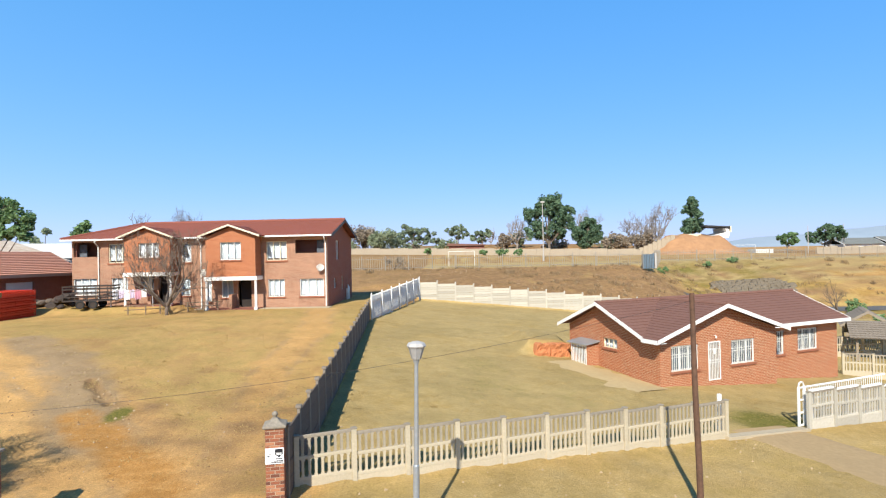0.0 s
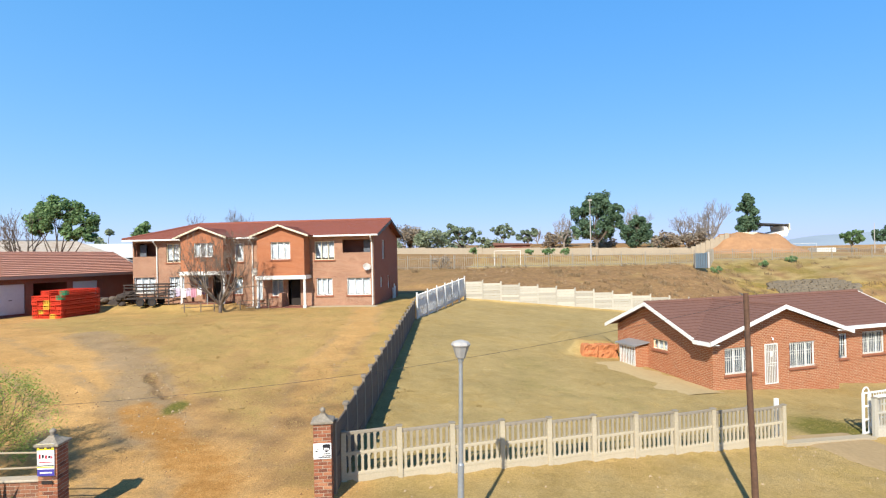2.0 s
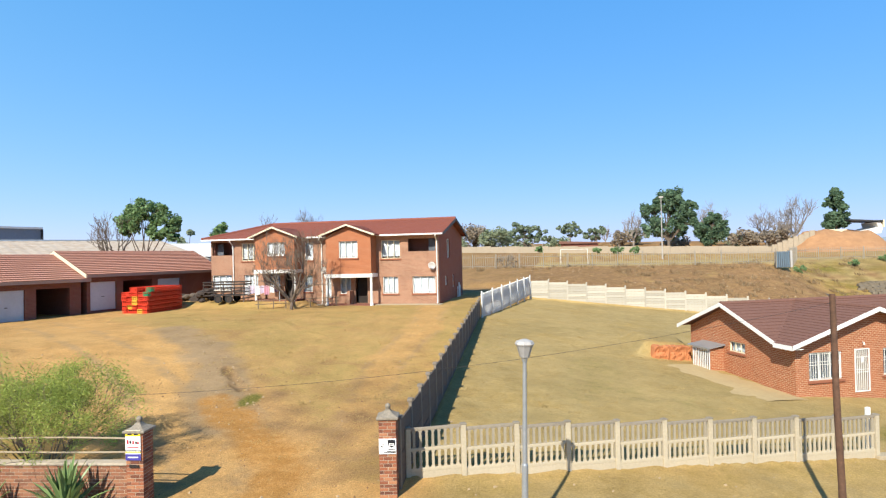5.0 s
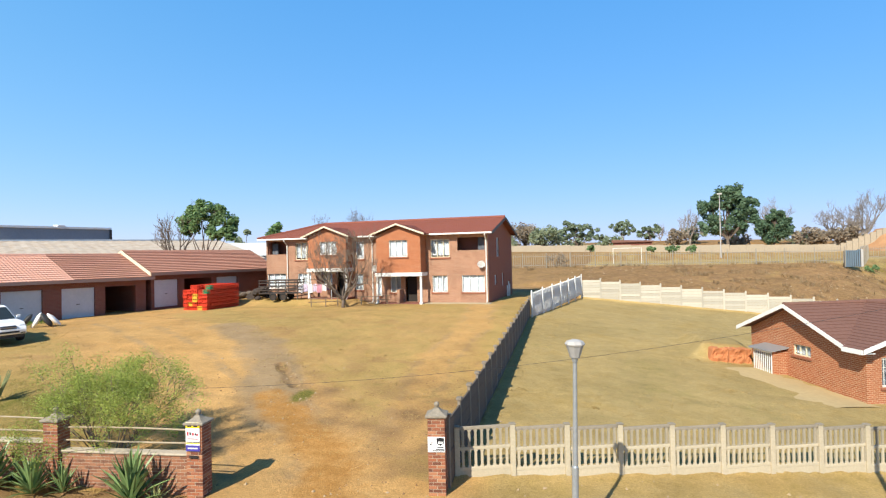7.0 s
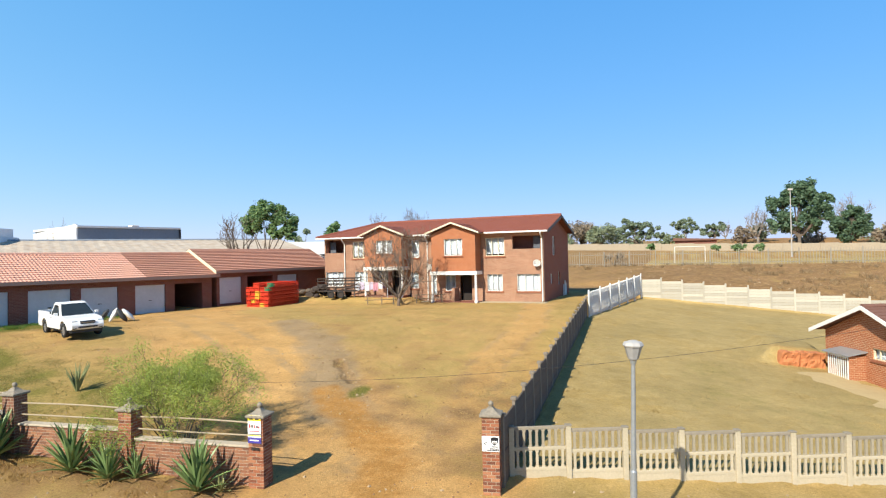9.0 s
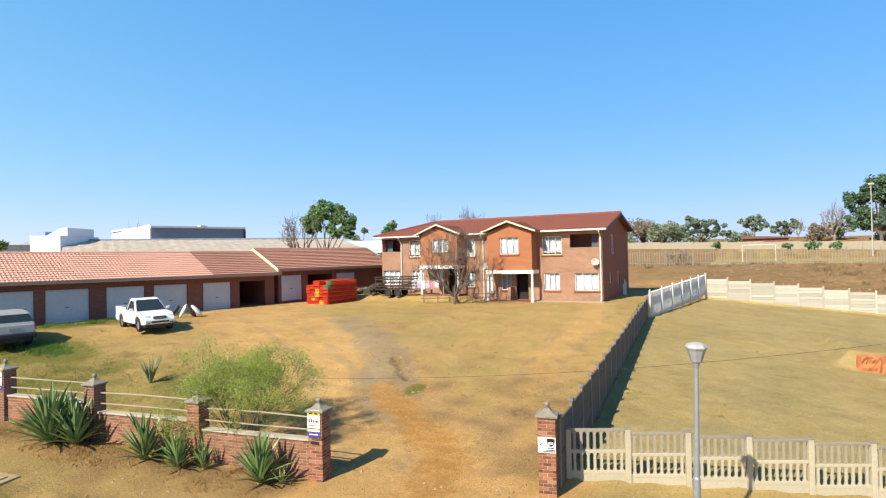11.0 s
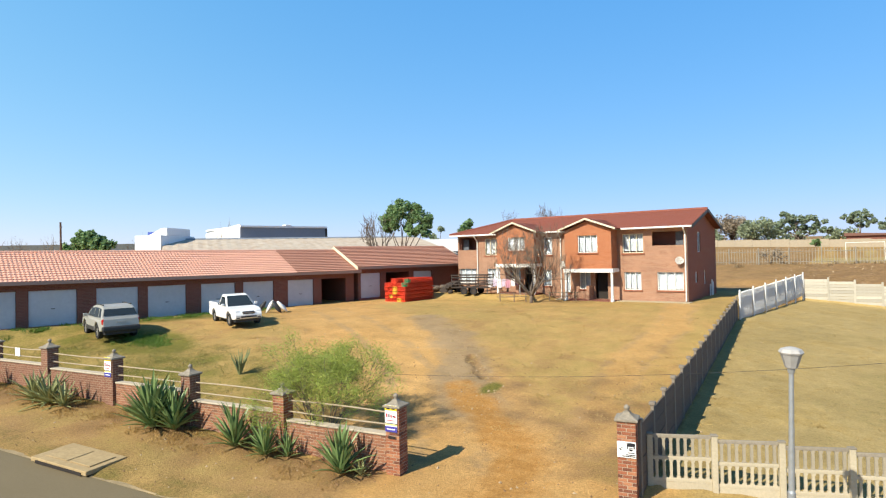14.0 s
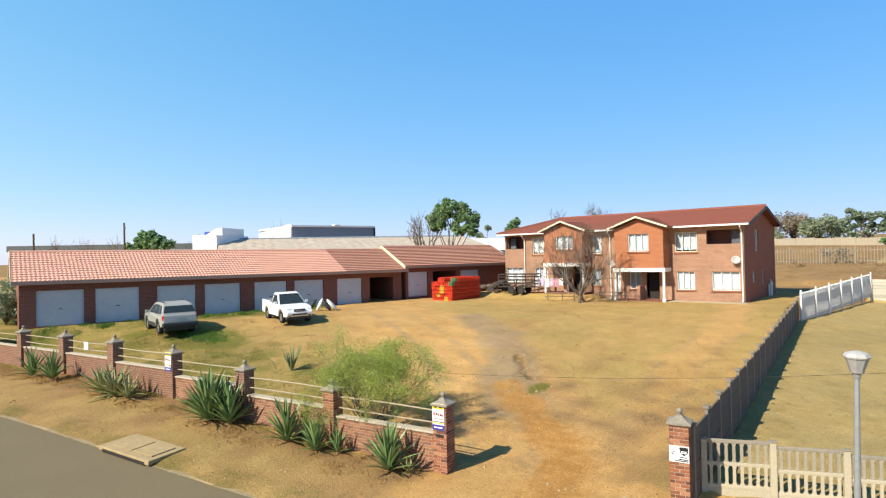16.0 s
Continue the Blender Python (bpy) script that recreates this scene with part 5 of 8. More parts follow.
BARK_PALE = surface("pale twigs", (0.31, 0.265, 0.225), (0.23, 0.195, 0.165), 10, 2, 0.9, 0.2)


def leaf_cloud(name, centres, radii, per, size, material, parent, rnd, label="", long=1.6):
    """Many small single leaves round a set of clump centres, as one mesh."""
    verts, faces = [], []
    for c, r in zip(centres, radii):
        for _ in range(per):
            d = Vector((rnd.gauss(0, 1), rnd.gauss(0, 1), rnd.gauss(0, 0.8)))
            if d.length < 1e-3:
                continue
            p = Vector(c) + d.normalized() * r * rnd.random() ** 0.45
            u = Vector((rnd.gauss(0, 1), rnd.gauss(0, 1), rnd.gauss(0, 0.6))).normalized()
            v = u.cross(Vector((rnd.gauss(0, 1), rnd.gauss(0, 1), rnd.gauss(0, 1))))
            if v.length < 1e-3:
                continue
            v.normalize()
            s = size * rnd.uniform(0.6, 1.3)
            k = len(verts)
            verts += [p - u * s * long / 2, p + v * s / 2, p + u * s * long / 2, p - v * s / 2]
            faces.append((k, k + 1, k + 2, k + 3))
    me = bpy.data.meshes.new(name)
    me.from_pydata(verts, [], faces)
    me.materials.append(material)
    ob = part(name, me, material, parent, label)
    return tagged(ob, kind="stuff") if parent is None else ob


def limb(bm, p, d, length, r, level, rnd, tips, spread=0.55, lift=0.25, sides=5, kids=(3, 4), shrink=0.68, thin=0.0):
    """A branching limb; leaves its end points in tips."""
    pts, rad = [p.copy()], [r]
    cur, dirn = p.copy(), d.normalized()
    segs = 3 if level > 1 else 2
    for s in range(segs):
        dirn = (dirn + Vector((rnd.gauss(0, 0.13), rnd.gauss(0, 0.13), rnd.gauss(0, 0.1) + lift * 0.12))).normalized()
        cur = cur + dirn * length / segs
        pts.append(cur.copy())
        rad.append(r * (1 - 0.45 * (s + 1) / segs))
    rad = [max(q, thin) for q in rad]
    tube(bm, pts, rad, sides if level > 2 else 4 if level > 1 else 3, cap=False)
    if level <= 0:
        tips.append(cur)
        return
    for k in range(rnd.randint(*kids)):
        t = rnd.uniform(0.45, 1.0)
        i = min(int(t * segs), segs - 1)
        q = pts[i].lerp(pts[i + 1], t * segs - i)
        turn = Vector((rnd.gauss(0, 1), rnd.gauss(0, 1), rnd.gauss(0, 0.7) + lift)).normalized()
        nd = (dirn * (1 - spread) + turn * spread).normalized()
        limb(bm, q, nd, length * shrink * rnd.uniform(0.75, 1.15), rad[i + 1] * 0.72, level - 1, rnd, tips, spread, lift, sides, kids, shrink, thin)


def bare_tree(x, y, z, h, w, label, seed, stems=3, level=4, trunk=0.12, group="", lean=0.5, kids=(3, 4), mat=None, shrink=0.68, r=None, thin=0.0):
    t = thing("bare_tree", pose(x, y, z), label, "tree", group)
    rnd = random.Random(seed)
    bm, tips = bmesh.new(), []
    r = r or h * 0.022
    base_h = h * trunk
    tube(bm, ((0, 0, -0.3), (0, 0, base_h * 0.5), (0.02, 0, base_h)), (r * 1.5, r * 1.15, r * 1.1), 8)
    part("trunk", bm, mat or BARK, t, smooth=True)
    bm = bmesh.new()
    for k in range(stems):
        a = math.tau * (k + rnd.uniform(-0.25, 0.25)) / stems
        d = Vector((math.cos(a) * lean * w / h * 1.6, math.sin(a) * lean * w / h * 1.6, 1.0))
        limb(bm, Vector((0, 0, base_h * 0.92)), d, h * 0.36, r * 0.8, level, rnd, tips, 0.5, 0.45, 6, kids, shrink, thin)
    top = max(v.co.z for v in bm.verts)
    wide = max(math.hypot(v.co.x, v.co.y) for v in bm.verts)
    kz, kx = (h - base_h) / (top - base_h), w / 2 / wide
    for v in bm.verts:
        f = min(1.0, max(0.0, (v.co.z - base_h) / (0.25 * h)))
        v.co.z = base_h + (v.co.z - base_h) * kz
        v.co.x *= lerp(1, kx, f)
        v.co.y *= lerp(1, kx, f)
    part("crown", bm, mat or BARK, t)
    return t, tips


def leafy_tree(x, y, z, h, w, label, seed, mat, stems=4, trunk=0.25, clumps=26, per=70, size=0.35, flat=0.75, group="", category="tree", name="tree", low=0.0, skirt=0.0):
    """A tapered trunk, limbs that reach to the clumps, and an uneven crown of many small leaves."""
    t = thing(name, pose(x, y, z), label, category, group)
    rnd = random.Random(seed)
    bm = bmesh.new()
    r = h * 0.028
    th = h * trunk
    tube(bm, ((0, 0, -0.4), (r * 0.3, 0, th * 0.5), (0, r * 0.3, th)), (r * 1.5, r, r * 0.85), 8)
    part("trunk", bm, BARK, t, smooth=True)
    centres, radii = [], []
    cz, rz, rx = h * (0.5 + trunk * 0.5 + low), h * (0.5 - trunk * 0.5) * flat / 0.75, w / 2
    while len(centres) < clumps:
        a, b = rnd.uniform(0, math.tau), rnd.uniform(-1, 1)
        rr = rnd.uniform(0.35, 0.95)
        q = math.sqrt(1 - b * b)
        c = Vector((math.cos(a) * q * rx * rr, math.sin(a) * q * rx * rr, cz + b * rz * rr))
        if c.z > max(th * 0.8, skirt * h):
            centres.append(c)
            radii.append(w * rnd.uniform(0.11, 0.19))
    bm = bmesh.new()
    for c in centres[: max(stems * 4, 8)]:
        m1 = Vector((c.x * 0.35, c.y * 0.35, th + (c.z - th) * 0.45))
        tube(bm, (Vector((0, 0, th * 0.85)), m1, c), (r * 0.55, r * 0.35, r * 0.12), 5, cap=False)
    part("bough_frame", bm, BARK, t)
    leaf_cloud("crown", centres, radii, per, size, mat, t, rnd)
    return t


def lobed_tree(x, y, z, lobes, label, seed, mat, per=60, size=0.3, group="", stems=1, fork=1.2, girth=0.22, dense=9, category="tree"):
    """A tree whose crown is made of separate leafy masses (dx, dz, half width, half height), each on boughs of its own, with gaps between."""
    t = thing("tree", pose(x, y, z), label, category, group)
    rnd = random.Random(seed)
    bm = bmesh.new()
    feet = []
    for k in range(stems):
        a = math.tau * k / stems
        off = Vector((math.cos(a), math.sin(a), 0)) * (0.0 if stems == 1 else girth * 1.2)
        top = off * 2.2 + Vector((rnd.gauss(0, 0.1), rnd.gauss(0, 0.1), fork * rnd.uniform(0.85, 1.15)))
        tube(bm, (off * 0.6 + Vector((0, 0, -0.5)), off.lerp(top, 0.5), top), (girth * 1.4, girth, girth * 0.8), 7)
        feet.append(top)
    part("trunk", bm, BARK, t, smooth=True)
    bm, centres, radii = bmesh.new(), [], []
    for n, (dx, dz, rx, rz) in enumerate(lobes):
        mid = Vector((dx, rnd.uniform(-0.35, 0.35) * rx, dz))
        foot = feet[n % stems]
        bend = foot.lerp(mid, 0.55) + Vector((rnd.gauss(0, 0.12), rnd.gauss(0, 0.12), rnd.gauss(0, 0.1))) * rx
        tube(bm, (foot - Vector((0, 0, 0.1)), bend, mid), (girth * 0.6, girth * 0.42, girth * 0.2), 6, cap=False)
        for k in range(dense):
            a, b = rnd.uniform(0, math.tau), rnd.uniform(-0.85, 1)
            q, f = math.sqrt(1 - b * b), rnd.uniform(0.55, 0.95)
            c = mid + Vector((math.cos(a) * q * rx * f, math.sin(a) * q * rx * 0.9 * f, b * rz * f))
            centres.append(c)
            radii.append(min(rx, rz) * rnd.uniform(0.38, 0.62))
            tube(bm, (bend.lerp(mid, 0.6), mid.lerp(c, 0.5) - Vector((0, 0, 0.08 * rz)), c), (girth * 0.22, girth * 0.14, girth * 0.06), 4, cap=False)
    part("bough_frame", bm, BARK, t)
    leaf_cloud("crown", centres, radii, int(per * 1.15), size, mat, t, rnd)
    return t


# the bare tree on the lawn before the flats
bare_tree(-18.5, 39.3, 2.2, 6.3, 8.6, "leafless multi-stemmed tree with fine grey twigs on the lawn", 11, stems=7, level=5, trunk=0.10, lean=0.62, kids=(3, 3), mat=BARK_LIT, r=0.10, thin=0.0065)

# trees behind the garages
lobed_tree(-38.3, 49.6, 2.1, ((-2.1, 8.2, 1.4, 1.1), (-0.5, 8.8, 1.5, 0.9), (1.2, 8.5, 1.5, 0.8), (2.6, 7.6, 1.2, 1.0), (0.4, 7.6, 1.6, 0.8), (-1.7, 7.1, 1.1, 0.8), (2.9, 6.4, 0.9, 0.8), (1.3, 6.4, 1.0, 0.6)),
           "green leafy tree with several dark stems behind the garages", 21, LEAF_MID, 90, 0.19, stems=6, fork=3.0, girth=0.12, dense=11)
bare_tree(-41.0, 49.0, 2.1, 10.0, 6.5, "leafless tree behind the garage roof", 22, stems=5, level=4, trunk=0.25, kids=(3, 3), thin=0.018)
leafy_tree(-53.4, 78.9, 3.2, 7.4, 4.0, "small dusty tree behind the garages", 23, LEAF_OLIVE, clumps=14, per=60, size=0.4)
leafy_tree(-57.0, 95.0, 3.0, 9.4, 5.0, "hazy green round tree behind the flats", 24, LEAF_MID, clumps=14, per=60, size=0.5)
bare_tree(-29.5, 56.5, 2.2, 8.6, 4.5, "leafless tree behind the block of flats", 25, stems=5, level=4, trunk=0.35, kids=(3, 3), thin=0.016)
bare_tree(-25.0, 57.0, 2.2, 8.9, 4.0, "leafless tree behind the block of flats", 26, stems=5, level=4, trunk=0.35, kids=(3, 3), thin=0.016)
lobed_tree(-111.0, 52.0, 2.1, ((-3.6, 6.3, 2.2, 1.5), (-1.2, 8.0, 2.2, 1.4), (1.4, 7.9, 2.2, 1.5), (3.8, 6.6, 2.0, 1.3), (0.2, 6.2, 3.0, 1.4), (-4.8, 5.2, 1.3, 0.9)), "bushy green tree beyond the garages", 27, LEAF_MID, 80, 0.42, stems=3, fork=2.6, girth=0.22, dense=10)
for i, (x, y, h, w) in enumerate(((-120, 50, 9.4, 6), (-118, 44, 9.0, 5), (-106, 58, 9.2, 6), (-97, 70, 11.8, 6), (-126, 42, 9.2, 6))):
    bare_tree(x, y, 2.1, h, w, "leafless tree far beyond the garages", 30 + i, stems=4, level=2, trunk=0.3, group="distant bare trees")

# trees round the playing field
FIELD = "trees round the playing field"
lobed_tree(28.9, 155, 6.0, ((0.8, 12.9, 3.4, 2.3), (4.1, 10.4, 2.5, 1.7), (-3.4, 9.6, 2.9, 2.2), (0.6, 8.4, 4.4, 2.8), (-3.7, 5.6, 2.6, 1.9), (0.0, 4.2, 3.9, 2.3), (4.0, 6.2, 2.4, 2.0), (4.8, 8.2, 1.6, 1.1), (-1.2, 11.4, 2.4, 1.6)),
           "large dark evergreen tree with a lumpy crown beside the field", 41, LEAF_DARK, 110, 0.42, FIELD, fork=2.0, girth=0.4, dense=15)
lobed_tree(37.6, 150, 5.6, ((0.3, 7.6, 1.9, 1.1), (0.0, 6.0, 3.1, 1.7), (-1.7, 4.3, 2.1, 1.8), (1.9, 4.4, 2.0, 1.8), (0.0, 2.5, 2.9, 1.7), (2.6, 6.0, 1.1, 0.8)),
           "dense round dark green tree", 42, LEAF_DARK, 110, 0.36, FIELD, fork=1.0, girth=0.25, dense=15)
lobed_tree(-6.8, 160, 6.2, ((-4.6, 4.3, 2.0, 1.3), (-2.6, 6.2, 1.7, 1.2), (-0.6, 5.4, 2.2, 1.2), (2.0, 5.5, 2.1, 1.2), (4.6, 4.6, 1.7, 1.1), (-2.8, 7.3, 0.9, 0.6), (5.6, 3.2, 1.2, 0.8), (-5.4, 2.6, 1.2, 0.9), (-3.0, 3.4, 2.0, 1.1), (0.2, 3.6, 2.2, 1.1), (3.2, 3.3, 1.9, 1.0)),
           "broad spreading green tree with pale limbs behind the field wall", 43, LEAF_HAZE, 90, 0.32, FIELD, stems=4, fork=1.6, girth=0.2, dense=9)
leafy_tree(-15.3, 152, 6.0, 6.8, 9.0, "olive bush behind the field wall", 44, LEAF_OLIVE, trunk=0.1, clumps=36, per=100, size=0.36, group=FIELD)
leafy_tree(-20.5, 156, 6.0, 7.8, 9.0, "dry brown tree behind the field wall", 45, LEAF_DRY, trunk=0.15, clumps=36, per=90, size=0.36, group=FIELD)
leafy_tree(-24.5, 150, 6.0, 5.0, 7.0, "olive bush behind the field wall", 46, LEAF_OLIVE, trunk=0.1, clumps=22, per=60, size=0.5, group=FIELD)
lobed_tree(5.9, 200, 8.5, ((-2.3, 5.2, 1.9, 1.0), (-0.4, 5.9, 1.8, 0.8), (1.6, 5.6, 1.9, 1.2), (2.6, 4.0, 1.3, 1.1), (-1.6, 3.9, 1.3, 0.9), (0.6, 4.2, 1.7, 0.9), (1.2, 2.6, 1.6, 0.8)), "thin flat-topped olive tree far beyond the field", 47, LEAF_HAZE, 60, 0.42, FIELD, stems=3, fork=2.0, girth=0.16, dense=7)
lobed_tree(12.9, 190, 8.0, ((-1.7, 2.6, 1.8, 1.2), (0.2, 3.8, 1.9, 1.2), (2.0, 4.6, 1.6, 0.9), (0.4, 1.8, 2.0, 1.0), (3.0, 3.6, 1.0, 0.8)), "leaning olive tree far beyond the field", 48, LEAF_HAZE, 60, 0.42, FIELD, stems=2, fork=1.0, girth=0.18, dense=8)
for i, (x, y, z, h, w) in enumerate(((23.0, 175, 6.4, 11.2, 6.5), (48, 190, 7.2, 13.4, 10), (53.3, 160, 6.0, 11.2, 9), (59.8, 160, 6.0, 13.2, 10), (20, 230, 8, 7.4, 5), (16.5, 228, 8, 7.0, 4.5), (56.5, 156, 5.9, 7.0, 7))):
    bare_tree(x, y, z, h, w * 1.25, "leafless winter tree beyond the field", 60 + i, stems=6, level=3, trunk=0.2, lean=0.8, group=FIELD, mat=BARK_PALE, r=h * 0.024, kids=(4, 4), thin=0.034)
leafy_tree(53.5, 152, 5.7, 4.2, 8.5, "dry brush beside the field", 71, LEAF_DRY, trunk=0.05, clumps=24, per=60, size=0.45, group=FIELD)
leafy_tree(45.0, 150, 5.6, 4.6, 7.5, "dry reddish brush beside the field", 72, LEAF_DRY, trunk=0.05, clumps=24, per=60, size=0.45, group=FIELD)
for i, (x, y, h, w) in enumerate(((1.5, 176, 4.6, 7), (19.5, 172, 5.0, 7), (24.5, 178, 5.6, 6), (33.5, 168, 3.6, 8), (49.0, 172, 4.8, 9), (57.0, 170, 4.4, 8), (-9.5, 182, 4.0, 9))):
    leafy_tree(x, y, ground_z(x, y), h, w, "dry brown scrub beyond the field wall", 300 + i, LEAF_DRY if i % 2 else LEAF_OLIVE, trunk=0.05, clumps=20, per=50, size=0.45, group=FIELD)
lobed_tree(113.0, 190, 3.9, ((-1.6, 4.6, 1.9, 1.4), (1.2, 5.2, 2.1, 1.3), (2.4, 3.6, 1.5, 1.2), (0.2, 3.2, 2.0, 1.1)), "round green tree beyond the bank", 73, LEAF_MID, 90, 0.34, FIELD, fork=1.6, girth=0.2, dense=11)
lobed_tree(112.5, 170, 3.6, ((-3.2, 5.2, 2.2, 1.6), (-0.6, 7.0, 2.6, 1.4), (2.4, 6.6, 2.3, 1.3), (4.4, 5.0, 1.6, 1.1), (0.4, 4.9, 2.8, 1.3), (-4.4, 3.8, 1.2, 0.9)), "broad dark green tree beyond the bank", 74, LEAF_DARK, 95, 0.38, FIELD, stems=2, fork=2.4, girth=0.24, dense=12)
for i, x in enumerate((88, 96, 103, 121, 130)):
    leafy_tree(x, 240 + 7 * i, 3.6, 4.6, 11, "low hazy trees far beyond the bank", 80 + i, LEAF_OLIVE, trunk=0.1, clumps=16, per=40, size=0.8, group="distant low trees")


def cypress():
    t = thing("conifer", pose(64.8, 150, 8.6), "tall dark conifer beside the grandstand", "tree")
    rnd = random.Random(91)
    bm = bmesh.new()
    tube(bm, ((0, 0, -1), (0, 0, 2), (0, 0, 9.6)), (0.3, 0.25, 0.05), 8)
    part("trunk", bm, BARK, t, smooth=True)
    cs, rs = [], []
    for k in range(90):
        f = rnd.uniform(0.06, 1.0)
        a = rnd.uniform(0, math.tau)
        rr = 2.7 * math.sqrt(1 - f ** 2.2) * rnd.uniform(0.35, 0.95) * (0.8 + 0.2 * ss(0, 0.2, f))
        cs.append(Vector((math.cos(a) * rr, math.sin(a) * rr, 0.6 + 9.6 * f)))
        rs.append(0.85 - 0.35 * f)
    leaf_cloud("crown", cs, rs, 95, 0.42, LEAF_DARK, t, rnd)


cypress()


# the wispy shrub behind the garden wall
def gate_shrub():
    t = thing("shrub", pose(-13.7, 13.6, ground_z(-13.7, 13.6)), "wispy light green shrub with thin dark twigs behind the garden wall", "shrub")
    rnd = random.Random(5)
    bm, tips = bmesh.new(), []
    for k in range(22):
        a = rnd.uniform(0, math.tau)
        d = Vector((math.cos(a) * 0.62, math.sin(a) * 0.58, 1.0))
        limb(bm, Vector((0.1 * math.cos(a), 0.1 * math.sin(a), -0.1)), d, 1.62, 0.022, 3, rnd, tips, 0.42, 0.35, 4, (3, 3), 0.66, 0.004)
    part("stem_frame", bm, BARK, t)
    leaf_cloud("foliage", tips, [0.29] * len(tips), 78, 0.02, LEAF_SHRUB, t, rnd, long=3.4)


gate_shrub()


def aloe_leaf(length, width, bend, seg=6):
    """One stiff pointed leaf, folded along the middle, that rises and droops."""
    bm = bmesh.new()
    rows = []
    for i in range(seg + 1):
        f = i / seg
        w = width * (0.75 + 0.5 * f - 0.2 * f * f) * (1 - f ** 2.4) + 0.002
        x = length * f
        z = -bend * length * f * f
        rows.append([bm.verts.new(p) for p in ((x, -w, z + w * 0.55), (x, 0, z), (x, w, z + w * 0.55), (x, 0, z - 0.012 * (1 - f)))])
    for p, q in zip(rows, rows[1:]):
        for k in range(4):
            bm.faces.new((p[k], q[k], q[(k + 1) % 4], p[(k + 1) % 4]))
    return bm


ALOE_MESH = {}


def aloe(x, y, size, count, label, seed, mat=None, up=0.0):
    """A rosette of stiff leaves, each a piece of its own."""
    mat = mat or ALOE
    a = thing("aloe", pose(x, y, ground_z(x, y)), label, "succulent plant", "plants along the garden wall")
    rnd = random.Random(seed)
    for k in range(count):
        kind = k % 3
        if (mat.name, kind) not in ALOE_MESH:
            ALOE_MESH[mat.name, kind] = mesh_of("leaf", aloe_leaf(1.0, 0.052 + 0.009 * kind, (0.03, 0.10, 0.26)[kind]), mat)
        f = k / count
        pitch = 12 + 70 * (f ** 0.8) + rnd.uniform(-7, 7) + up
        s = 1.22 * size * rnd.uniform(0.75, 1.08) * (0.8 + 0.25 * f)
        m = pose(0, 0, 0.06 + 0.1 * f, 0, 0, k * 137.5 + rnd.uniform(-12, 12)) @ pose(0.03, 0, 0, 0, -min(pitch, 86), 0) @ Matrix.Scale(s, 4)
        part("leaf", ALOE_MESH[mat.name, kind], mat, a, m=m)
    return a


GREEN_ALOE = "spiky dark green aloe in front of the garden wall"
for i, (x, y, s, n) in enumerate(((-11.3, 11.75, 1.05, 36), (-14.05, 11.45, 0.85, 34), (-15.3, 11.35, 1.05, 34), (-18.75, 10.75, 1.35, 48), (-18.0, 11.05, 1.15, 40), (-19.3, 10.9, 1.1, 34), (-29.2, 9.45, 1.0, 30), (-31.0, 9.25, 0.95, 28), (-13.4, 11.75, 0.6, 18))):
    aloe(x, y, s, int(n * 1.5), GREEN_ALOE, 100 + i, up=13)
for i, (x, y, s, n) in enumerate(((-24.0, 9.85, 1.0, 34), (-25.0, 9.75, 1.0, 32), (-23.2, 10.0, 0.8, 26))):
    aloe(x, y, s, n, "pale yellowing strappy plant in front of the garden wall", 120 + i, ALOE_PALE, -6)
aloe(-10.75, 11.95, 0.45, 14, "small yellow-green plant beside the gate pillar", 130, ALOE_PALE)


def stem_plant(x, y):
    t = thing("succulent", pose(x, y, ground_z(x, y)), "clump of upright grey-green succulent stems in the yard", "succulent plant")
    rnd = random.Random(8)
    for k in range(24):
        bm = bmesh.new()
        a, l = rnd.uniform(0, math.tau), rnd.uniform(0.5, 1.1)
        d = Vector((math.cos(a) * 0.45, math.sin(a) * 0.45, 1)) * l
        tube(bm, (Vector((0, 0, -0.05)), d * 0.5 + Vector((0, 0, 0.03)), d), (0.032, 0.03, 0.008), 6)
        part("stem", bm, LEAF_STEM, t)


LEAF_STEM = surface("grey-green stems", (0.21, 0.23, 0.10), (0.15, 0.165, 0.07), 10, 2, 0.7, 0.2)
stem_plant(-21.3, 16.1)


def blades(name, spots, per, h, mat, label, seed, w=0.02, lay=0.5):
    """Loose blades of grass or weeds round given spots: uncountable stuff."""
    rnd = random.Random(seed)
    verts, faces = [], []
    for (x, y, r) in spots:
        for _ in range(per):
            a, q = rnd.uniform(0, math.tau), r * math.sqrt(rnd.random())
            px, py = x + q * math.cos(a), y + q * math.sin(a)
            pz = ground_z(px, py) - 0.02
            b = rnd.uniform(0, math.tau)
            u = Vector((math.cos(b), math.sin(b), 0))
            l = h * rnd.uniform(0.5, 1.2)
            tip = Vector((px, py, pz + l)) + Vector((rnd.gauss(0, lay), rnd.gauss(0, lay), 0)) * l
            k = len(verts)
            verts += [Vector((px, py, pz)) - u * w, Vector((px, py, pz)) + u * w, tip]
            faces.append((k, k + 1, k + 2))
    me = bpy.data.meshes.new(name)
    me.from_pydata(verts, [], faces)
    me.materials.append(mat)
    return tagged(new(name, me), label, "grass", kind="stuff")


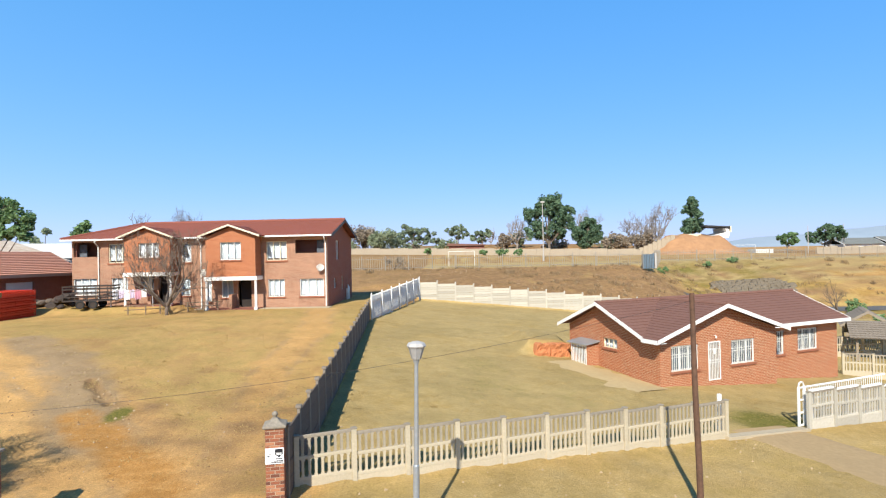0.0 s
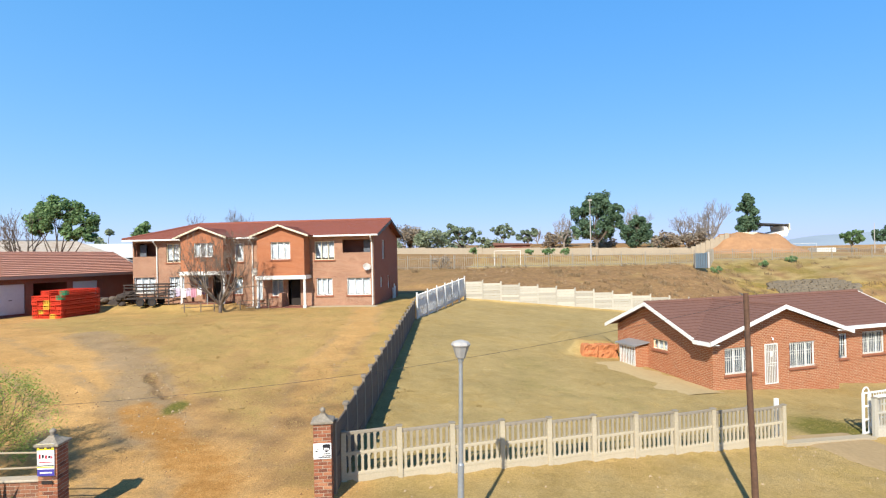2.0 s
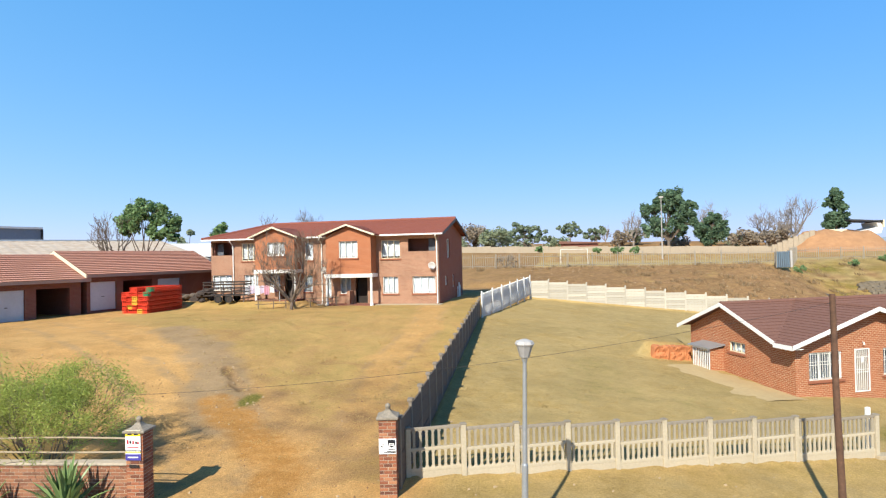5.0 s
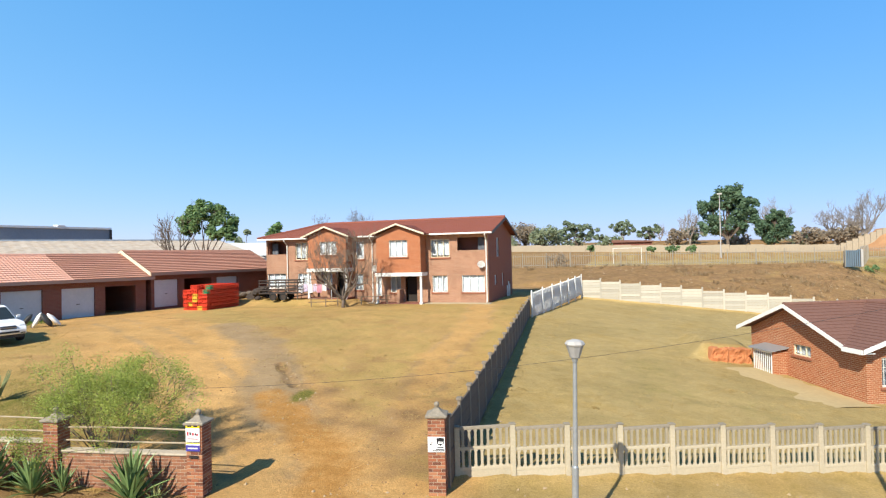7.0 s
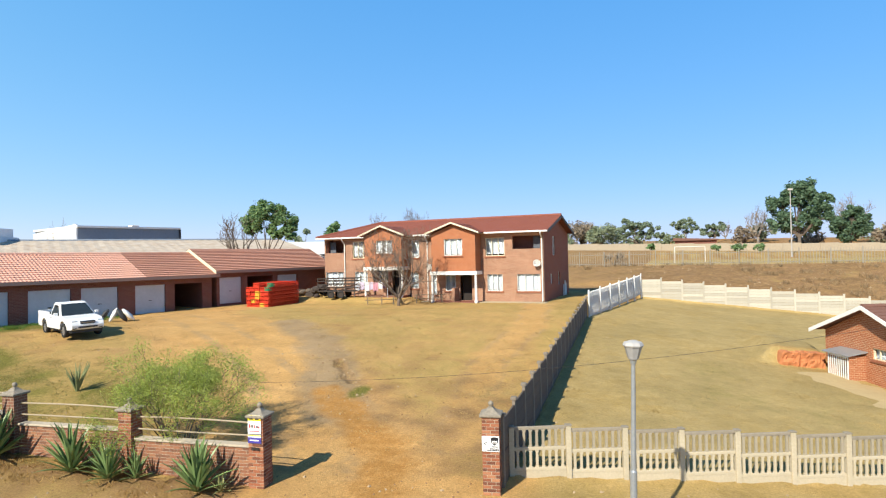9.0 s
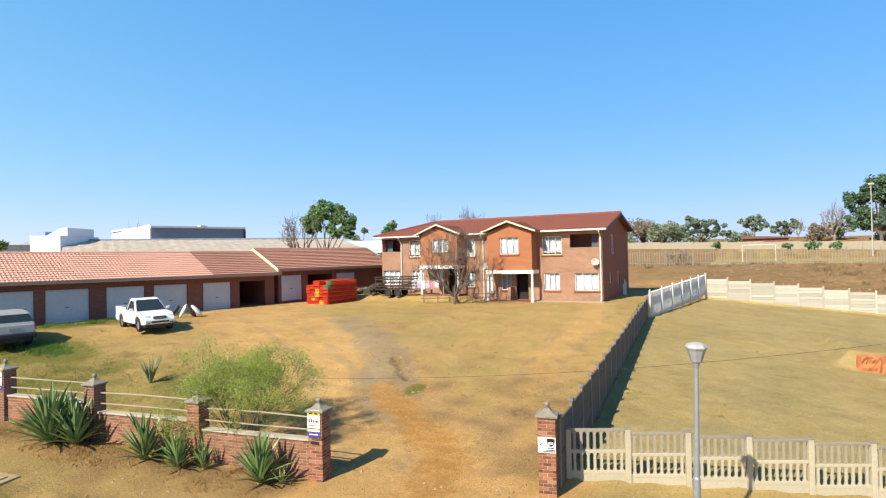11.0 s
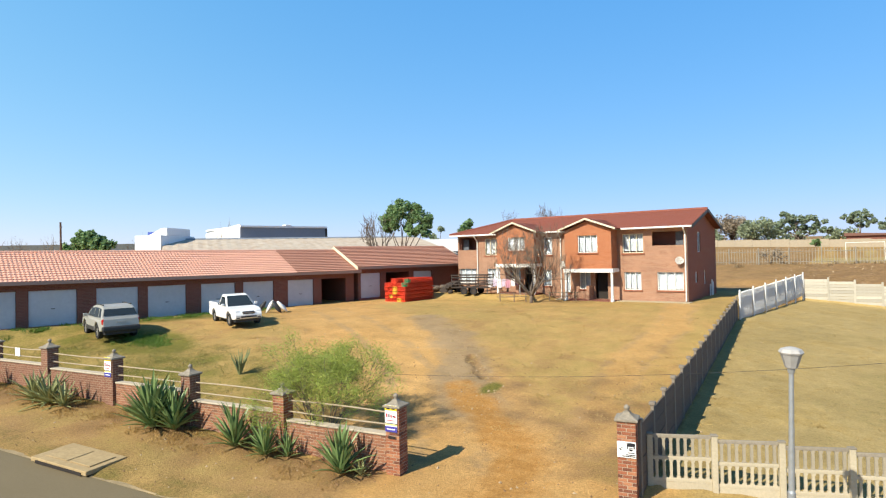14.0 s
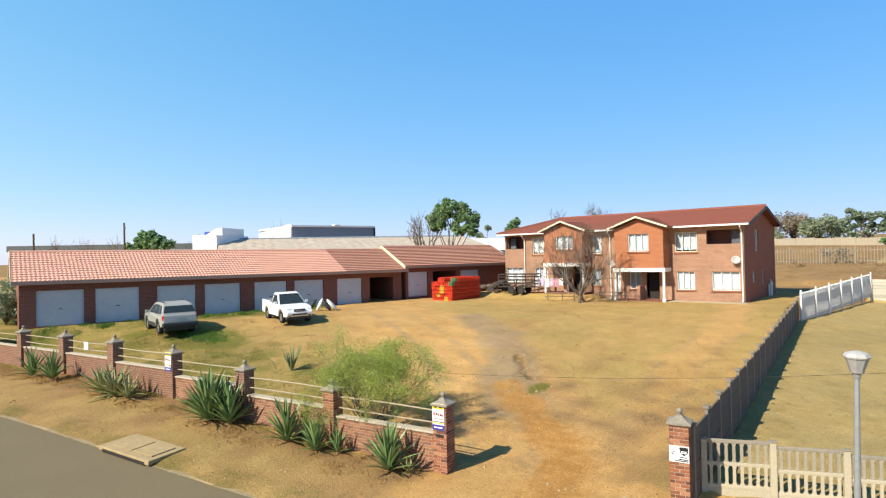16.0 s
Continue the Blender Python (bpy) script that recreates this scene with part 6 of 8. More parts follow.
rng = random.Random(77)
tufts = [(rng.uniform(-36, -10.5), 0, rng.uniform(0.15, 0.5)) for _ in range(260)]
tufts = [(x, street_line(x) + rng.uniform(-4.2, 0.3), r) for x, _, r in tufts]
tufts += [(rng.uniform(-33, -12), rng.uniform(13, 24), rng.uniform(0.2, 0.6)) for _ in range(160)]
blades("dry_grass", [t for t in tufts if t[1] > street_line(t[0]) + 0.2], 26, 0.075, STRAW, "tufts of dry straw-coloured grass", 1, 0.012, 0.7)
rough_grass = [(x, street_line(x) - rng.uniform(0.15, 1.5), rng.uniform(0.2, 0.5)) for x in [rng.uniform(-36, -10.6) for _ in range(170)]]
STRAW_BROWN = leaf_material("brown dry grass", (0.36, 0.22, 0.075), (0.50, 0.34, 0.13), 0.9)
blades("verge_grass", rough_grass, 40, 0.10, STRAW_BROWN, "brown dry grass at the foot of the garden wall", 4, 0.014, 0.8)
OLIVE_GRASS = leaf_material("olive grass", (0.27, 0.25, 0.08), (0.42, 0.36, 0.14), 0.9)
yard_grass = [(x, street_line(x) + rng.uniform(0.4, 7.0), rng.uniform(0.3, 0.8)) for x in [rng.uniform(-36, -15) for _ in range(240)]]
blades("yard_grass", yard_grass, 40, 0.12, OLIVE_GRASS, "olive tufts of half-dry grass behind the garden wall", 8, 0.013, 0.8)
LAWN = leaf_material("short dry lawn", (0.40, 0.28, 0.11), (0.60, 0.45, 0.20), 0.95, 0.3)
lawn_spots = []
while len(lawn_spots) < 5200:
    x, y = rng.uniform(-34, 22), rng.uniform(12, 60)
    if y - street_line(x) < 0.2 or rng.random() > 1.25 - y / 48:
        continue
    if noise.noise(Vector((x * 0.5, y * 0.5, 11))) + 0.35 * rng.random() < 0.02 or (x < divide_x(y) and off_line(x, y, TRACK) < 3.2 * rng.random() + 0.8) or abs(x - divide_x(y)) < 0.4:
        continue
    if x > 6 and y > 27 and (x - 10.65) * 0.39 - (y - 28.87) * 0.92 < 2.0:
        continue
    lawn_spots.append((x, y, rng.uniform(0.12, 0.4)))
blades("lawn_grass", lawn_spots, 14, 0.055, LAWN, "short dry lawn grass in worn tufts", 12, 0.014, 1.0)
weeds = [(-29.9 + rng.gauss(0, 1.0), 17.0 + rng.gauss(0, 0.45), 0.35) for _ in range(40)]
weeds += [(-39.13 + 0.247 * s + 1.0 + rng.uniform(-0.5, 0.9), 13.12 + 0.969 * s + rng.gauss(0, 0.2), rng.uniform(0.2, 0.5)) for s in [rng.uniform(-2, 16) for _ in range(70)]]
weeds += [(-13.0 + rng.gauss(0, 0.8), 13.6 + rng.gauss(0, 0.3), 0.35) for _ in range(14)] + [(-16 + rng.gauss(0, 2.0), 13.2 + rng.gauss(0, 0.5), 0.3) for _ in range(14)]
blades("green_weeds", weeds, 60, 0.17, WEEDS, "low green weeds", 2, 0.02, 0.6)
brush = [(rng.uniform(8, 30), rng.uniform(63, 78), rng.uniform(0.3, 0.9)) for _ in range(120)] + [(rng.uniform(-12, 40), rng.uniform(76, 82), rng.uniform(0.3, 0.8)) for _ in range(90)] + [(rng.uniform(30, 70), rng.uniform(76, 98), rng.uniform(0.3, 0.9)) for _ in range(160)]
STRAW_TAN = leaf_material("tan brush", (0.33, 0.225, 0.12), (0.45, 0.33, 0.19), 0.9)
blades("dry_brush", brush[::2], 40, 0.45, STRAW_TAN, "dry brush on the earth bank", 3, 0.03, 0.5)


def pebbles(name, spots, size, material, label, seed):
    """Scattered stones and crumbs of earth: uncountable stuff."""
    rnd = random.Random(seed)
    verts, faces = [], []
    for x, y in spots:
        s = size * rnd.uniform(0.35, 1.5) ** 1.5
        c = Vector((x, y, ground_z(x, y)))
        i = len(verts)
        a = rnd.uniform(0, math.tau)
        for k in range(4):
            r = s * rnd.uniform(0.7, 1.2)
            verts.append(c + Vector((r * math.cos(a + k * math.tau / 4), r * math.sin(a + k * math.tau / 4), -0.2 * s)))
        verts.append(c + Vector((rnd.uniform(-0.3, 0.3) * s, rnd.uniform(-0.3, 0.3) * s, s * rnd.uniform(0.5, 0.9))))
        faces += [(i, i + 1, i + 4), (i + 1, i + 2, i + 4), (i + 2, i + 3, i + 4), (i + 3, i, i + 4)]
    me = bpy.data.meshes.new(name)
    me.from_pydata(verts, [], faces)
    me.materials.append(material)
    return tagged(new(name, me), label, "stones", kind="stuff")


PEBBLE = surface("pale stones", (0.42, 0.31, 0.19), (0.31, 0.22, 0.13), 5, 0.5, 0.9, 0.2)
CLOD = surface("brown clods", (0.26, 0.15, 0.07), (0.19, 0.11, 0.055), 5, 0.5, 0.95, 0.2)
rng = random.Random(19)
spots = []
for _ in range(150):
    i = rng.randrange(len(GULLY) - 1)
    t = rng.random()
    spots.append((lerp(GULLY[i][0], GULLY[i + 1][0], t) + rng.gauss(0.3, 0.8), lerp(GULLY[i][1], GULLY[i + 1][1], t) + rng.gauss(0, 0.8)))
spots += [(rng.uniform(-34, -3), rng.uniform(9.5, 40)) for _ in range(500)]
spots += [(x, street_line(x) - rng.uniform(0.2, 3.6)) for x in [rng.uniform(-34, 12) for _ in range(260)]]
pebbles("pebbles", spots, 0.035, PEBBLE, "small pale stones scattered on the earth", 5)
spots = [(rng.uniform(-16, -4.5), rng.uniform(12.6, 24)) for _ in range(420)] + [(x, street_line(x) - rng.uniform(0.2, 3.8)) for x in [rng.uniform(-34, -9) for _ in range(400)]]
pebbles("clods", spots, 0.03, CLOD, "small brown clods of earth", 6)
spots = [(rng.uniform(-5, 34), rng.uniform(62.8, 80)) for _ in range(300)]
pebbles("bank_stones", spots, 0.085, PEBBLE, "pale rubble lying on the earth bank", 7)


# ---------- vehicles ----------
PAINT_WHITE = surface("white car paint", (0.80, 0.80, 0.79), (0.77, 0.77, 0.76), 4, 0.8, 0.25, 0.0, stain=0.06, spec=0.5)
PAINT_SILVER = surface("silver car paint", (0.42, 0.41, 0.37), (0.38, 0.37, 0.335), 4, 0.8, 0.35, 0.0, metal=0.2, stain=0.1, spec=0.5)
TRIM = surface("dark plastic trim", (0.045, 0.045, 0.047), (0.035, 0.035, 0.037), 20, 2, 0.6, 0.05)
CAR_GLASS = surface("tinted car glass", (0.03, 0.04, 0.045), (0.025, 0.033, 0.038), 3, 0.5, 0.06, 0.0, stain=0.0, spec=0.7)
RUBBER = surface("tyre rubber", (0.03, 0.03, 0.03), (0.022, 0.022, 0.022), 20, 3, 0.85, 0.2)
ALLOY = surface("alloy wheel", (0.55, 0.55, 0.56), (0.48, 0.48, 0.49), 10, 3, 0.35, 0.0, metal=0.8)
TAIL = surface("red lamp lens", (0.55, 0.02, 0.015), (0.45, 0.015, 0.012), 10, 3, 0.2, 0.0, stain=0.0)
LAMP = surface("clear lamp lens", (0.70, 0.72, 0.74), (0.60, 0.62, 0.64), 10, 3, 0.12, 0.0, stain=0.0)
CHROME = surface("chrome", (0.62, 0.62, 0.63), (0.55, 0.55, 0.56), 10, 3, 0.15, 0.0, metal=1.0)


def hull(profile, half, tuck, bevel=0.05):
    """A body shell: a side outline (x, z) given width; tuck(x, z) narrows it."""
    bm = bmesh.new()
    a = [bm.verts.new((x, -half * tuck(x, z), z)) for x, z in profile]
    b = [bm.verts.new((x, half * tuck(x, z), z)) for x, z in profile]
    bm.faces.new(a)
    bm.faces.new(b[::-1])
    n = len(profile)
    for i in range(n):
        bm.faces.new((a[(i + 1) % n], a[i], b[i], b[(i + 1) % n]))
    bmesh.ops.recalc_face_normals(bm, faces=bm.faces[:])
    if bevel:
        bmesh.ops.bevel(bm, geom=bm.edges[:], offset=bevel, segments=2, profile=0.6, affect="EDGES", clamp_overlap=True)
    return bm


def arc(cx, cz, r, a0, a1, n):
    return [(cx + r * math.cos(radians(a0 + (a1 - a0) * k / n)), cz + r * math.sin(radians(a0 + (a1 - a0) * k / n))) for k in range(n + 1)]


def panel(pts, t=0.012):
    """A thin slab on a flat outline in space."""
    bm = bmesh.new()
    pts = [Vector(p) for p in pts]
    nrm = (pts[1] - pts[0]).cross(pts[2] - pts[0]).normalized() * t
    a, b = [bm.verts.new(p) for p in pts], [bm.verts.new(p + nrm) for p in pts]
    bm.faces.new(a[::-1])
    bm.faces.new(b)
    for i in range(len(pts)):
        bm.faces.new((a[i], a[(i + 1) % len(pts)], b[(i + 1) % len(pts)], b[i]))
    bmesh.ops.recalc_face_normals(bm, faces=bm.faces[:])
    return bm


def wheel(car, x, y, r, w, rim=None):
    bm = bmesh.new()
    s = 1 if y > 0 else -1
    prof = ((-w / 2, r * 0.66), (-w / 2, r * 0.93), (-w * 0.38, r), (w * 0.38, r), (w / 2, r * 0.93), (w / 2, r * 0.66))
    n = 24
    rings = [[bm.verts.new((rr * math.cos(k * math.tau / n), yy, rr * math.sin(k * math.tau / n))) for k in range(n)] for yy, rr in prof]
    for p, q in zip(rings, rings[1:] + rings[:1]):
        for k in range(n):
            bm.faces.new((p[k], p[(k + 1) % n], q[(k + 1) % n], q[k]))
    bmesh.ops.recalc_face_normals(bm, faces=bm.faces[:])
    wh = part("wheel", bm, RUBBER, car, smooth=True, m=pose(x, y, r))
    bm = bmesh.new()
    tube(bm, ((0, s * w * 0.12, 0), (0, s * w * 0.32, 0), (0, s * w * 0.36, 0)), (r * 0.66, r * 0.66, r * 0.6), 20)
    part("rim", bm, rim or ALLOY, wh, "steel rim" if rim else "alloy rim")
    for k in range(6):
        bm = boxes((r * 0.12, r * 0.6, s * w * 0.37 - 0.012, s * w * 0.37 + 0.012, -0.03, 0.03))
        part("spoke", bm, rim or ALLOY, wh, m=pose(0, 0, 0, 0, 60 * k, 0))
    return wh


def bakkie(x, y, z, rot):
    c = thing("pickup_truck", pose(x, y, z, 0.5, 0, rot) @ Matrix.Scale(0.98, 4), "white single-cab pickup truck parked before the garages", "pickup truck")
    f, r, R = 1.5, -1.5, 0.36
    low = [(2.35, 0.42), *arc(f, 0.40, 0.46, 0, 180, 8), *arc(r, 0.40, 0.46, 0, 180, 8), (-2.5, 0.46), (-2.58, 0.62), (-2.56, 1.08), (-0.62, 1.10), (-0.55, 1.06), (0.78, 1.06), (1.2, 1.04), (1.75, 0.98), (2.15, 0.90), (2.36, 0.80), (2.45, 0.64), (2.42, 0.48)]
    part("body", hull(low, 0.9, lambda px, pz: 1.0 - 0.10 * max(0, (pz - 0.8)) - 0.16 * ss(1.6, 2.45, px), 0.06), PAINT_WHITE, c)
    cab = [(1.05, 1.02), (0.25, 1.68), (0.05, 1.74), (-0.42, 1.75), (-0.56, 1.70), (-0.66, 1.04)]
    tuck = lambda px, pz: 0.98 - 0.25 * max(0, (pz - 1.02) / 0.72)
    part("cab", hull(cab, 0.86, tuck, 0.045), PAINT_WHITE, c)
    w = lambda pz: 0.86 * tuck(0, pz)
    part("windscreen", panel(((0.985, -w(1.09) * 0.92, 1.095), (0.985, w(1.09) * 0.92, 1.095), (0.30, w(1.66) * 0.90, 1.655), (0.30, -w(1.66) * 0.90, 1.655)), 0.012), CAR_GLASS, c, "dark windscreen")
    part("rear_window", panel(((-0.655, w(1.15) * 0.85, 1.16), (-0.655, -w(1.15) * 0.85, 1.16), (-0.59, -w(1.62) * 0.85, 1.6), (-0.59, w(1.62) * 0.85, 1.6)), 0.02), CAR_GLASS, c)
    for s in (-1, 1):
        pts = [(0.80, s * (w(1.1) + 0.004), 1.10), (0.24, s * (w(1.6) + 0.004), 1.60), (-0.38, s * (w(1.62) + 0.004), 1.62), (-0.50, s * (w(1.1) + 0.004), 1.10)]
        part("side_window", panel(pts if s < 0 else pts[::-1], 0.008), CAR_GLASS, c)
        part("mirror", boxes((0.70, 0.82, s * 0.97 - 0.09, s * 0.97 + 0.09, 1.10, 1.25), bevel=0.02), PAINT_WHITE, c)
        part("headlight", boxes((1.98, 2.33, s * 0.60 - 0.15, s * 0.60 + 0.15, 0.74, 0.90), bevel=0.05), LAMP, c, "clear headlight")
        part("tail_light", boxes((-2.6, -2.55, s * 0.8 - 0.06, s * 0.8 + 0.06, 0.72, 1.02), bevel=0.01), TAIL, c, "red tail light")
        part("fog_lamp", boxes((2.36, 2.425, s * 0.6 - 0.1, s * 0.6 + 0.1, 0.46, 0.54), bevel=0.01), TRIM, c)
        part("load_side", boxes((-2.52, -0.68, s * 0.86 - 0.03, s * 0.86 + 0.03, 1.06, 1.24), bevel=0.015), PAINT_WHITE, c)
        part("door_handle", boxes((-0.35, -0.2, s * 0.905 - 0.012, s * 0.905 + 0.012, 0.94, 0.98)), CHROME, c)
        for px in (f, r):
            wheel(c, px, s * 0.76, R, 0.23)
    part("load_bed", boxes((-2.5, -0.7, -0.80, 0.80, 1.09, 1.108)), TRIM, c, "dark load bed")
    part("tailgate", boxes((-2.56, -2.5, -0.83, 0.83, 1.06, 1.24), bevel=0.01), PAINT_WHITE, c)
    part("grille", boxes((2.30, 2.425, -0.34, 0.34, 0.68, 0.86), bevel=0.03), TRIM, c, "dark grille")
    part("grille_bar", boxes((2.40, 2.445, -0.36, 0.36, 0.75, 0.80), bevel=0.01), CHROME, c)
    part("lower_intake", boxes((2.38, 2.448, -0.45, 0.45, 0.50, 0.60), bevel=0.015), TRIM, c)
    part("number_plate", boxes((2.43, 2.455, -0.24, 0.24, 0.605, 0.69)), WHITE, c)
    part("underbody", boxes((-2.3, 2.2, -0.7, 0.7, 0.25, 0.45)), TRIM, c)
    return c


bakkie(-29.6, 22.15, ground_z(-29.6, 22.15) - 0.02, -20)


def suv(x, y, z, rot):
    c = thing("suv", pose(x, y, z, 0, 0, rot) @ Matrix.Scale(1.06, 4), "silver family SUV with dark lower trim parked on the grass", "car")
    f, r, R = 1.31, -1.31, 0.35
    low = [(2.2, 0.44), *arc(f, 0.40, 0.45, 0, 180, 8), *arc(r, 0.40, 0.45, 0, 180, 8), (-2.18, 0.46), (-2.26, 0.62), (-2.22, 1.02), (0.85, 1.02), (1.25, 1.0), (2.05, 0.90), (2.28, 0.72), (2.27, 0.5)]
    part("body", hull(low, 0.92, lambda px, pz: 1.0 - 0.04 * max(0, pz - 0.8) - 0.1 * ss(1.8, 2.3, px) - 0.12 * ss(-1.5, -2.3, px), 0.12), PAINT_SILVER, c)
    top = [(1.2, 0.98), (0.5, 1.44), (0.12, 1.59), (-0.5, 1.66), (-1.2, 1.655), (-1.62, 1.60), (-1.84, 1.48), (-2.08, 1.15), (-2.2, 0.96)]
    tuck = lambda px, pz: 0.98 - 0.2 * max(0, (pz - 1.0) / 0.66)
    part("cabin", hull(top, 0.88, tuck, 0.085), PAINT_SILVER, c)
    w = lambda pz: 0.88 * tuck(0, pz)
    part("rear_window", panel(((-2.075, w(1.16) * 0.93, 1.16), (-2.075, -w(1.16) * 0.93, 1.16), (-1.855, -w(1.47) * 0.90, 1.47), (-1.855, w(1.47) * 0.90, 1.47)), 0.025), CAR_GLASS, c, "dark rear window")
    part("windscreen", panel(((1.1, -w(1.06) * 0.9, 1.06), (1.1, w(1.06) * 0.9, 1.06), (0.52, w(1.44) * 0.88, 1.442), (0.52, -w(1.44) * 0.88, 1.442)), 0.012), CAR_GLASS, c)
    for s in (-1, 1):
        for pts in (((0.78, 1.08), (0.22, 1.48), (-0.42, 1.53), (-0.42, 1.07)), ((-0.50, 1.07), (-0.50, 1.53), (-1.22, 1.53), (-1.38, 1.07)), ((-1.46, 1.08), (-1.32, 1.52), (-1.66, 1.50), (-1.92, 1.1))):
            q = [(px, s * (w(pz) + 0.006), pz) for px, pz in pts]
            part("side_window", panel(q if s > 0 else q[::-1], 0.008), CAR_GLASS, c)
        part("mirror", boxes((0.62, 0.74, s * 0.99 - 0.1, s * 0.99 + 0.1, 1.04, 1.18), bevel=0.02), PAINT_SILVER, c)
        part("tail_light", boxes((-2.225, -1.98, s * 0.74 - 0.10, s * 0.74 + 0.10, 0.74, 1.02), bevel=0.05), TAIL, c, "red tail light")
        part("headlight", boxes((2.05, 2.24, s * 0.65 - 0.16, s * 0.65 + 0.14, 0.70, 0.86), bevel=0.03), LAMP, c)
        part("sill_trim", boxes((-0.84, 0.84, s * 0.915 - 0.02, s * 0.915 + 0.02, 0.40, 0.60), bevel=0.015), TRIM, c)
        part("roof_rail", boxes((-1.6, 0.1, s * 0.62 - 0.02, s * 0.62 + 0.02, 1.64, 1.69), bevel=0.01), TRIM, c)
        for px in (f, r):
            wheel(c, px, s * 0.77, R, 0.23)
    part("rear_bumper", boxes((-2.33, -2.08, -0.86, 0.86, 0.40, 0.66), bevel=0.07), TRIM, c, "dark rear bumper")
    part("front_bumper", boxes((2.18, 2.33, -0.82, 0.82, 0.42, 0.62), bevel=0.04), TRIM, c)
    part("number_plate", boxes((-2.265, -2.235, -0.22, 0.22, 0.80, 0.89), bevel=0.004), PAINT_SILVER, c)
    part("underbody", boxes((-2.1, 2.1, -0.7, 0.7, 0.24, 0.46)), TRIM, c)
    return c


suv(-33.45, 16.8, ground_z(-33.45, 16.8) - 0.03, 166)


# ---------- crates, trailer and clutter in the yard ----------
CRATE_RED = surface("red crate plastic", (0.66, 0.05, 0.02), (0.55, 0.036, 0.015), 12, 2, 0.5, 0.05, vary=0.18)
CRATE_GREEN = surface("green crate plastic", (0.03, 0.22, 0.10), (0.025, 0.18, 0.08), 12, 2, 0.5, 0.05)
CRATE_YELLOW = surface("yellow crate plastic", (0.70, 0.42, 0.05), (0.62, 0.36, 0.04), 12, 2, 0.5, 0.05)


def crate_bm():
    """An open plastic bottle crate, moulded in one piece, with slotted sides and a divider."""
    X, Y, Z = (-0.185, -0.173, -0.15, -0.02, 0.02, 0.15, 0.173, 0.185), (-0.2, -0.188, -0.16, -0.02, 0.02, 0.16, 0.188, 0.2), (0.0, 0.02, 0.07, 0.11, 0.16, 0.25, 0.30)
    solid_bands = (0, 1, 3, 5)

    def solid(i, j, k):
        if not (0 <= i < 7 and 0 <= j < 7 and 0 <= k < 6):
            return False
        if k == 0:
            return True
        rim_x, rim_y = i in (0, 6), j in (0, 6)
        if rim_x or rim_y:
            along = j if rim_x else i
            return k in solid_bands or along in (0, 1, 3, 5, 6) or (rim_x and rim_y)
        return k < 4 and (i == 3 or j == 3)
    bm = bmesh.new()
    sides = (((-1, 0, 0), ((0, 0, 0), (0, 0, 1), (0, 1, 1), (0, 1, 0))), ((1, 0, 0), ((1, 0, 0), (1, 1, 0), (1, 1, 1), (1, 0, 1))),
             ((0, -1, 0), ((0, 0, 0), (1, 0, 0), (1, 0, 1), (0, 0, 1))), ((0, 1, 0), ((0, 1, 0), (0, 1, 1), (1, 1, 1), (1, 1, 0))),
             ((0, 0, -1), ((0, 0, 0), (0, 1, 0), (1, 1, 0), (1, 0, 0))), ((0, 0, 1), ((0, 0, 1), (1, 0, 1), (1, 1, 1), (0, 1, 1))))
    for i, j, k in itertools.product(range(7), range(7), range(6)):
        if solid(i, j, k):
            for (di, dj, dk), corners in sides:
                if not solid(i + di, j + dj, k + dk):
                    face(bm, [(X[i + a], Y[j + b], Z[k + c]) for a, b, c in corners])
    bmesh.ops.remove_doubles(bm, verts=bm.verts[:], dist=1e-5)
    return bm


crate_meshes = {m.name: mesh_of("crate", crate_bm(), m) for m in (CRATE_RED, CRATE_GREEN, CRATE_YELLOW)}
rng = random.Random(4)
stack = pose(-28.27, 36.92, 2.25, 0, 0, 89)
missing = {(0, 0, 5), (0, 1, 5), (0, 4, 5), (1, 4, 5), (0, 3, 5), (1, 1, 5), (2, 3, 5)}
odd = {(0, 0, 4): CRATE_GREEN, (1, 0, 5): CRATE_GREEN, (0, 2, 2): CRATE_YELLOW, (0, 2, 3): CRATE_YELLOW, (0, 3, 1): CRATE_YELLOW, (0, 1, 0): CRATE_YELLOW}
shades = {CRATE_RED: "stacked red plastic bottle crate", CRATE_GREEN: "stacked green plastic bottle crate", CRATE_YELLOW: "stacked yellow plastic bottle crate"}
for i, j, k in itertools.product(range(10), range(5), range(6)):
    buried = 0 < i < 9 and 0 < j < 4 and k < 5
    if buried or (i, j, k) in missing:
        continue
    mat = odd.get((i, j, k), CRATE_RED)
    ob = new("crate", crate_meshes[mat.name])
    shove = 0.07 * (i == 0) * rng.uniform(-1, 1)
    ob.matrix_basis = stack @ pose(0.2 + i * 0.385 + shove + rng.uniform(-0.008, 0.008), 0.22 + j * 0.415 + rng.uniform(-0.01, 0.01), k * 0.302, 0, 0, rng.uniform(-1.5, 1.5) * (1 + 2 * (i == 0)))
    tagged(ob, shades[mat], "crate", "stack of bottle crates")

RUST = surface("rusty steel", (0.06, 0.045, 0.038), (0.04, 0.03, 0.026), 14, 1.5, 0.8, 0.2)
CLOTH_WHITE = surface("white laundry", (0.75, 0.74, 0.76), (0.66, 0.65, 0.68), 8, 2, 0.9, 0.2)
CLOTH_LILAC = surface("lilac laundry", (0.60, 0.52, 0.66), (0.52, 0.45, 0.58), 8, 2, 0.9, 0.2)
CLOTH_PINK = surface("pink laundry", (0.55, 0.28, 0.36), (0.48, 0.24, 0.31), 8, 2, 0.9, 0.2)
CLOTH_DARK = surface("dark laundry", (0.10, 0.05, 0.08), (0.07, 0.04, 0.06), 8, 2, 0.9, 0.2)


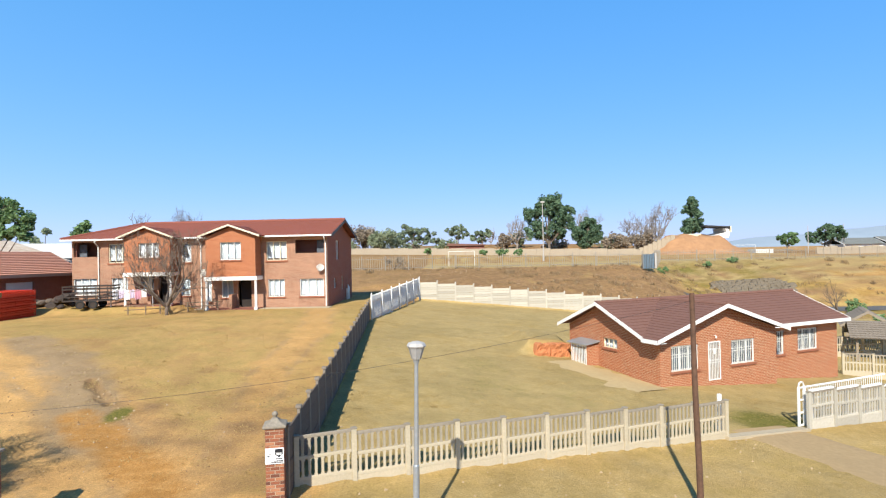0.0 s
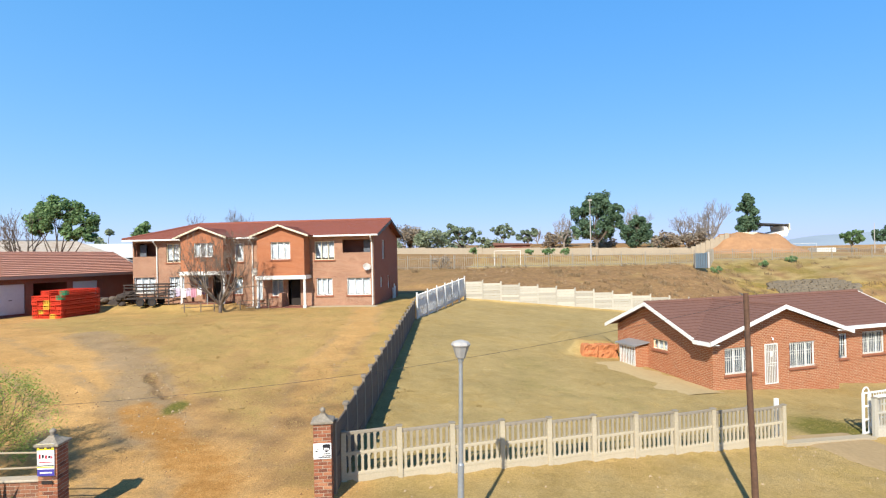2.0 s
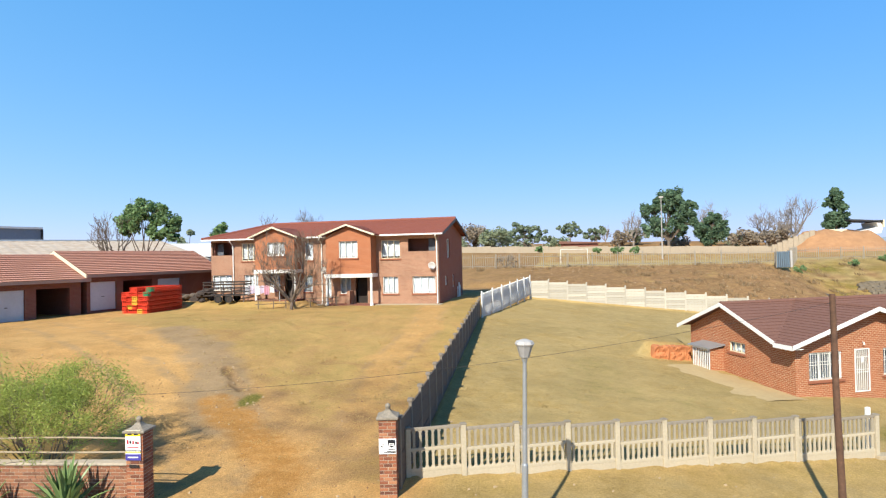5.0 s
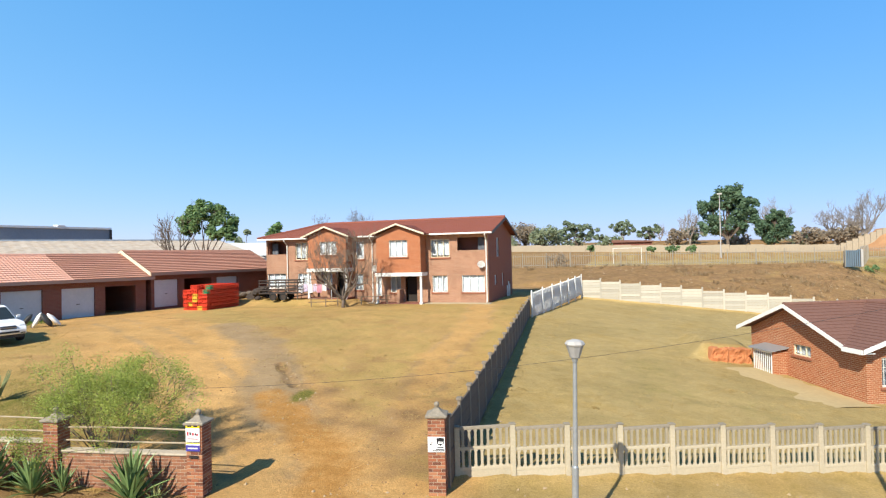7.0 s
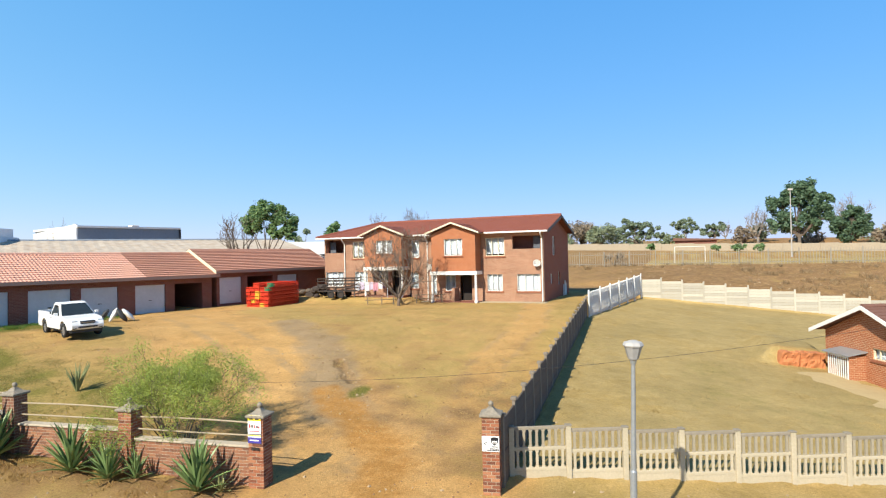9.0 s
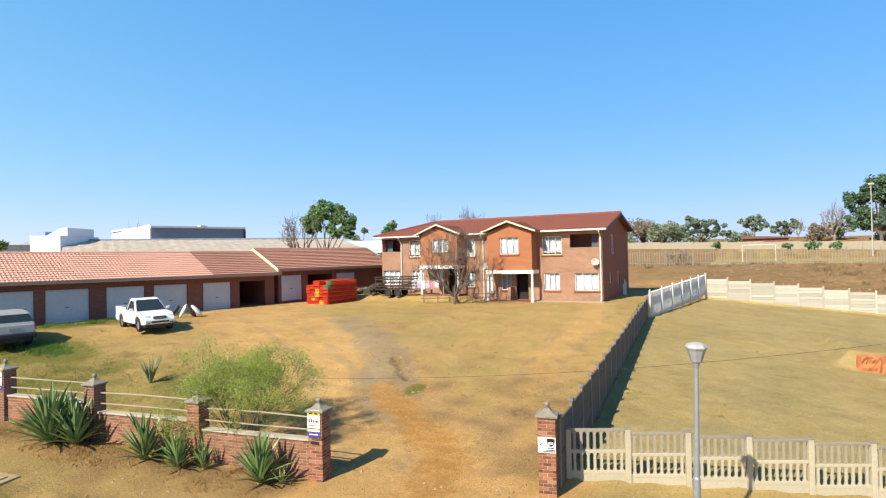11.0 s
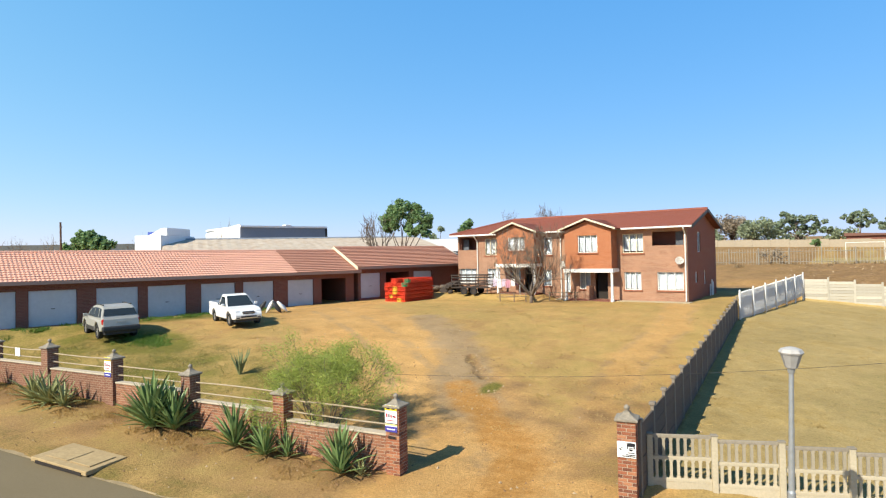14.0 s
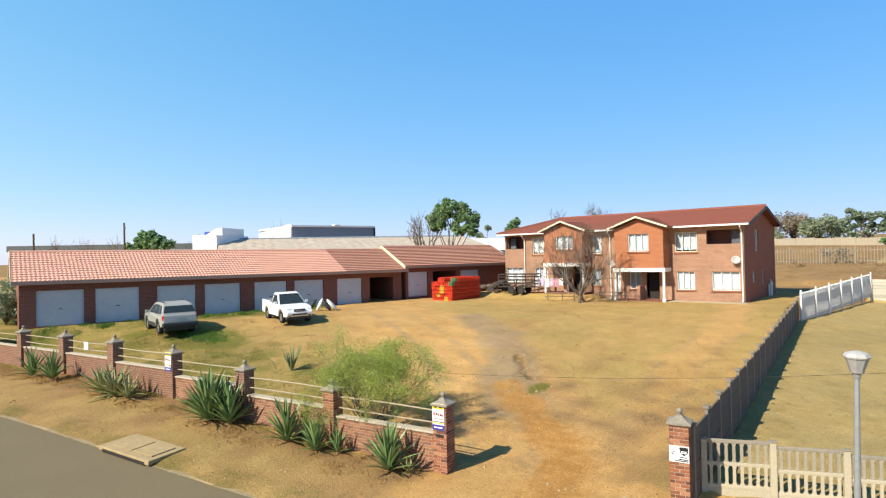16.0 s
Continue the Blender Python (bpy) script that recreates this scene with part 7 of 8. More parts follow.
def trailer(x, y, rot):
    t = thing("trailer", pose(x, y, ground_z(x, y), 0, 0, rot) @ Matrix.Scale(0.85, 4), "rusty trailer with open railed sides beside the flats", "trailer")
    part("deck", boxes((-1.9, 1.9, -0.85, 0.85, 0.62, 0.70)), RUST, t)
    for px in (-1.85, -0.95, 0, 0.95, 1.85):
        for s in (-0.82, 0.82):
            part("upright", boxes((px - 0.03, px + 0.03, s - 0.03, s + 0.03, 0.7, 1.9)), RUST, t)
    for h in (0.98, 1.3, 1.62, 1.86):
        for s in (-0.86, 0.86):
            part("rail", boxes((-1.9, 1.9, s - 0.02, s + 0.02, h - 0.04, h + 0.04)), RUST, t)
        for px in (-1.92, 1.92):
            part("rail", boxes((px - 0.02, px + 0.02, -0.84, 0.84, h - 0.04, h + 0.04)), RUST, t)
    for px in (-0.5, 0.5):
        for s in (-0.9, 0.9):
            wheel(t, px, s, 0.34, 0.2, RUST)
    part("drawbar", boxes((1.9, 3.0, -0.04, 0.04, 0.5, 0.58)), RUST, t)
    return t


trailer(-25.1, 42.0, 8)


def scrap_heap(x, y):
    t = thing("scrap_heap", pose(x, y, ground_z(x, y) - 0.05), "heap of dark scrap beside the garage end", "scrap heap")
    rnd = random.Random(3)
    for k in range(16):
        bm = bmesh.new()
        bmesh.ops.create_icosphere(bm, subdivisions=2, radius=rnd.uniform(0.25, 0.5))
        for v in bm.verts:
            v.co *= 1 + 0.45 * noise.noise(v.co * 3 + Vector((k, 0, 0)))
        bmesh.ops.scale(bm, vec=(1.2, 1, 0.7), verts=bm.verts[:])
        part("lump", bm, RUST if k % 3 else CONCRETE_GREY, t, m=pose(rnd.gauss(0, 0.8), rnd.gauss(0, 0.6), 0.15 + 0.7 * rnd.random() ** 2, 0, 0, rnd.uniform(0, 360)))


scrap_heap(-28.9, 43.6)
scrap_heap(-29.7, 47.9)


def cloth(w, h, seed):
    bm = bmesh.new()
    n = 8
    rows = []
    for j in range(4):
        z = -h * j / 3
        rows.append([bm.verts.new((w * (i / n - 0.5), 0.04 * math.sin(i * 1.7 + seed) * (j + 1) / 3, z + 0.03 * math.sin(i + seed))) for i in range(n + 1)])
    for a, b in zip(rows, rows[1:]):
        for i in range(n):
            bm.faces.new((a[i], a[i + 1], b[i + 1], b[i]))
    return bm


def washing_line(x, y, rot):
    t = thing("washing_line", pose(x, y, 2.58, 0, 0, rot), "washing line hung with white and pink laundry", "washing line")
    for px in (-1.5, 1.5):
        part("post", boxes((px - 0.03, px + 0.03, -0.03, 0.03, -0.6, 1.35)), GREY_STEEL, t)
    bm = bmesh.new()
    tube(bm, ((-1.5, 0, 1.3), (0, 0, 1.24), (1.5, 0, 1.3)), (0.006,) * 3, 4)
    part("line", bm, DULL_STEEL, t)
    for k, (px, w, h, m) in enumerate(((-1.2, 0.4, 0.7, CLOTH_WHITE), (-0.78, 0.36, 0.6, CLOTH_LILAC), (-0.36, 0.4, 0.72, CLOTH_WHITE), (0.05, 0.34, 0.6, CLOTH_LILAC), (0.45, 0.4, 0.7, CLOTH_PINK), (0.88, 0.36, 0.55, CLOTH_WHITE), (1.22, 0.3, 0.5, CLOTH_DARK))):
        part("garment", cloth(w, h, k), m, t, m=pose(px, 0, 1.26))
    return t


washing_line(-22.3, 42.15, 0)


def plank_bench(x, y, rot):
    t = thing("bench", pose(x, y, 2.24, 0, 0, rot), "low rough pole bench under the bare tree", "bench", "benches under the tree")
    for h in (0.35, 0.62):
        bm = bmesh.new()
        tube(bm, ((-1.2, 0, h), (1.2, 0, h + 0.05)), (0.035, 0.03), 6)
        part("rail", bm, RAIL_DARK, t)
    for px in (-1.0, 0.1, 1.0):
        part("leg", boxes((px - 0.035, px + 0.035, -0.03, 0.03, -0.2, 0.68)), RAIL_DARK, t)


RAIL_DARK = surface("grey bench pole", (0.20, 0.15, 0.10), (0.15, 0.11, 0.075), 18, 2, 0.85, 0.3)
plank_bench(-20.3, 39.9, 14)
plank_bench(-17.0, 41.6, 10)


def dish(parent, x, y, z, rot):
    d = thing("satellite_dish", parent.matrix_basis @ pose(x, y, z, 0, 0, rot), "white satellite dish bracketed to the brick wall", "satellite dish", "satellite dishes")
    d.matrix_basis = d.matrix_basis @ Matrix.Scale(0.72, 4)
    bm = bmesh.new()
    rings = []
    for k in range(6):
        r = 0.40 * k / 5
        rings.append([bm.verts.new((r * math.cos(a * math.tau / 20), -0.28 - 0.12 * (r / 0.4) ** 2, r * math.sin(a * math.tau / 20))) for a in range(20)])
    for p, q in zip(rings, rings[1:]):
        for a in range(20):
            bm.faces.new((p[a], p[(a + 1) % 20], q[(a + 1) % 20], q[a]))
    bmesh.ops.solidify(bm, geom=bm.faces[:], thickness=0.012)
    part("reflector", bm, WHITE, d, smooth=True, m=pose(0, 0, 0, -25, 0, 0))
    bm = bmesh.new()
    tube(bm, ((0, 0, -0.25), (0, -0.25, -0.15), (0, -0.30, 0.0)), (0.02, 0.02, 0.02), 6)
    part("bracket", bm, GREY_STEEL, d)
    bm = bmesh.new()
    tube(bm, ((0, -0.35, -0.38), (0, -0.75, -0.16)), (0.012, 0.012), 5)
    tube(bm, ((0, -0.72, -0.18), (0, -0.8, -0.12)), (0.04, 0.04), 8)
    part("receiver_arm", bm, GREY_STEEL, d)
    return d


dish(flats, -0.55, 0, 2.75, 20)
dish(flats, -9.15, 0, 2.55, 20)
for i, (x, h) in enumerate(((6.6, 0.9), (7.2, 1.2), (7.6, 1.0))):
    bm = bmesh.new()
    tube(bm, ((0.12, x, -0.3), (0.12, x, h)), (0.05, 0.05), 8)
    part("waste_pipe", bm, WHITE, flats, "white waste pipe")


def bag_pile(x, y):
    t = thing("chair_pile", pose(x, y, ground_z(x, y), 0, 0, 40), "overturned white and dark plastic seats beside the truck", "broken chairs")
    for k, (px, py, rz, tilt, m) in enumerate(((-0.5, 0, 0, 38, TRIM), (0.0, 0.1, 15, 30, WHITE), (0.5, 0.0, -10, -35, TRIM), (0.85, 0.05, 5, -42, WHITE))):
        bm = bmesh.new()
        bmesh.ops.create_uvsphere(bm, u_segments=12, v_segments=8, radius=0.5)
        bmesh.ops.scale(bm, vec=(0.28, 0.6, 1.0), verts=bm.verts[:])
        part("seat", bm, m, t, smooth=True, m=pose(px, py, 0.42, 0, tilt, rz))
    return t


bag_pile(-32.0, 26.6)


# ---------- notice boards on the pillars ----------
SIGN_WHITE = surface("white sign board", (0.80, 0.80, 0.80), (0.76, 0.76, 0.76), 6, 2, 0.5, 0.0, stain=0.08)
SIGN_YELLOW = surface("yellow sign paint", (0.80, 0.62, 0.03), (0.75, 0.57, 0.03), 6, 2, 0.5, 0.0, stain=0.05)
SIGN_BLUE = surface("blue sign paint", (0.07, 0.06, 0.32), (0.06, 0.05, 0.28), 6, 2, 0.5, 0.0, stain=0.05)
SIGN_BLACK = surface("black sign print", (0.02, 0.02, 0.025), (0.016, 0.016, 0.02), 6, 2, 0.5, 0.0, stain=0.0)
SIGN_RED = surface("red sign print", (0.45, 0.03, 0.05), (0.4, 0.025, 0.04), 6, 2, 0.5, 0.0, stain=0.0)


def shield(cx, cz, r):
    return [(cx - r, cz + r), (cx, cz + r * 1.15), (cx + r, cz + r), (cx + r * 0.9, cz - r * 0.3), (cx, cz - r), (cx - r * 0.9, cz - r * 0.3)]


def gate_notice(m):
    s = thing("notice_board", m, "white notice board with black print fixed to the gate pillar", "sign")
    part("board", boxes((-0.215, 0.215, -0.012, 0, -0.19, 0.19), bevel=0.003), SIGN_WHITE, s)
    bm = bmesh.new()
    prism(bm, shield(0.1, 0.06, 0.095), -0.016, -0.0125)
    part("emblem", bm, SIGN_BLACK, s)
    part("emblem_field", boxes((0.04, 0.16, -0.019, -0.0165, 0.02, 0.075)), SIGN_WHITE, s)
    part("emblem_bar", boxes((0.055, 0.145, -0.021, -0.0195, 0.04, 0.055)), SIGN_BLACK, s)
    for k, (a, b, z) in enumerate(((-0.1, 0.2, -0.165), (-0.02, 0.2, -0.13), (-0.15, -0.11, -0.02), (-0.13, -0.09, 0.03), (-0.17, -0.13, 0.0), (0.02, 0.18, -0.08))):
        part("print_line", boxes((a, b, -0.0145, -0.0125, z, z + 0.022)), SIGN_BLACK, s)
    return s


def alarm_notice(m):
    s = thing("warning_sign", m, "yellow, white and blue security warning sign fixed to the brick pillar", "sign")
    part("board", boxes((-0.19, 0.19, -0.012, 0, -0.36, 0.36), bevel=0.003), SIGN_WHITE, s)
    part("yellow_band", boxes((-0.188, 0.188, -0.015, -0.0125, 0.22, 0.358)), SIGN_YELLOW, s)
    for x in (-0.08, 0.08):
        part("eye_mark", boxes((x - 0.055, x + 0.055, -0.018, -0.0155, 0.25, 0.32), bevel=0.001), SIGN_BLACK, s)
    part("stripe", boxes((-0.188, 0.188, -0.015, -0.0125, -0.14, -0.12)), SIGN_BLACK, s)
    part("stripe", boxes((-0.188, 0.188, -0.015, -0.0125, -0.175, -0.15)), SIGN_YELLOW, s)
    part("blue_band", boxes((-0.188, 0.188, -0.015, -0.0125, -0.358, -0.21)), SIGN_BLUE, s)
    for k, x in enumerate((-0.13, -0.06, 0.01, 0.08, 0.13)):
        part("print_mark", boxes((x - 0.022, x + 0.022, -0.015, -0.0125, 0.03 + 0.01 * (k % 2), 0.13 - 0.012 * k)), SIGN_BLACK if k % 2 else SIGN_RED, s)
    part("print_line", boxes((-0.13, 0.13, -0.018, -0.0155, -0.3, -0.27)), SIGN_WHITE, s)
    part("print_line", boxes((-0.14, 0.14, -0.015, -0.0125, -0.06, -0.04)), SIGN_RED, s)
    return s


gate_notice(gate_right.matrix_basis @ pose(0, -0.232, 1.29))
alarm_notice(pose(WALL_POS[0][0], WALL_POS[0][1], street_z(WALL_POS[0][0]) - 0.02, 0, 0, 6.5) @ pose(-0.02, -0.232, 1.57))
alarm_notice(pose(WALL_POS[3][0], WALL_POS[3][1], street_z(WALL_POS[3][0]) - 0.02, 0, 0, 6.5) @ pose(-0.02, -0.232, 1.42))
box_m = pose(WALL_POS[0][0], WALL_POS[0][1], street_z(WALL_POS[0][0]), 0, 0, 6.5) @ pose(0, -0.236, 1.05)
tagged(part("letter_slot", boxes((-0.12, 0.12, -0.01, 0, -0.04, 0.03)), DARK, m=box_m), "dark letter slot in the brick gate pillar", "letter slot")
wm = pose(*WALL_POS[5], street_z(WALL_POS[5][0]), 0, 0, 6.5)
tagged(part("rail_notice", boxes((1.7, 2.05, -0.06, -0.045, 1.2, 1.55), bevel=0.003), SIGN_WHITE, m=wm), "small white notice tied to the pipe rails", "sign")


# ---------- street edge: drain, driveway, second fence and sliding gate ----------
KERB_DUST = surface("dusty kerb concrete", (0.40, 0.30, 0.165), (0.24, 0.175, 0.095), 6, 1.3, 0.92, 0.5, stain=0.6)
DRAIN = surface("dusty drain concrete", (0.46, 0.335, 0.175), (0.33, 0.235, 0.12), 7, 1.0, 0.9, 0.4, stain=0.5)


def drain():
    m = pose(-18.15, 8.15, ground_z(-18.15, 8.4) - 0.09, 0.5, 4.2, 11)
    d = thing("storm_drain", m, "concrete storm drain slab with a square lid at the kerb", "storm drain")
    part("slab", boxes((-1.15, 1.15, -0.55, 0.7, 0.02, 0.15), bevel=0.02), DRAIN, d)
    part("lid", boxes((0.15, 0.95, -0.3, 0.5, 0.155, 0.18), bevel=0.01), DRAIN, d, "square concrete lid")
    # the inlet's inner shade is a near-black plate on the slab face
    part("inlet", boxes((-0.95, 0.95, -0.565, -0.552, 0.0, 0.09)), DARK, d, "near-black plate for the shade in the inlet")
    part("lid", boxes((-0.9, 0.02, -0.3, 0.5, 0.154, 0.168), bevel=0.006), DRAIN, d, "sunken concrete lid")


drain()

kb = random.Random(6)
strip("kerb_edging", lambda x: kerb_line(x) - 0.10 + 0.07 * noise.noise(Vector((x * 1.7, 3, 1))) + 0.04 * noise.noise(Vector((x * 6, 0, 4))), lambda x: kerb_line(x) - 0.33, -70, -6, 0.2, lambda x: ground_z(x, kerb_line(x) - 1) + 0.062, KERB_DUST, "dusty worn concrete lip along the street edge", "kerb")
kerb = thing("kerb", pose(0, 0, 0), "broken concrete kerb along the street edge", "kerb", kind="structure")
x = -45.0
while x < -8.0:
    l = kb.uniform(0.9, 1.0)
    if not -19.4 < x < -16.6 and kb.random() < 0.7:
        part("kerb_stone", boxes((0, l - 0.03, -0.07, 0.07, -0.2, 0.045), bevel=0.02), DRAIN, kerb, m=pose(x, kerb_line(x) - 0.22, ground_z(x, kerb_line(x) - 0.6) + 0.02 + kb.uniform(-0.05, 0.012), kb.uniform(-2, 2), 3.0 * (x > -28), 9.6 + kb.uniform(-1, 1)))
    x += l

u23 = Vector((math.cos(radians(23)), math.sin(radians(23)), 0))
n23 = Vector((-u23.y, u23.x, 0))
end1 = Vector((*fence_at(10), 0))
start2 = end1 + u23 * 4.5
precast_fence("precast_fence", (start2.x, start2.y), (start2.x + u23.x * 13.9, start2.y + u23.y * 13.9), lambda i: -1.12 - 0.1 * i, "grey precast baluster fence with white coping beside the driveway", CONCRETE_PALE, 9, cap=WHITE)


def driveway():
    """The concrete drive that crosses the verge, and the strip under the gate."""
    bm = bmesh.new()
    rows = []
    for j in range(15):
        d = 0.55 - 9.0 * j / 14
        row = []
        for i in range(9):
            wob = 0.35 * noise.noise(Vector((j * 0.7, i * 0.2, 3.0))) * (i in (0, 8)) * min(1, j / 3)
            p = end1 + u23 * (lerp(0.75 + 0.04 * j, 3.9 + 0.12 * j, i / 8) + wob) + n23 * d
            row.append(bm.verts.new((p.x, p.y, ground_z(p.x, p.y) + 0.03 - 0.05 * (i in (0, 8)))))
        rows.append(row)
    for a, b in zip(rows, rows[1:]):
        for i in range(8):
            bm.faces.new((a[i], b[i], b[i + 1], a[i + 1]))
    bmesh.ops.recalc_face_normals(bm, faces=bm.faces[:])
    tagged(part("driveway", bm, DRIVE, smooth=True), "worn grey-brown concrete driveway", "driveway", kind="structure")
    mid = end1 + u23 * 2.1
    tr = pose(mid.x, mid.y, ground_z(mid.x, mid.y) + 0.05, 0, 3.8, 23)
    tagged(part("gate_track", boxes((-2.2, 2.2, -0.2, 0.2, -0.1, 0.035), bevel=0.01), SLAB, m=tr), "pale concrete strip with a gate track", "gate track", kind="structure")


def house_path():
    """The worn concrete apron along the bungalow's side wall."""
    bm = bmesh.new()
    rows = []
    a, b = Vector((6.75, 33.7, 0)), Vector((9.95, 27.9, 0))
    side = Vector((-(b - a).y, (b - a).x, 0)).normalized()
    for j in range(25):
        p = a.lerp(b, j / 24)
        row = []
        for i in range(5):
            q = p + side * (-1.2 + 2.6 * i / 4 + 0.3 * noise.noise(Vector((j * 0.5, i * 0.3, 2))) - 0.4 * (j > 16) * (i == 0))
            row.append(bm.verts.new((q.x, q.y, ground_z(q.x, q.y) + 0.035 - 0.05 * (i in (0, 4)))))
        rows.append(row)
    for p, q in zip(rows, rows[1:]):
        for i in range(4):
            bm.faces.new((p[i], p[i + 1], q[i + 1], q[i]))
    bmesh.ops.recalc_face_normals(bm, faces=bm.faces[:])
    tagged(part("garden_path", bm, APRON, smooth=True), "worn dusty concrete apron beside the bungalow", "path", kind="structure")


APRON = surface("dusty apron concrete", (0.47, 0.355, 0.185), (0.40, 0.295, 0.15), 5, 0.6, 0.9, 0.3, stain=0.35)
def clay_bank():
    """The face of raw clay cut behind the bungalow, crumbling in clods."""
    bm = bmesh.new()
    rows = []
    for j in range(13):
        f = j / 12
        row = []
        for i in range(31):
            g = i / 30
            edge = ss(0, 0.12, g) * ss(1, 0.93, g)
            y = 0.55 * max(0, f - 0.6) / 0.4 + 0.12 * f
            z = 0.92 * min(1, f / 0.6) * edge - 0.12 + 0.05 * max(0, f - 0.6)
            k = 0.13 * noise.noise(Vector((g * 9, f * 6, 1.0))) + 0.07 * noise.noise(Vector((g * 26, f * 17, 4.0)))
            row.append(bm.verts.new((2.45 * g, y - k * edge + 0.25 * (1 - edge), z + 0.5 * k * edge)))
        rows.append(row)
    for p, q in zip(rows, rows[1:]):
        for i in range(30):
            bm.faces.new((p[i], p[i + 1], q[i + 1], q[i]))
    bmesh.ops.recalc_face_normals(bm, faces=bm.faces[:])
    tagged(part("clay_bank", bm, CLAY, m=pose(5.3, 34.55, ground_z(6.4, 34.4), 0, 3, 13)), "crumbling face of raw orange clay beside the bungalow", "earth bank", kind="structure")


CLAY = surface("raw orange clay", (0.52, 0.205, 0.085), (0.40, 0.145, 0.06), 5, 1.2, 0.95, 0.6, stain=0.4)
DRIVE = surface("driveway concrete", (0.40, 0.28, 0.14), (0.32, 0.22, 0.11), 6, 0.5, 0.9, 0.3, stain=0.4)
driveway()
house_path()
clay_bank()


def sliding_gate():
    p = start2 + u23 * 0.15 + n23 * 0.3
    g = thing("sliding_gate", pose(p.x, p.y, ground_z(p.x, p.y), 0, 0, 23), "white steel sliding gate drawn open behind the fence", "gate")
    for x in (-0.32, 0.0):
        part("stile", boxes((x - 0.04, x + 0.04, -0.04, 0.04, 0.0, 1.6), bevel=0.008), WHITE, g)
    for z in (0.05, 0.55, 1.05, 1.55):
        part("rail", boxes((-0.28, 5.2, -0.03, 0.03, z, z + 0.06), bevel=0.006), WHITE, g)
    for k in range(36):
        part("bar", boxes((0.1 + k * 0.14, 0.12 + k * 0.14, -0.01, 0.01, 0.1, 1.56)), WHITE, g)
    bm = bmesh.new()
    tube(bm, [(-0.16 - 0.16 * math.cos(a * math.pi / 8), 0, 1.6 + 0.2 * math.sin(a * math.pi / 8)) for a in range(9)], (0.03,) * 9, 8)
    part("hoop", bm, WHITE, g, "white steel hoop")
    q = end1 + u23 * 0.02 + n23 * 0.3
    c = thing("gate_catch", pose(q.x, q.y, ground_z(q.x, q.y), 0, 0, 23), "white steel gate catch post", "gate post")
    part("post", boxes((-0.07, 0.07, -0.05, 0.05, -0.1, 1.5), bevel=0.008), WHITE, c)


sliding_gate()


# the cable that sags from the pole to the gate
bm = bmesh.new()
p, q = Vector((6.5, 15.4, 4.62)), Vector((-9.95, 12.6, 2.755))
tube(bm, [p.lerp(q, k / 24) - Vector((0, 0, 0.36 * 4 * (k / 24) * (1 - k / 24))) for k in range(25)], (0.004,) * 25, 4)
tagged(part("cable", bm, TRIM), "thin black overhead cable sagging from the wooden pole", "cable")


# ---------- beyond the plots ----------
SHEET_RUST = surface("rust-streaked roof sheet", (0.60, 0.52, 0.42), (0.38, 0.26, 0.17), 1.4, 0.13, 0.75, 0.1, stain=0.6)
SHEET_WHITE = surface("white wall sheet", (0.80, 0.80, 0.79), (0.76, 0.76, 0.75), 3, 0.2, 0.6, 0.05, stain=0.1)
SHEET_GREY = surface("blue-grey cladding", (0.25, 0.29, 0.34), (0.21, 0.25, 0.30), 3, 0.2, 0.6, 0.05, stain=0.3)
SHEET_PALE = surface("pale roof sheet", (0.66, 0.66, 0.63), (0.60, 0.60, 0.57), 2, 0.2, 0.6, 0.05, stain=0.25)
BLUE = surface("blue panel", (0.05, 0.09, 0.40), (0.04, 0.08, 0.35), 3, 0.3, 0.5, 0.0)
WALL_OFF = surface("far cream wall", (0.42, 0.35, 0.26), (0.33, 0.275, 0.20), 3, 0.15, 0.9, 0.2, stain=0.4)
HOUSE_GREY = surface("grey tile roof", (0.19, 0.20, 0.19), (0.15, 0.16, 0.15), 4, 0.3, 0.85, 0.1)
THATCH = surface("weathered timber shingles", (0.24, 0.20, 0.16), (0.18, 0.15, 0.12), 8, 0.8, 0.9, 0.4)
TIMBER = surface("weathered timber", (0.33, 0.27, 0.20), (0.25, 0.20, 0.15), 14, 1.2, 0.85, 0.3)


def corrugated(bm, p0, p1, p2, p3, pitch=0.9, depth=0.09):
    """A ribbed sheet p0-p1 (foot) to p3-p2 (head)."""
    p0, p1, p2, p3 = (Vector(p) for p in (p0, p1, p2, p3))
    n = max(4, int((p1 - p0).length / pitch) * 2)
    nrm = (p1 - p0).cross(p3 - p0).normalized()
    rows = [[bm.verts.new(a.lerp(b, i / n) + nrm * (depth if i % 2 else 0)) for i in range(n + 1)] for a, b in ((p0, p1), (p0.lerp(p3, 0.5), p1.lerp(p2, 0.5)), (p3, p2))]
    for a, b in zip(rows, rows[1:]):
        for i in range(n):
            bm.faces.new((a[i], a[i + 1], b[i + 1], b[i]))


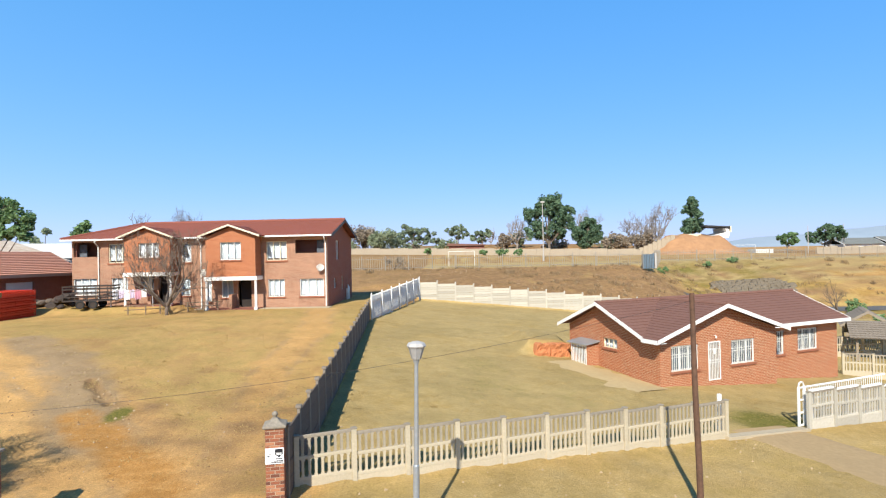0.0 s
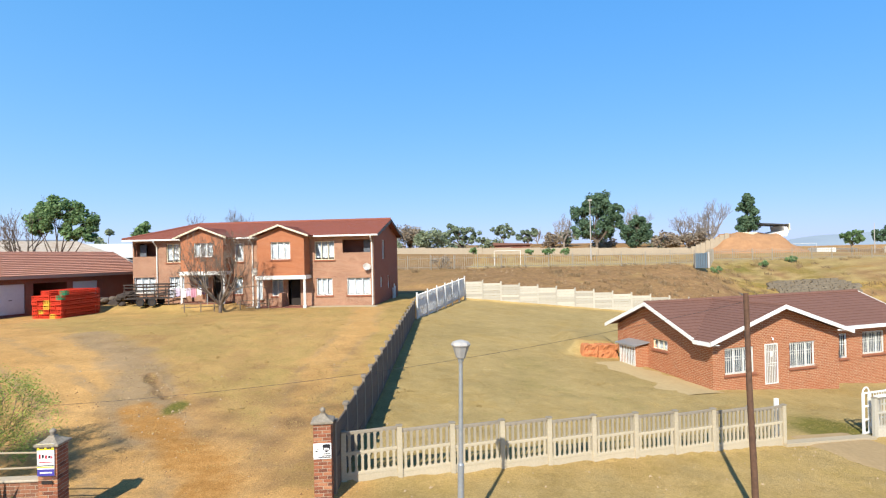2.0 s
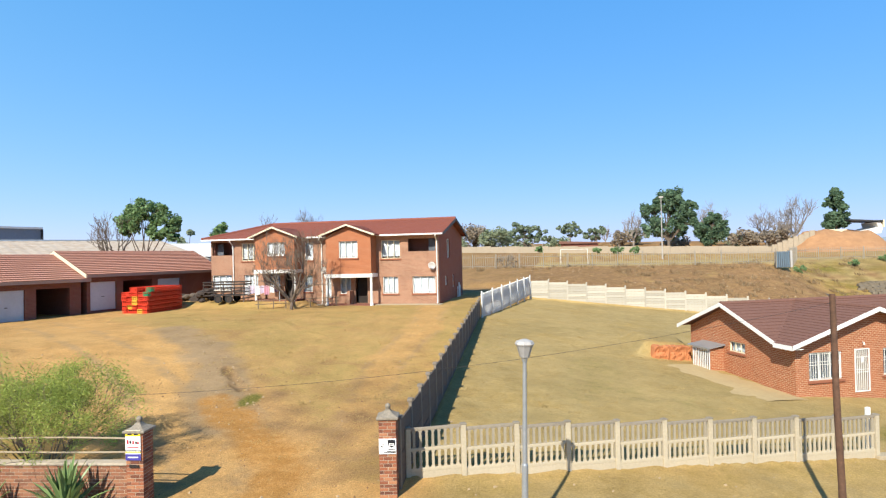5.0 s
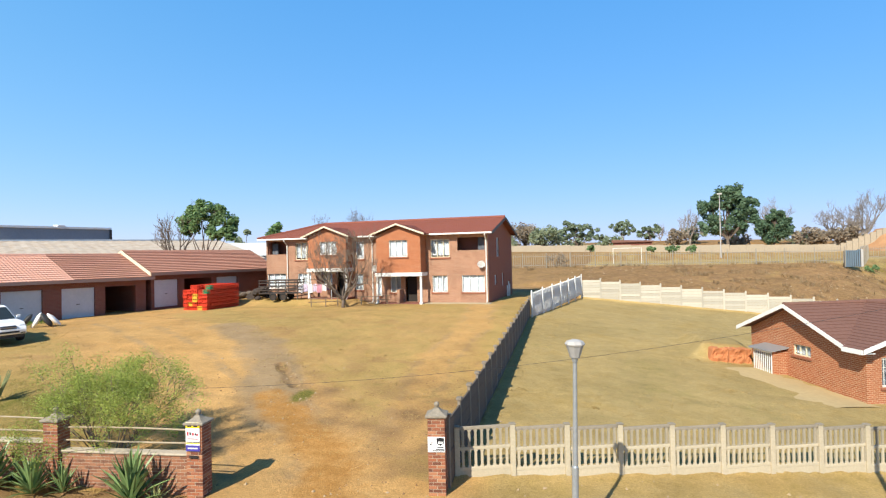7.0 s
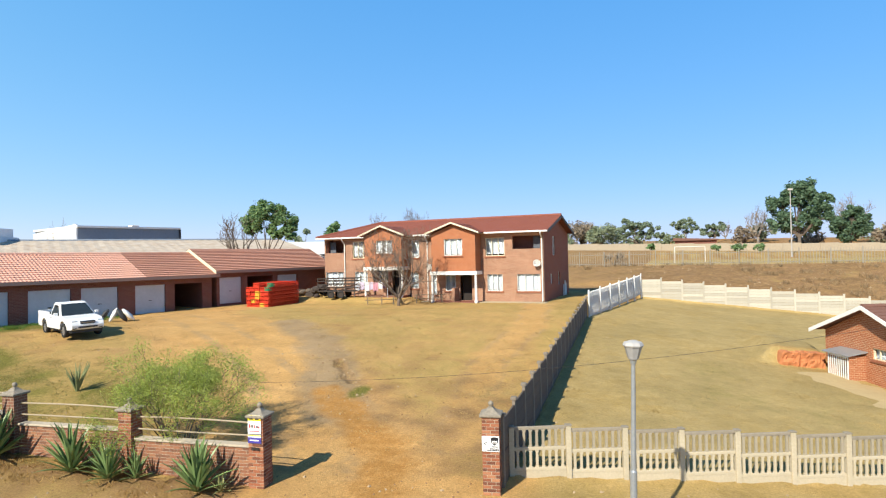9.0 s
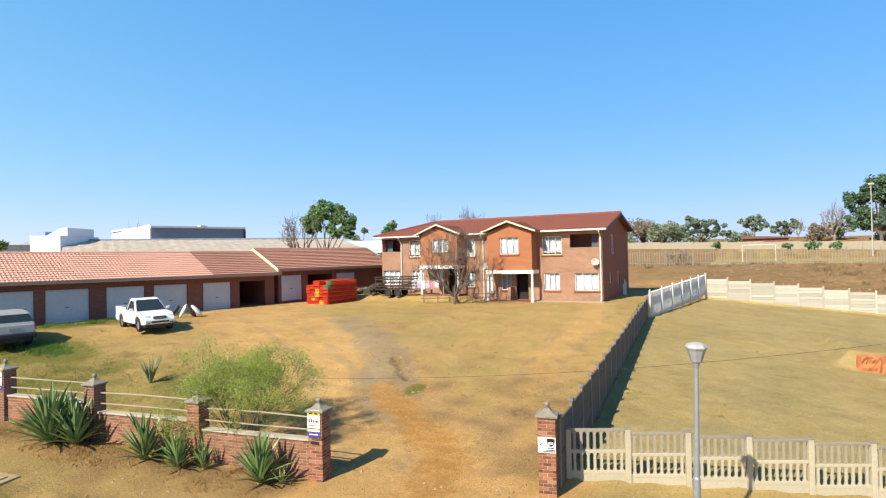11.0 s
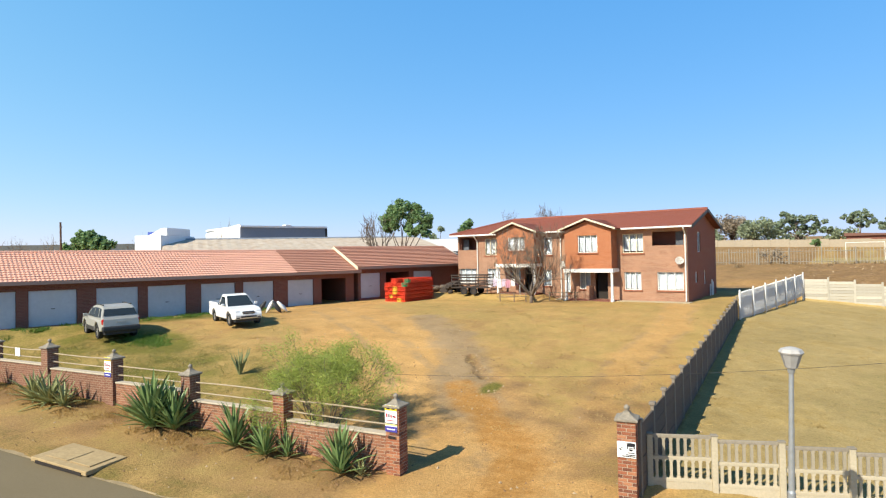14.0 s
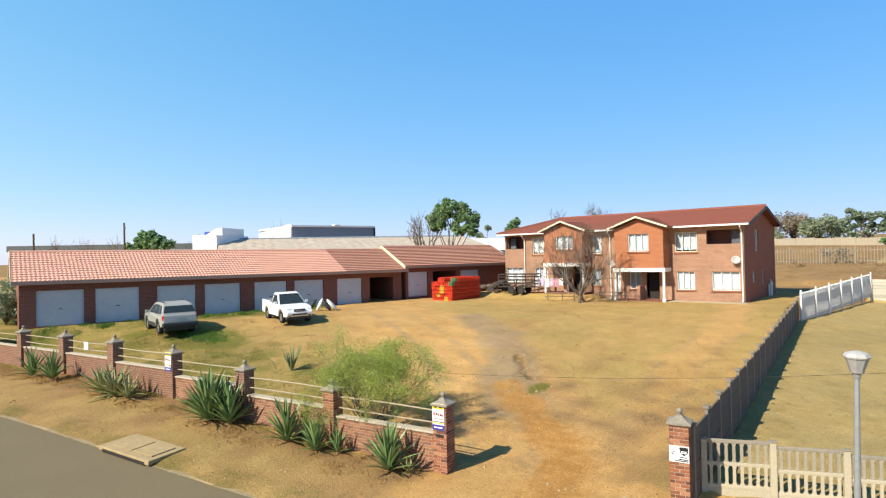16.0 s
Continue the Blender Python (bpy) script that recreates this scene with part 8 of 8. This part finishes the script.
def warehouses():
    # long low shed with its ridge running away behind the garages
    w = thing("warehouse", pose(-64.0, 39.0, 1.65, 0, 0, 57), "long low warehouse with a pale rust-streaked sheet roof", "warehouse")
    part("wall", boxes((0, 30, -13, 13, 0, 4.3)), SHEET_GREY, w)
    bm = bmesh.new()
    corrugated(bm, (-0.6, -13.6, 4.3), (30.6, -13.6, 4.3), (30.6, 0, 6.7), (-0.6, 0, 6.7), 1.0, 0.03)
    part("roof", bm, SHEET_RUST, w, "rust-streaked sheet roof")
    bm = bmesh.new()
    corrugated(bm, (30.6, 13.6, 4.3), (-0.6, 13.6, 4.3), (-0.6, 0, 6.7), (30.6, 0, 6.7), 1.0, 0.03)
    part("roof", bm, SHEET_RUST, w)
    bm = bmesh.new()
    tube(bm, ((-0.6, 0, 6.72), (30.6, 0, 6.72)), (0.16, 0.16), 6)
    part("ridge", bm, SHEET_GREY, w)
    bm = bmesh.new()
    prism(bm, ((-13.6, 4.3), (13.6, 4.3), (0, 6.65)), -0.05, 0.0)
    part("gable", bm, SHEET_GREY, w, m=pose(0, 0, 0, 0, 0, 90))
    h = thing("office_block", pose(-62.0, 35.2, 2.0, 0, 0, 28), "white flat-roofed office block with a blue panel", "building")
    part("wall", boxes((-1.5, 1.5, 0, 7, 0, 6.75), bevel=0.02), SHEET_WHITE, h)
    bm = bmesh.new()
    prism(bm, ((-0.7, 6.76), (1.5, 6.76), (1.5, 7.6), (0.8, 7.55)), 1.2, 6)
    part("parapet", bm, SHEET_WHITE, h)
    part("panel", boxes((-1.0, -0.1, 1.6, 1.7, 6.76, 7.2)), BLUE, h, "blue panel")
    c = thing("factory_hall", pose(-88.7, 67.6, 2.0, 0, 0, 74), "tall factory hall with blue-grey cladding and a white end wall", "factory")
    part("wall", boxes((0, 17, 0, 18, 0, 9.6)), SHEET_GREY, c)
    bm = bmesh.new()
    prism(bm, ((-18.1, 0), (0.0, 0), (0.0, 10.2), (-18.1, 9.2)), -0.25, -0.02)
    part("end_wall", bm, SHEET_WHITE, c, "white end wall", m=pose(0, 0, 0, 0, 0, -90))
    part("roof_edge", boxes((-0.2, 17.2, -0.3, 18.2, 9.62, 9.95)), SHEET_WHITE, c)
    part("vent", boxes((8.4, 9.6, -0.35, 1.0, 9.95, 10.2), bevel=0.05), SHEET_WHITE, c)
    part("downpipe", boxes((17.02, 17.3, -0.25, 0.1, 6.5, 9.6)), TRIM, c)
    d = thing("shed", pose(-47.0, 62.0, 2.1, 0, 0, 38), "pale metal-roofed shed behind the garages", "shed")
    part("wall", boxes((0, 16, 0, 12, 0, 4.2)), SHEET_GREY, d)
    bm = bmesh.new()
    corrugated(bm, (-0.4, -0.4, 4.2), (16.4, -0.4, 4.2), (16.4, 6, 6.0), (-0.4, 6, 6.0), 0.6, 0.012)
    part("roof", bm, SHEET_PALE, d)
    bm = bmesh.new()
    corrugated(bm, (16.4, 12.4, 4.2), (-0.4, 12.4, 4.2), (-0.4, 6, 6.0), (16.4, 6, 6.0), 0.6, 0.012)
    part("roof", bm, SHEET_PALE, d)
    e = thing("long_shed", pose(-140.0, 38.0, 2.0, 0, 0, 55), "distant long dark-roofed shed", "shed")
    part("wall", boxes((0, 40, 0, 12, 0, 6.4)), SHEET_GREY, e)
    bm = bmesh.new()
    prism(bm, ((-0.5, 6.4), (40.5, 6.4), (40.5, 7.6), (-0.5, 7.6)), 0, 12)
    part("roof", bm, HOUSE_GREY, e)
    for x, y, h in ((-83.8, 35.9, 9.3), (-93.6, 28.2, 8.1)):
        p = thing("utility_pole", pose(x, y, 2.0), "distant dark utility pole", "pole", "distant utility poles")
        bm = bmesh.new()
        tube(bm, ((0, 0, -0.5), (0, 0, h)), (0.16, 0.12), 8)
        part("shaft", bm, POLE_WOOD, p)
        part("insulator", boxes((-0.06, 0.3, -0.06, 0.06, h - 0.8, h - 0.6)), POLE_WOOD, p)


warehouses()


def field_side():
    # far boundary wall of the field, in stepped panels
    w = thing("field_wall", pose(0, 140, 0), "long cream boundary wall beyond the playing field", "wall")
    for i in range(22):
        x0 = -28 + i * 3.4
        z = 6.25 - 0.075 * i
        part("wall_panel", boxes((x0, x0 + 3.37, 0, 0.2, z - 2.5, z + 1.35 + 0.1 * (i % 2))), WALL_OFF, w)
    # stepped wall that climbs the mound
    for i in range(9):
        part("wall_panel", boxes((47.2 + i * 1.1, 48.25 + i * 1.1, 2.0, 2.2, 3.0, 5.9 + 0.42 * i)), WALL_OFF, w)
    shed = thing("field_shed", pose(6.7, 150, 5.4), "low brown-roofed changing room behind the field wall", "shed")
    part("wall", boxes((-4.5, 4.5, 0, 4, 0, 2.3)), BRICK_DARK, shed)
    bm = bmesh.new()
    prism(bm, ((-4.9, 2.3), (4.9, 2.3), (4.9, 2.6), (-4.9, 3.0)), -0.5, 4.5)
    part("roof", bm, TILE_BROWN, shed)
    # earth mound with the grandstand
    bm = bmesh.new()
    n = 34
    rows = []
    for j in range(n + 1):
        row = []
        for i in range(n + 1):
            x, y = -17 + 34 * i / n, -12 + 26 * j / n
            e = 4.2 * ss(12.5, 5.0, abs(x - 0.3) + 0.2 * abs(y)) * ss(12, 3, abs(y - 2))
            e += (0.8 * noise.noise(Vector((x * 0.4, y * 0.4, 1))) + 0.35 * noise.noise(Vector((x * 1.1, y * 1.1, 6)))) * min(1, e)
            row.append(bm.verts.new((x, y, e - 0.8 if e < 0.05 else e)))
        rows.append(row)
    for a, b in zip(rows, rows[1:]):
        for i in range(n):
            bm.faces.new((a[i], a[i + 1], b[i + 1], b[i]))
    tagged(part("earth_mound", bm, EARTH, smooth=True, m=pose(62.5, 145, 4.8)), "bare orange earth mound beside the field", "mound", kind="structure")
    s = thing("grandstand", pose(69.3, 149, 8.3, 0, 0, 0) @ Matrix.Scale(0.85, 4), "small concrete grandstand with a cantilevered roof", "grandstand")
    bm = bmesh.new()
    prism(bm, ((-3.2, 0.0), (3.0, 0.0), (3.6, 1.4), (3.0, 2.9), (2.1, 2.9), (2.4, 1.6), (-3.2, 0.35)), -4, 4)
    part("seating", bm, WHITE, s, "white stepped seating")
    bm = bmesh.new()
    prism(bm, ((-4.0, 3.45), (3.4, 3.0), (3.4, 3.35), (-4.0, 3.85)), -4.5, 4.5)
    part("roof", bm, TRIM, s, "dark cantilevered roof")
    part("roof_end", boxes((3.4, 3.7, -4.5, 4.5, 1.6, 3.5)), CREAM, s)
    part("block_wall", boxes((-9.5, -4.2, -2, 2, -0.4, 1.4)), CREAM, s)
    # goal posts, floodlight mast, kiosk
    for k, (x, y) in enumerate(((3.4, 95.0), (86.0, 166.0))):
        g = thing("goal_posts", pose(x, y, ground_z(x, y)), "white football goal posts", "goal posts", "goals on the field")
        wd = 2.1 if k == 0 else 3.6
        for px in (-wd, wd):
            bm = bmesh.new()
            tube(bm, ((px, 0, -0.3), (px, 0, 2.4)), (0.035, 0.035), 8)
            part("upright", bm, WHITE, g)
        bm = bmesh.new()
        tube(bm, ((-wd, 0, 2.4), (wd, 0, 2.4)), (0.035, 0.035), 8)
        part("crossbar", bm, WHITE, g)
    m = thing("floodlight_mast", pose(21.1, 120, 3.8), "tall pale floodlight mast", "mast")
    bm = bmesh.new()
    tube(bm, ((0, 0, -0.5), (0, 0, 12.2)), (0.12, 0.07), 8)
    part("shaft", bm, LAMP_GREY, m)
    part("lamp_head", boxes((-0.4, 0.4, -0.15, 0.15, 12.1, 12.4)), LAMP_GREY, m)
    k = thing("kiosk", pose(28.6, 80.6, 3.3), "blue-grey steel turnstile kiosk in the fence line", "kiosk")
    for i in range(7):
        part("slat", boxes((-0.85 + i * 0.22, -0.70 + i * 0.22, -0.5, -0.42, 0, 2.0)), KIOSK, k)
    part("body", boxes((-0.8, 0.7, -0.38, 0.5, 0, 1.9)), DARK_BOARD, k)
    part("side", boxes((0.72, 0.95, -0.5, 0.5, 0, 2.1)), LAMP_GREY, k)
    # houses and sheds at the far right of the bank
    def cottage(x, y, z, w, d, h, rot, roof):
        c = thing("cottage", pose(x, y, z, 0, 0, rot), "distant cottage with a grey roof and white gable boards", "house", "distant cottages")
        part("wall", boxes((0, w, 0, d, 0, h)), PLASTER_WHITE, c)
        part("plinth", boxes((-0.02, w + 0.02, -0.02, d + 0.02, 0, 0.9)), BRICK_BAY, c)
        part("roof", tiled((-0.5, -0.6, h), (w + 0.5, -0.6, h), (w + 0.5, d / 2, h + d * 0.24), (-0.5, d / 2, h + d * 0.24), 0.6, 0.6, 0.03, 4), roof, c)
        part("roof", tiled((w + 0.5, d + 0.6, h), (-0.5, d + 0.6, h), (-0.5, d / 2, h + d * 0.24), (w + 0.5, d / 2, h + d * 0.24), 0.6, 0.6, 0.03, 4), roof, c)
        for xx in (-0.55, w + 0.5):
            bm = bmesh.new()
            board(bm, (xx, -0.6, h), (xx, d / 2, h + d * 0.24), 0.3, 0.1)
            part("barge_board", bm, WHITE, c)
        for i in range(3):
            part("window", boxes((w * (i + 0.6) / 3.2, w * (i + 0.6) / 3.2 + 1.2, -0.06, -0.025, 1.0, 2.1)), CAR_GLASS, c)
    cottage(122, 176, 3.4, 13, 8, 2.7, 8, HOUSE_GREY)
    cottage(139, 180, 3.4, 12, 9, 2.8, 14, HOUSE_GREY)
    e = thing("yard_wall", pose(98, 152, 3.0, 0, 0, 6), "distant yellowish panel wall on top of the bank", "wall")
    for i in range(24):
        part("wall_panel", boxes((i * 2.0, i * 2.0 + 1.9, 0, 0.15, -1, 2.4 + 0.15 * (i % 3))), WALL_OFF if i < 18 or i % 2 else CREAM, e)
    sh = thing("site_shed", pose(81, 150, 3.3), "low grey shed with an open lean-to", "shed")
    part("wall", boxes((0, 4.5, 0, 4, 0, 2.0)), SHEET_PALE, sh)
    part("lean_to", boxes((4.5, 9.5, 0, 3.5, 1.6, 1.75)), HOUSE_GREY, sh)
    for px in (5.5, 7.4, 9.3):
        part("post", boxes((px - 0.06, px + 0.06, 0, 0.12, 0, 1.6)), TIMBER, sh)
    for x, y, h in ((104, 165, 8.2), (119, 172, 8.8)):
        p = thing("utility_pole", pose(x, y, 3.4), "distant pale lamp pole", "pole", "distant utility poles")
        bm = bmesh.new()
        tube(bm, ((0, 0, -0.5), (0, 0, h)), (0.14, 0.09), 6)
        part("shaft", bm, LAMP_GREY, p)


STONE = surface("brown-grey stone", (0.215, 0.175, 0.125), (0.14, 0.115, 0.083), 6, 0.6, 0.9, 0.3)
EARTH = surface("bare orange earth", (0.43, 0.235, 0.115), (0.32, 0.17, 0.085), 0.9, 0.2, 0.95, 0.5, stain=0.4)
KIOSK = surface("blue-grey kiosk paint", (0.13, 0.19, 0.24), (0.10, 0.15, 0.20), 5, 0.5, 0.6, 0.05)
PLASTER_WHITE = surface("white plaster", (0.74, 0.72, 0.68), (0.68, 0.66, 0.62), 5, 0.4, 0.8, 0.1, stain=0.15)
field_side()


def bank_road():
    bm = bmesh.new()
    rows = []
    for i in range(41):
        x = 30 + 110 * i / 40
        y = 68.5 + 0.02 * (x - 44)
        rows.append([bm.verts.new((x, y + dy, ground_z(x, y + dy) + 0.06)) for dy in (0, 2.2, 4.4)])
    for a, b in zip(rows, rows[1:]):
        for k in range(2):
            bm.faces.new((a[k], b[k], b[k + 1], a[k + 1]))
    bmesh.ops.recalc_face_normals(bm, faces=bm.faces[:])
    tagged(part("side_road", bm, TAR, smooth=True), "grey tarred road below the bank", "road", kind="structure")
    rnd = random.Random(31)
    verts, faces = [], []
    # packed stones in rows that step up the bank
    for row in range(7):
        x = 37.2 + 0.5 * abs(row - 3) + rnd.uniform(-0.4, 0.4)
        while x < 49.5 - 0.5 * abs(row - 3):
            y = 78.6 + 0.82 * row + 0.1 * (x - 43) + rnd.uniform(-0.1, 0.1)
            s = rnd.uniform(0.2, 0.36)
            c = Vector((x, y, ground_z(x, y) + 0.05))
            i = len(verts)
            for dz, f in ((-0.8, 1.0), (0.75, 0.8)):
                for dx, dy in ((-1, -1), (1, -1), (1, 1), (-1, 1)):
                    verts.append(c + Vector((dx * f * rnd.uniform(0.85, 1.2), dy * f * rnd.uniform(0.7, 1.0), dz)) * s)
            faces += [(i + 4, i + 5, i + 6, i + 7)] + [(i + k, i + (k + 1) % 4, i + 4 + (k + 1) % 4, i + 4 + k) for k in range(4)]
            x += s * 1.9
    me = bpy.data.meshes.new("rubble")
    me.from_pydata(verts, [], faces)
    me.materials.append(STONE)
    tagged(new("rubble", me), "grey stones packed in stepped rows on the grassy bank", "rubble", kind="stuff")


bank_road()


def gazebo(x, y, rot, w, d, h):
    g = thing("shelter", pose(x, y, ground_z(x, y), 0, 0, rot), "weathered timber shelter with a pitched shingle roof", "shelter", "timber shelters")
    for px in (-w / 2, w / 2):
        for py in (-d / 2, d / 2):
            part("post", boxes((px - 0.07, px + 0.07, py - 0.07, py + 0.07, -0.3, h)), TIMBER, g)
    z = h + w * 0.36
    part("roof", tiled((-w / 2 - 0.5, d / 2 + 0.5, h - 0.2), (-w / 2 - 0.5, -d / 2 - 0.5, h - 0.2), (0, -d / 2 - 0.5, z), (0, d / 2 + 0.5, z), 0.25, 0.25, 0.012, 4), THATCH, g)
    part("roof", tiled((w / 2 + 0.5, -d / 2 - 0.5, h - 0.2), (w / 2 + 0.5, d / 2 + 0.5, h - 0.2), (0, d / 2 + 0.5, z), (0, -d / 2 - 0.5, z), 0.25, 0.25, 0.012, 4), THATCH, g)
    bm = bmesh.new()
    board(bm, (-w / 2 - 0.5, -d / 2 - 0.5, h - 0.15), (0, -d / 2 - 0.5, z + 0.05), 0.2, 0.05)
    board(bm, (0, -d / 2 - 0.5, z + 0.05), (w / 2 + 0.5, -d / 2 - 0.5, h - 0.15), 0.2, 0.05)
    part("barge_board", bm, TIMBER, g)
    part("brace", boxes((-w / 2, w / 2, -d / 2 - 0.05, -d / 2 + 0.05, h - 0.35, h - 0.2)), TIMBER, g)


gazebo(33.6, 46.5, -30, 2.6, 3.4, 2.2)
gazebo(31.6, 42.6, 62, 2.4, 2.6, 1.9)
precast_fence("precast_fence", (25.3, 37.0), (36.2, 33.6), lambda i: -2.2 - 0.06 * i, "weathered brown precast baluster fence beside the shelters", CONCRETE, 7)
precast_fence("precast_fence", (26.6, 43.5), (37.4, 43.5), lambda i: -2.2, "weathered precast baluster fence behind the shelters", CONCRETE, 7)
leafy_tree(37.5, 49.5, ground_z(37.5, 49.5), 2.4, 3.2, "round green bush beside the shelters", 93, LEAF_MID, trunk=0.05, clumps=22, per=60, size=0.16, category="bush", name="bush")
leafy_tree(46.5, 66.0, ground_z(46.5, 66), 1.6, 2.6, "small green bush beside the road", 94, LEAF_MID, trunk=0.05, clumps=14, per=60, size=0.16, category="bush", name="bush")
bare_tree(42.6, 63.0, ground_z(42.6, 63), 4.6, 4.0, "leafless crooked tree beside the road", 95, stems=3, level=3, trunk=0.2)
for i, (x, y, h, w) in enumerate(((31.5, 83, 1.0, 1.6), (42, 92, 0.8, 1.8), (47.5, 95, 0.8, 2.0), (-6.5, 80.8, 2.0, 4.0), (14, 134, 1.6, 3), (10, 135, 1.4, 2), (18, 134, 1.6, 2.6), (-3, 136, 1.6, 2))):
    leafy_tree(x, y, ground_z(x, y), h, w, "dry scrubby bush on the bank" if i == 3 else "small dark green bush on the bank", 150 + i, LEAF_DRY if i == 3 else LEAF_MID, trunk=0.02, clumps=12, per=40, size=0.14 if i < 4 else 0.3, category="bush", name="bush", group="bushes on the bank")

# overgrown corner beyond the garages
for i, (x, y, h, w) in enumerate(((-43.5, 11.6, 2.4, 2.6), (-46.5, 13.0, 2.8, 3.0), (-44.5, 15.5, 2.2, 2.4))):
    leafy_tree(x, y, ground_z(x, y), h, w, "dusty overgrown bush beside the garages", 170 + i, LEAF_OLIVE, trunk=0.03, clumps=22, per=60, size=0.14, category="bush", name="bush")

# hazy hills on the skyline, the haze put into their blue-grey colour
HAZE = surface("hazy hillside", (0.30, 0.36, 0.42), (0.27, 0.33, 0.39), 0.01, 0.002, 1.0, 0.0, stain=0.1, spec=0.0)
bm = bmesh.new()
prev = None
for i in range(61):
    x = 300 + 1900 * i / 60
    h = 8 + 62 * ss(600, 1700, x) + 7 * noise.noise(Vector((x * 0.006, 0, 4)))
    row = [bm.verts.new((x, 1900 + 0.1 * x + dy, z)) for dy, z in ((-250, -5), (0, h), (400, -5))]
    if prev:
        for k in range(2):
            bm.faces.new((prev[k], row[k], row[k + 1], prev[k + 1]))
    prev = row
tagged(part("hills", bm, HAZE, smooth=True), "hazy blue hills on the skyline", "hills", kind="structure")
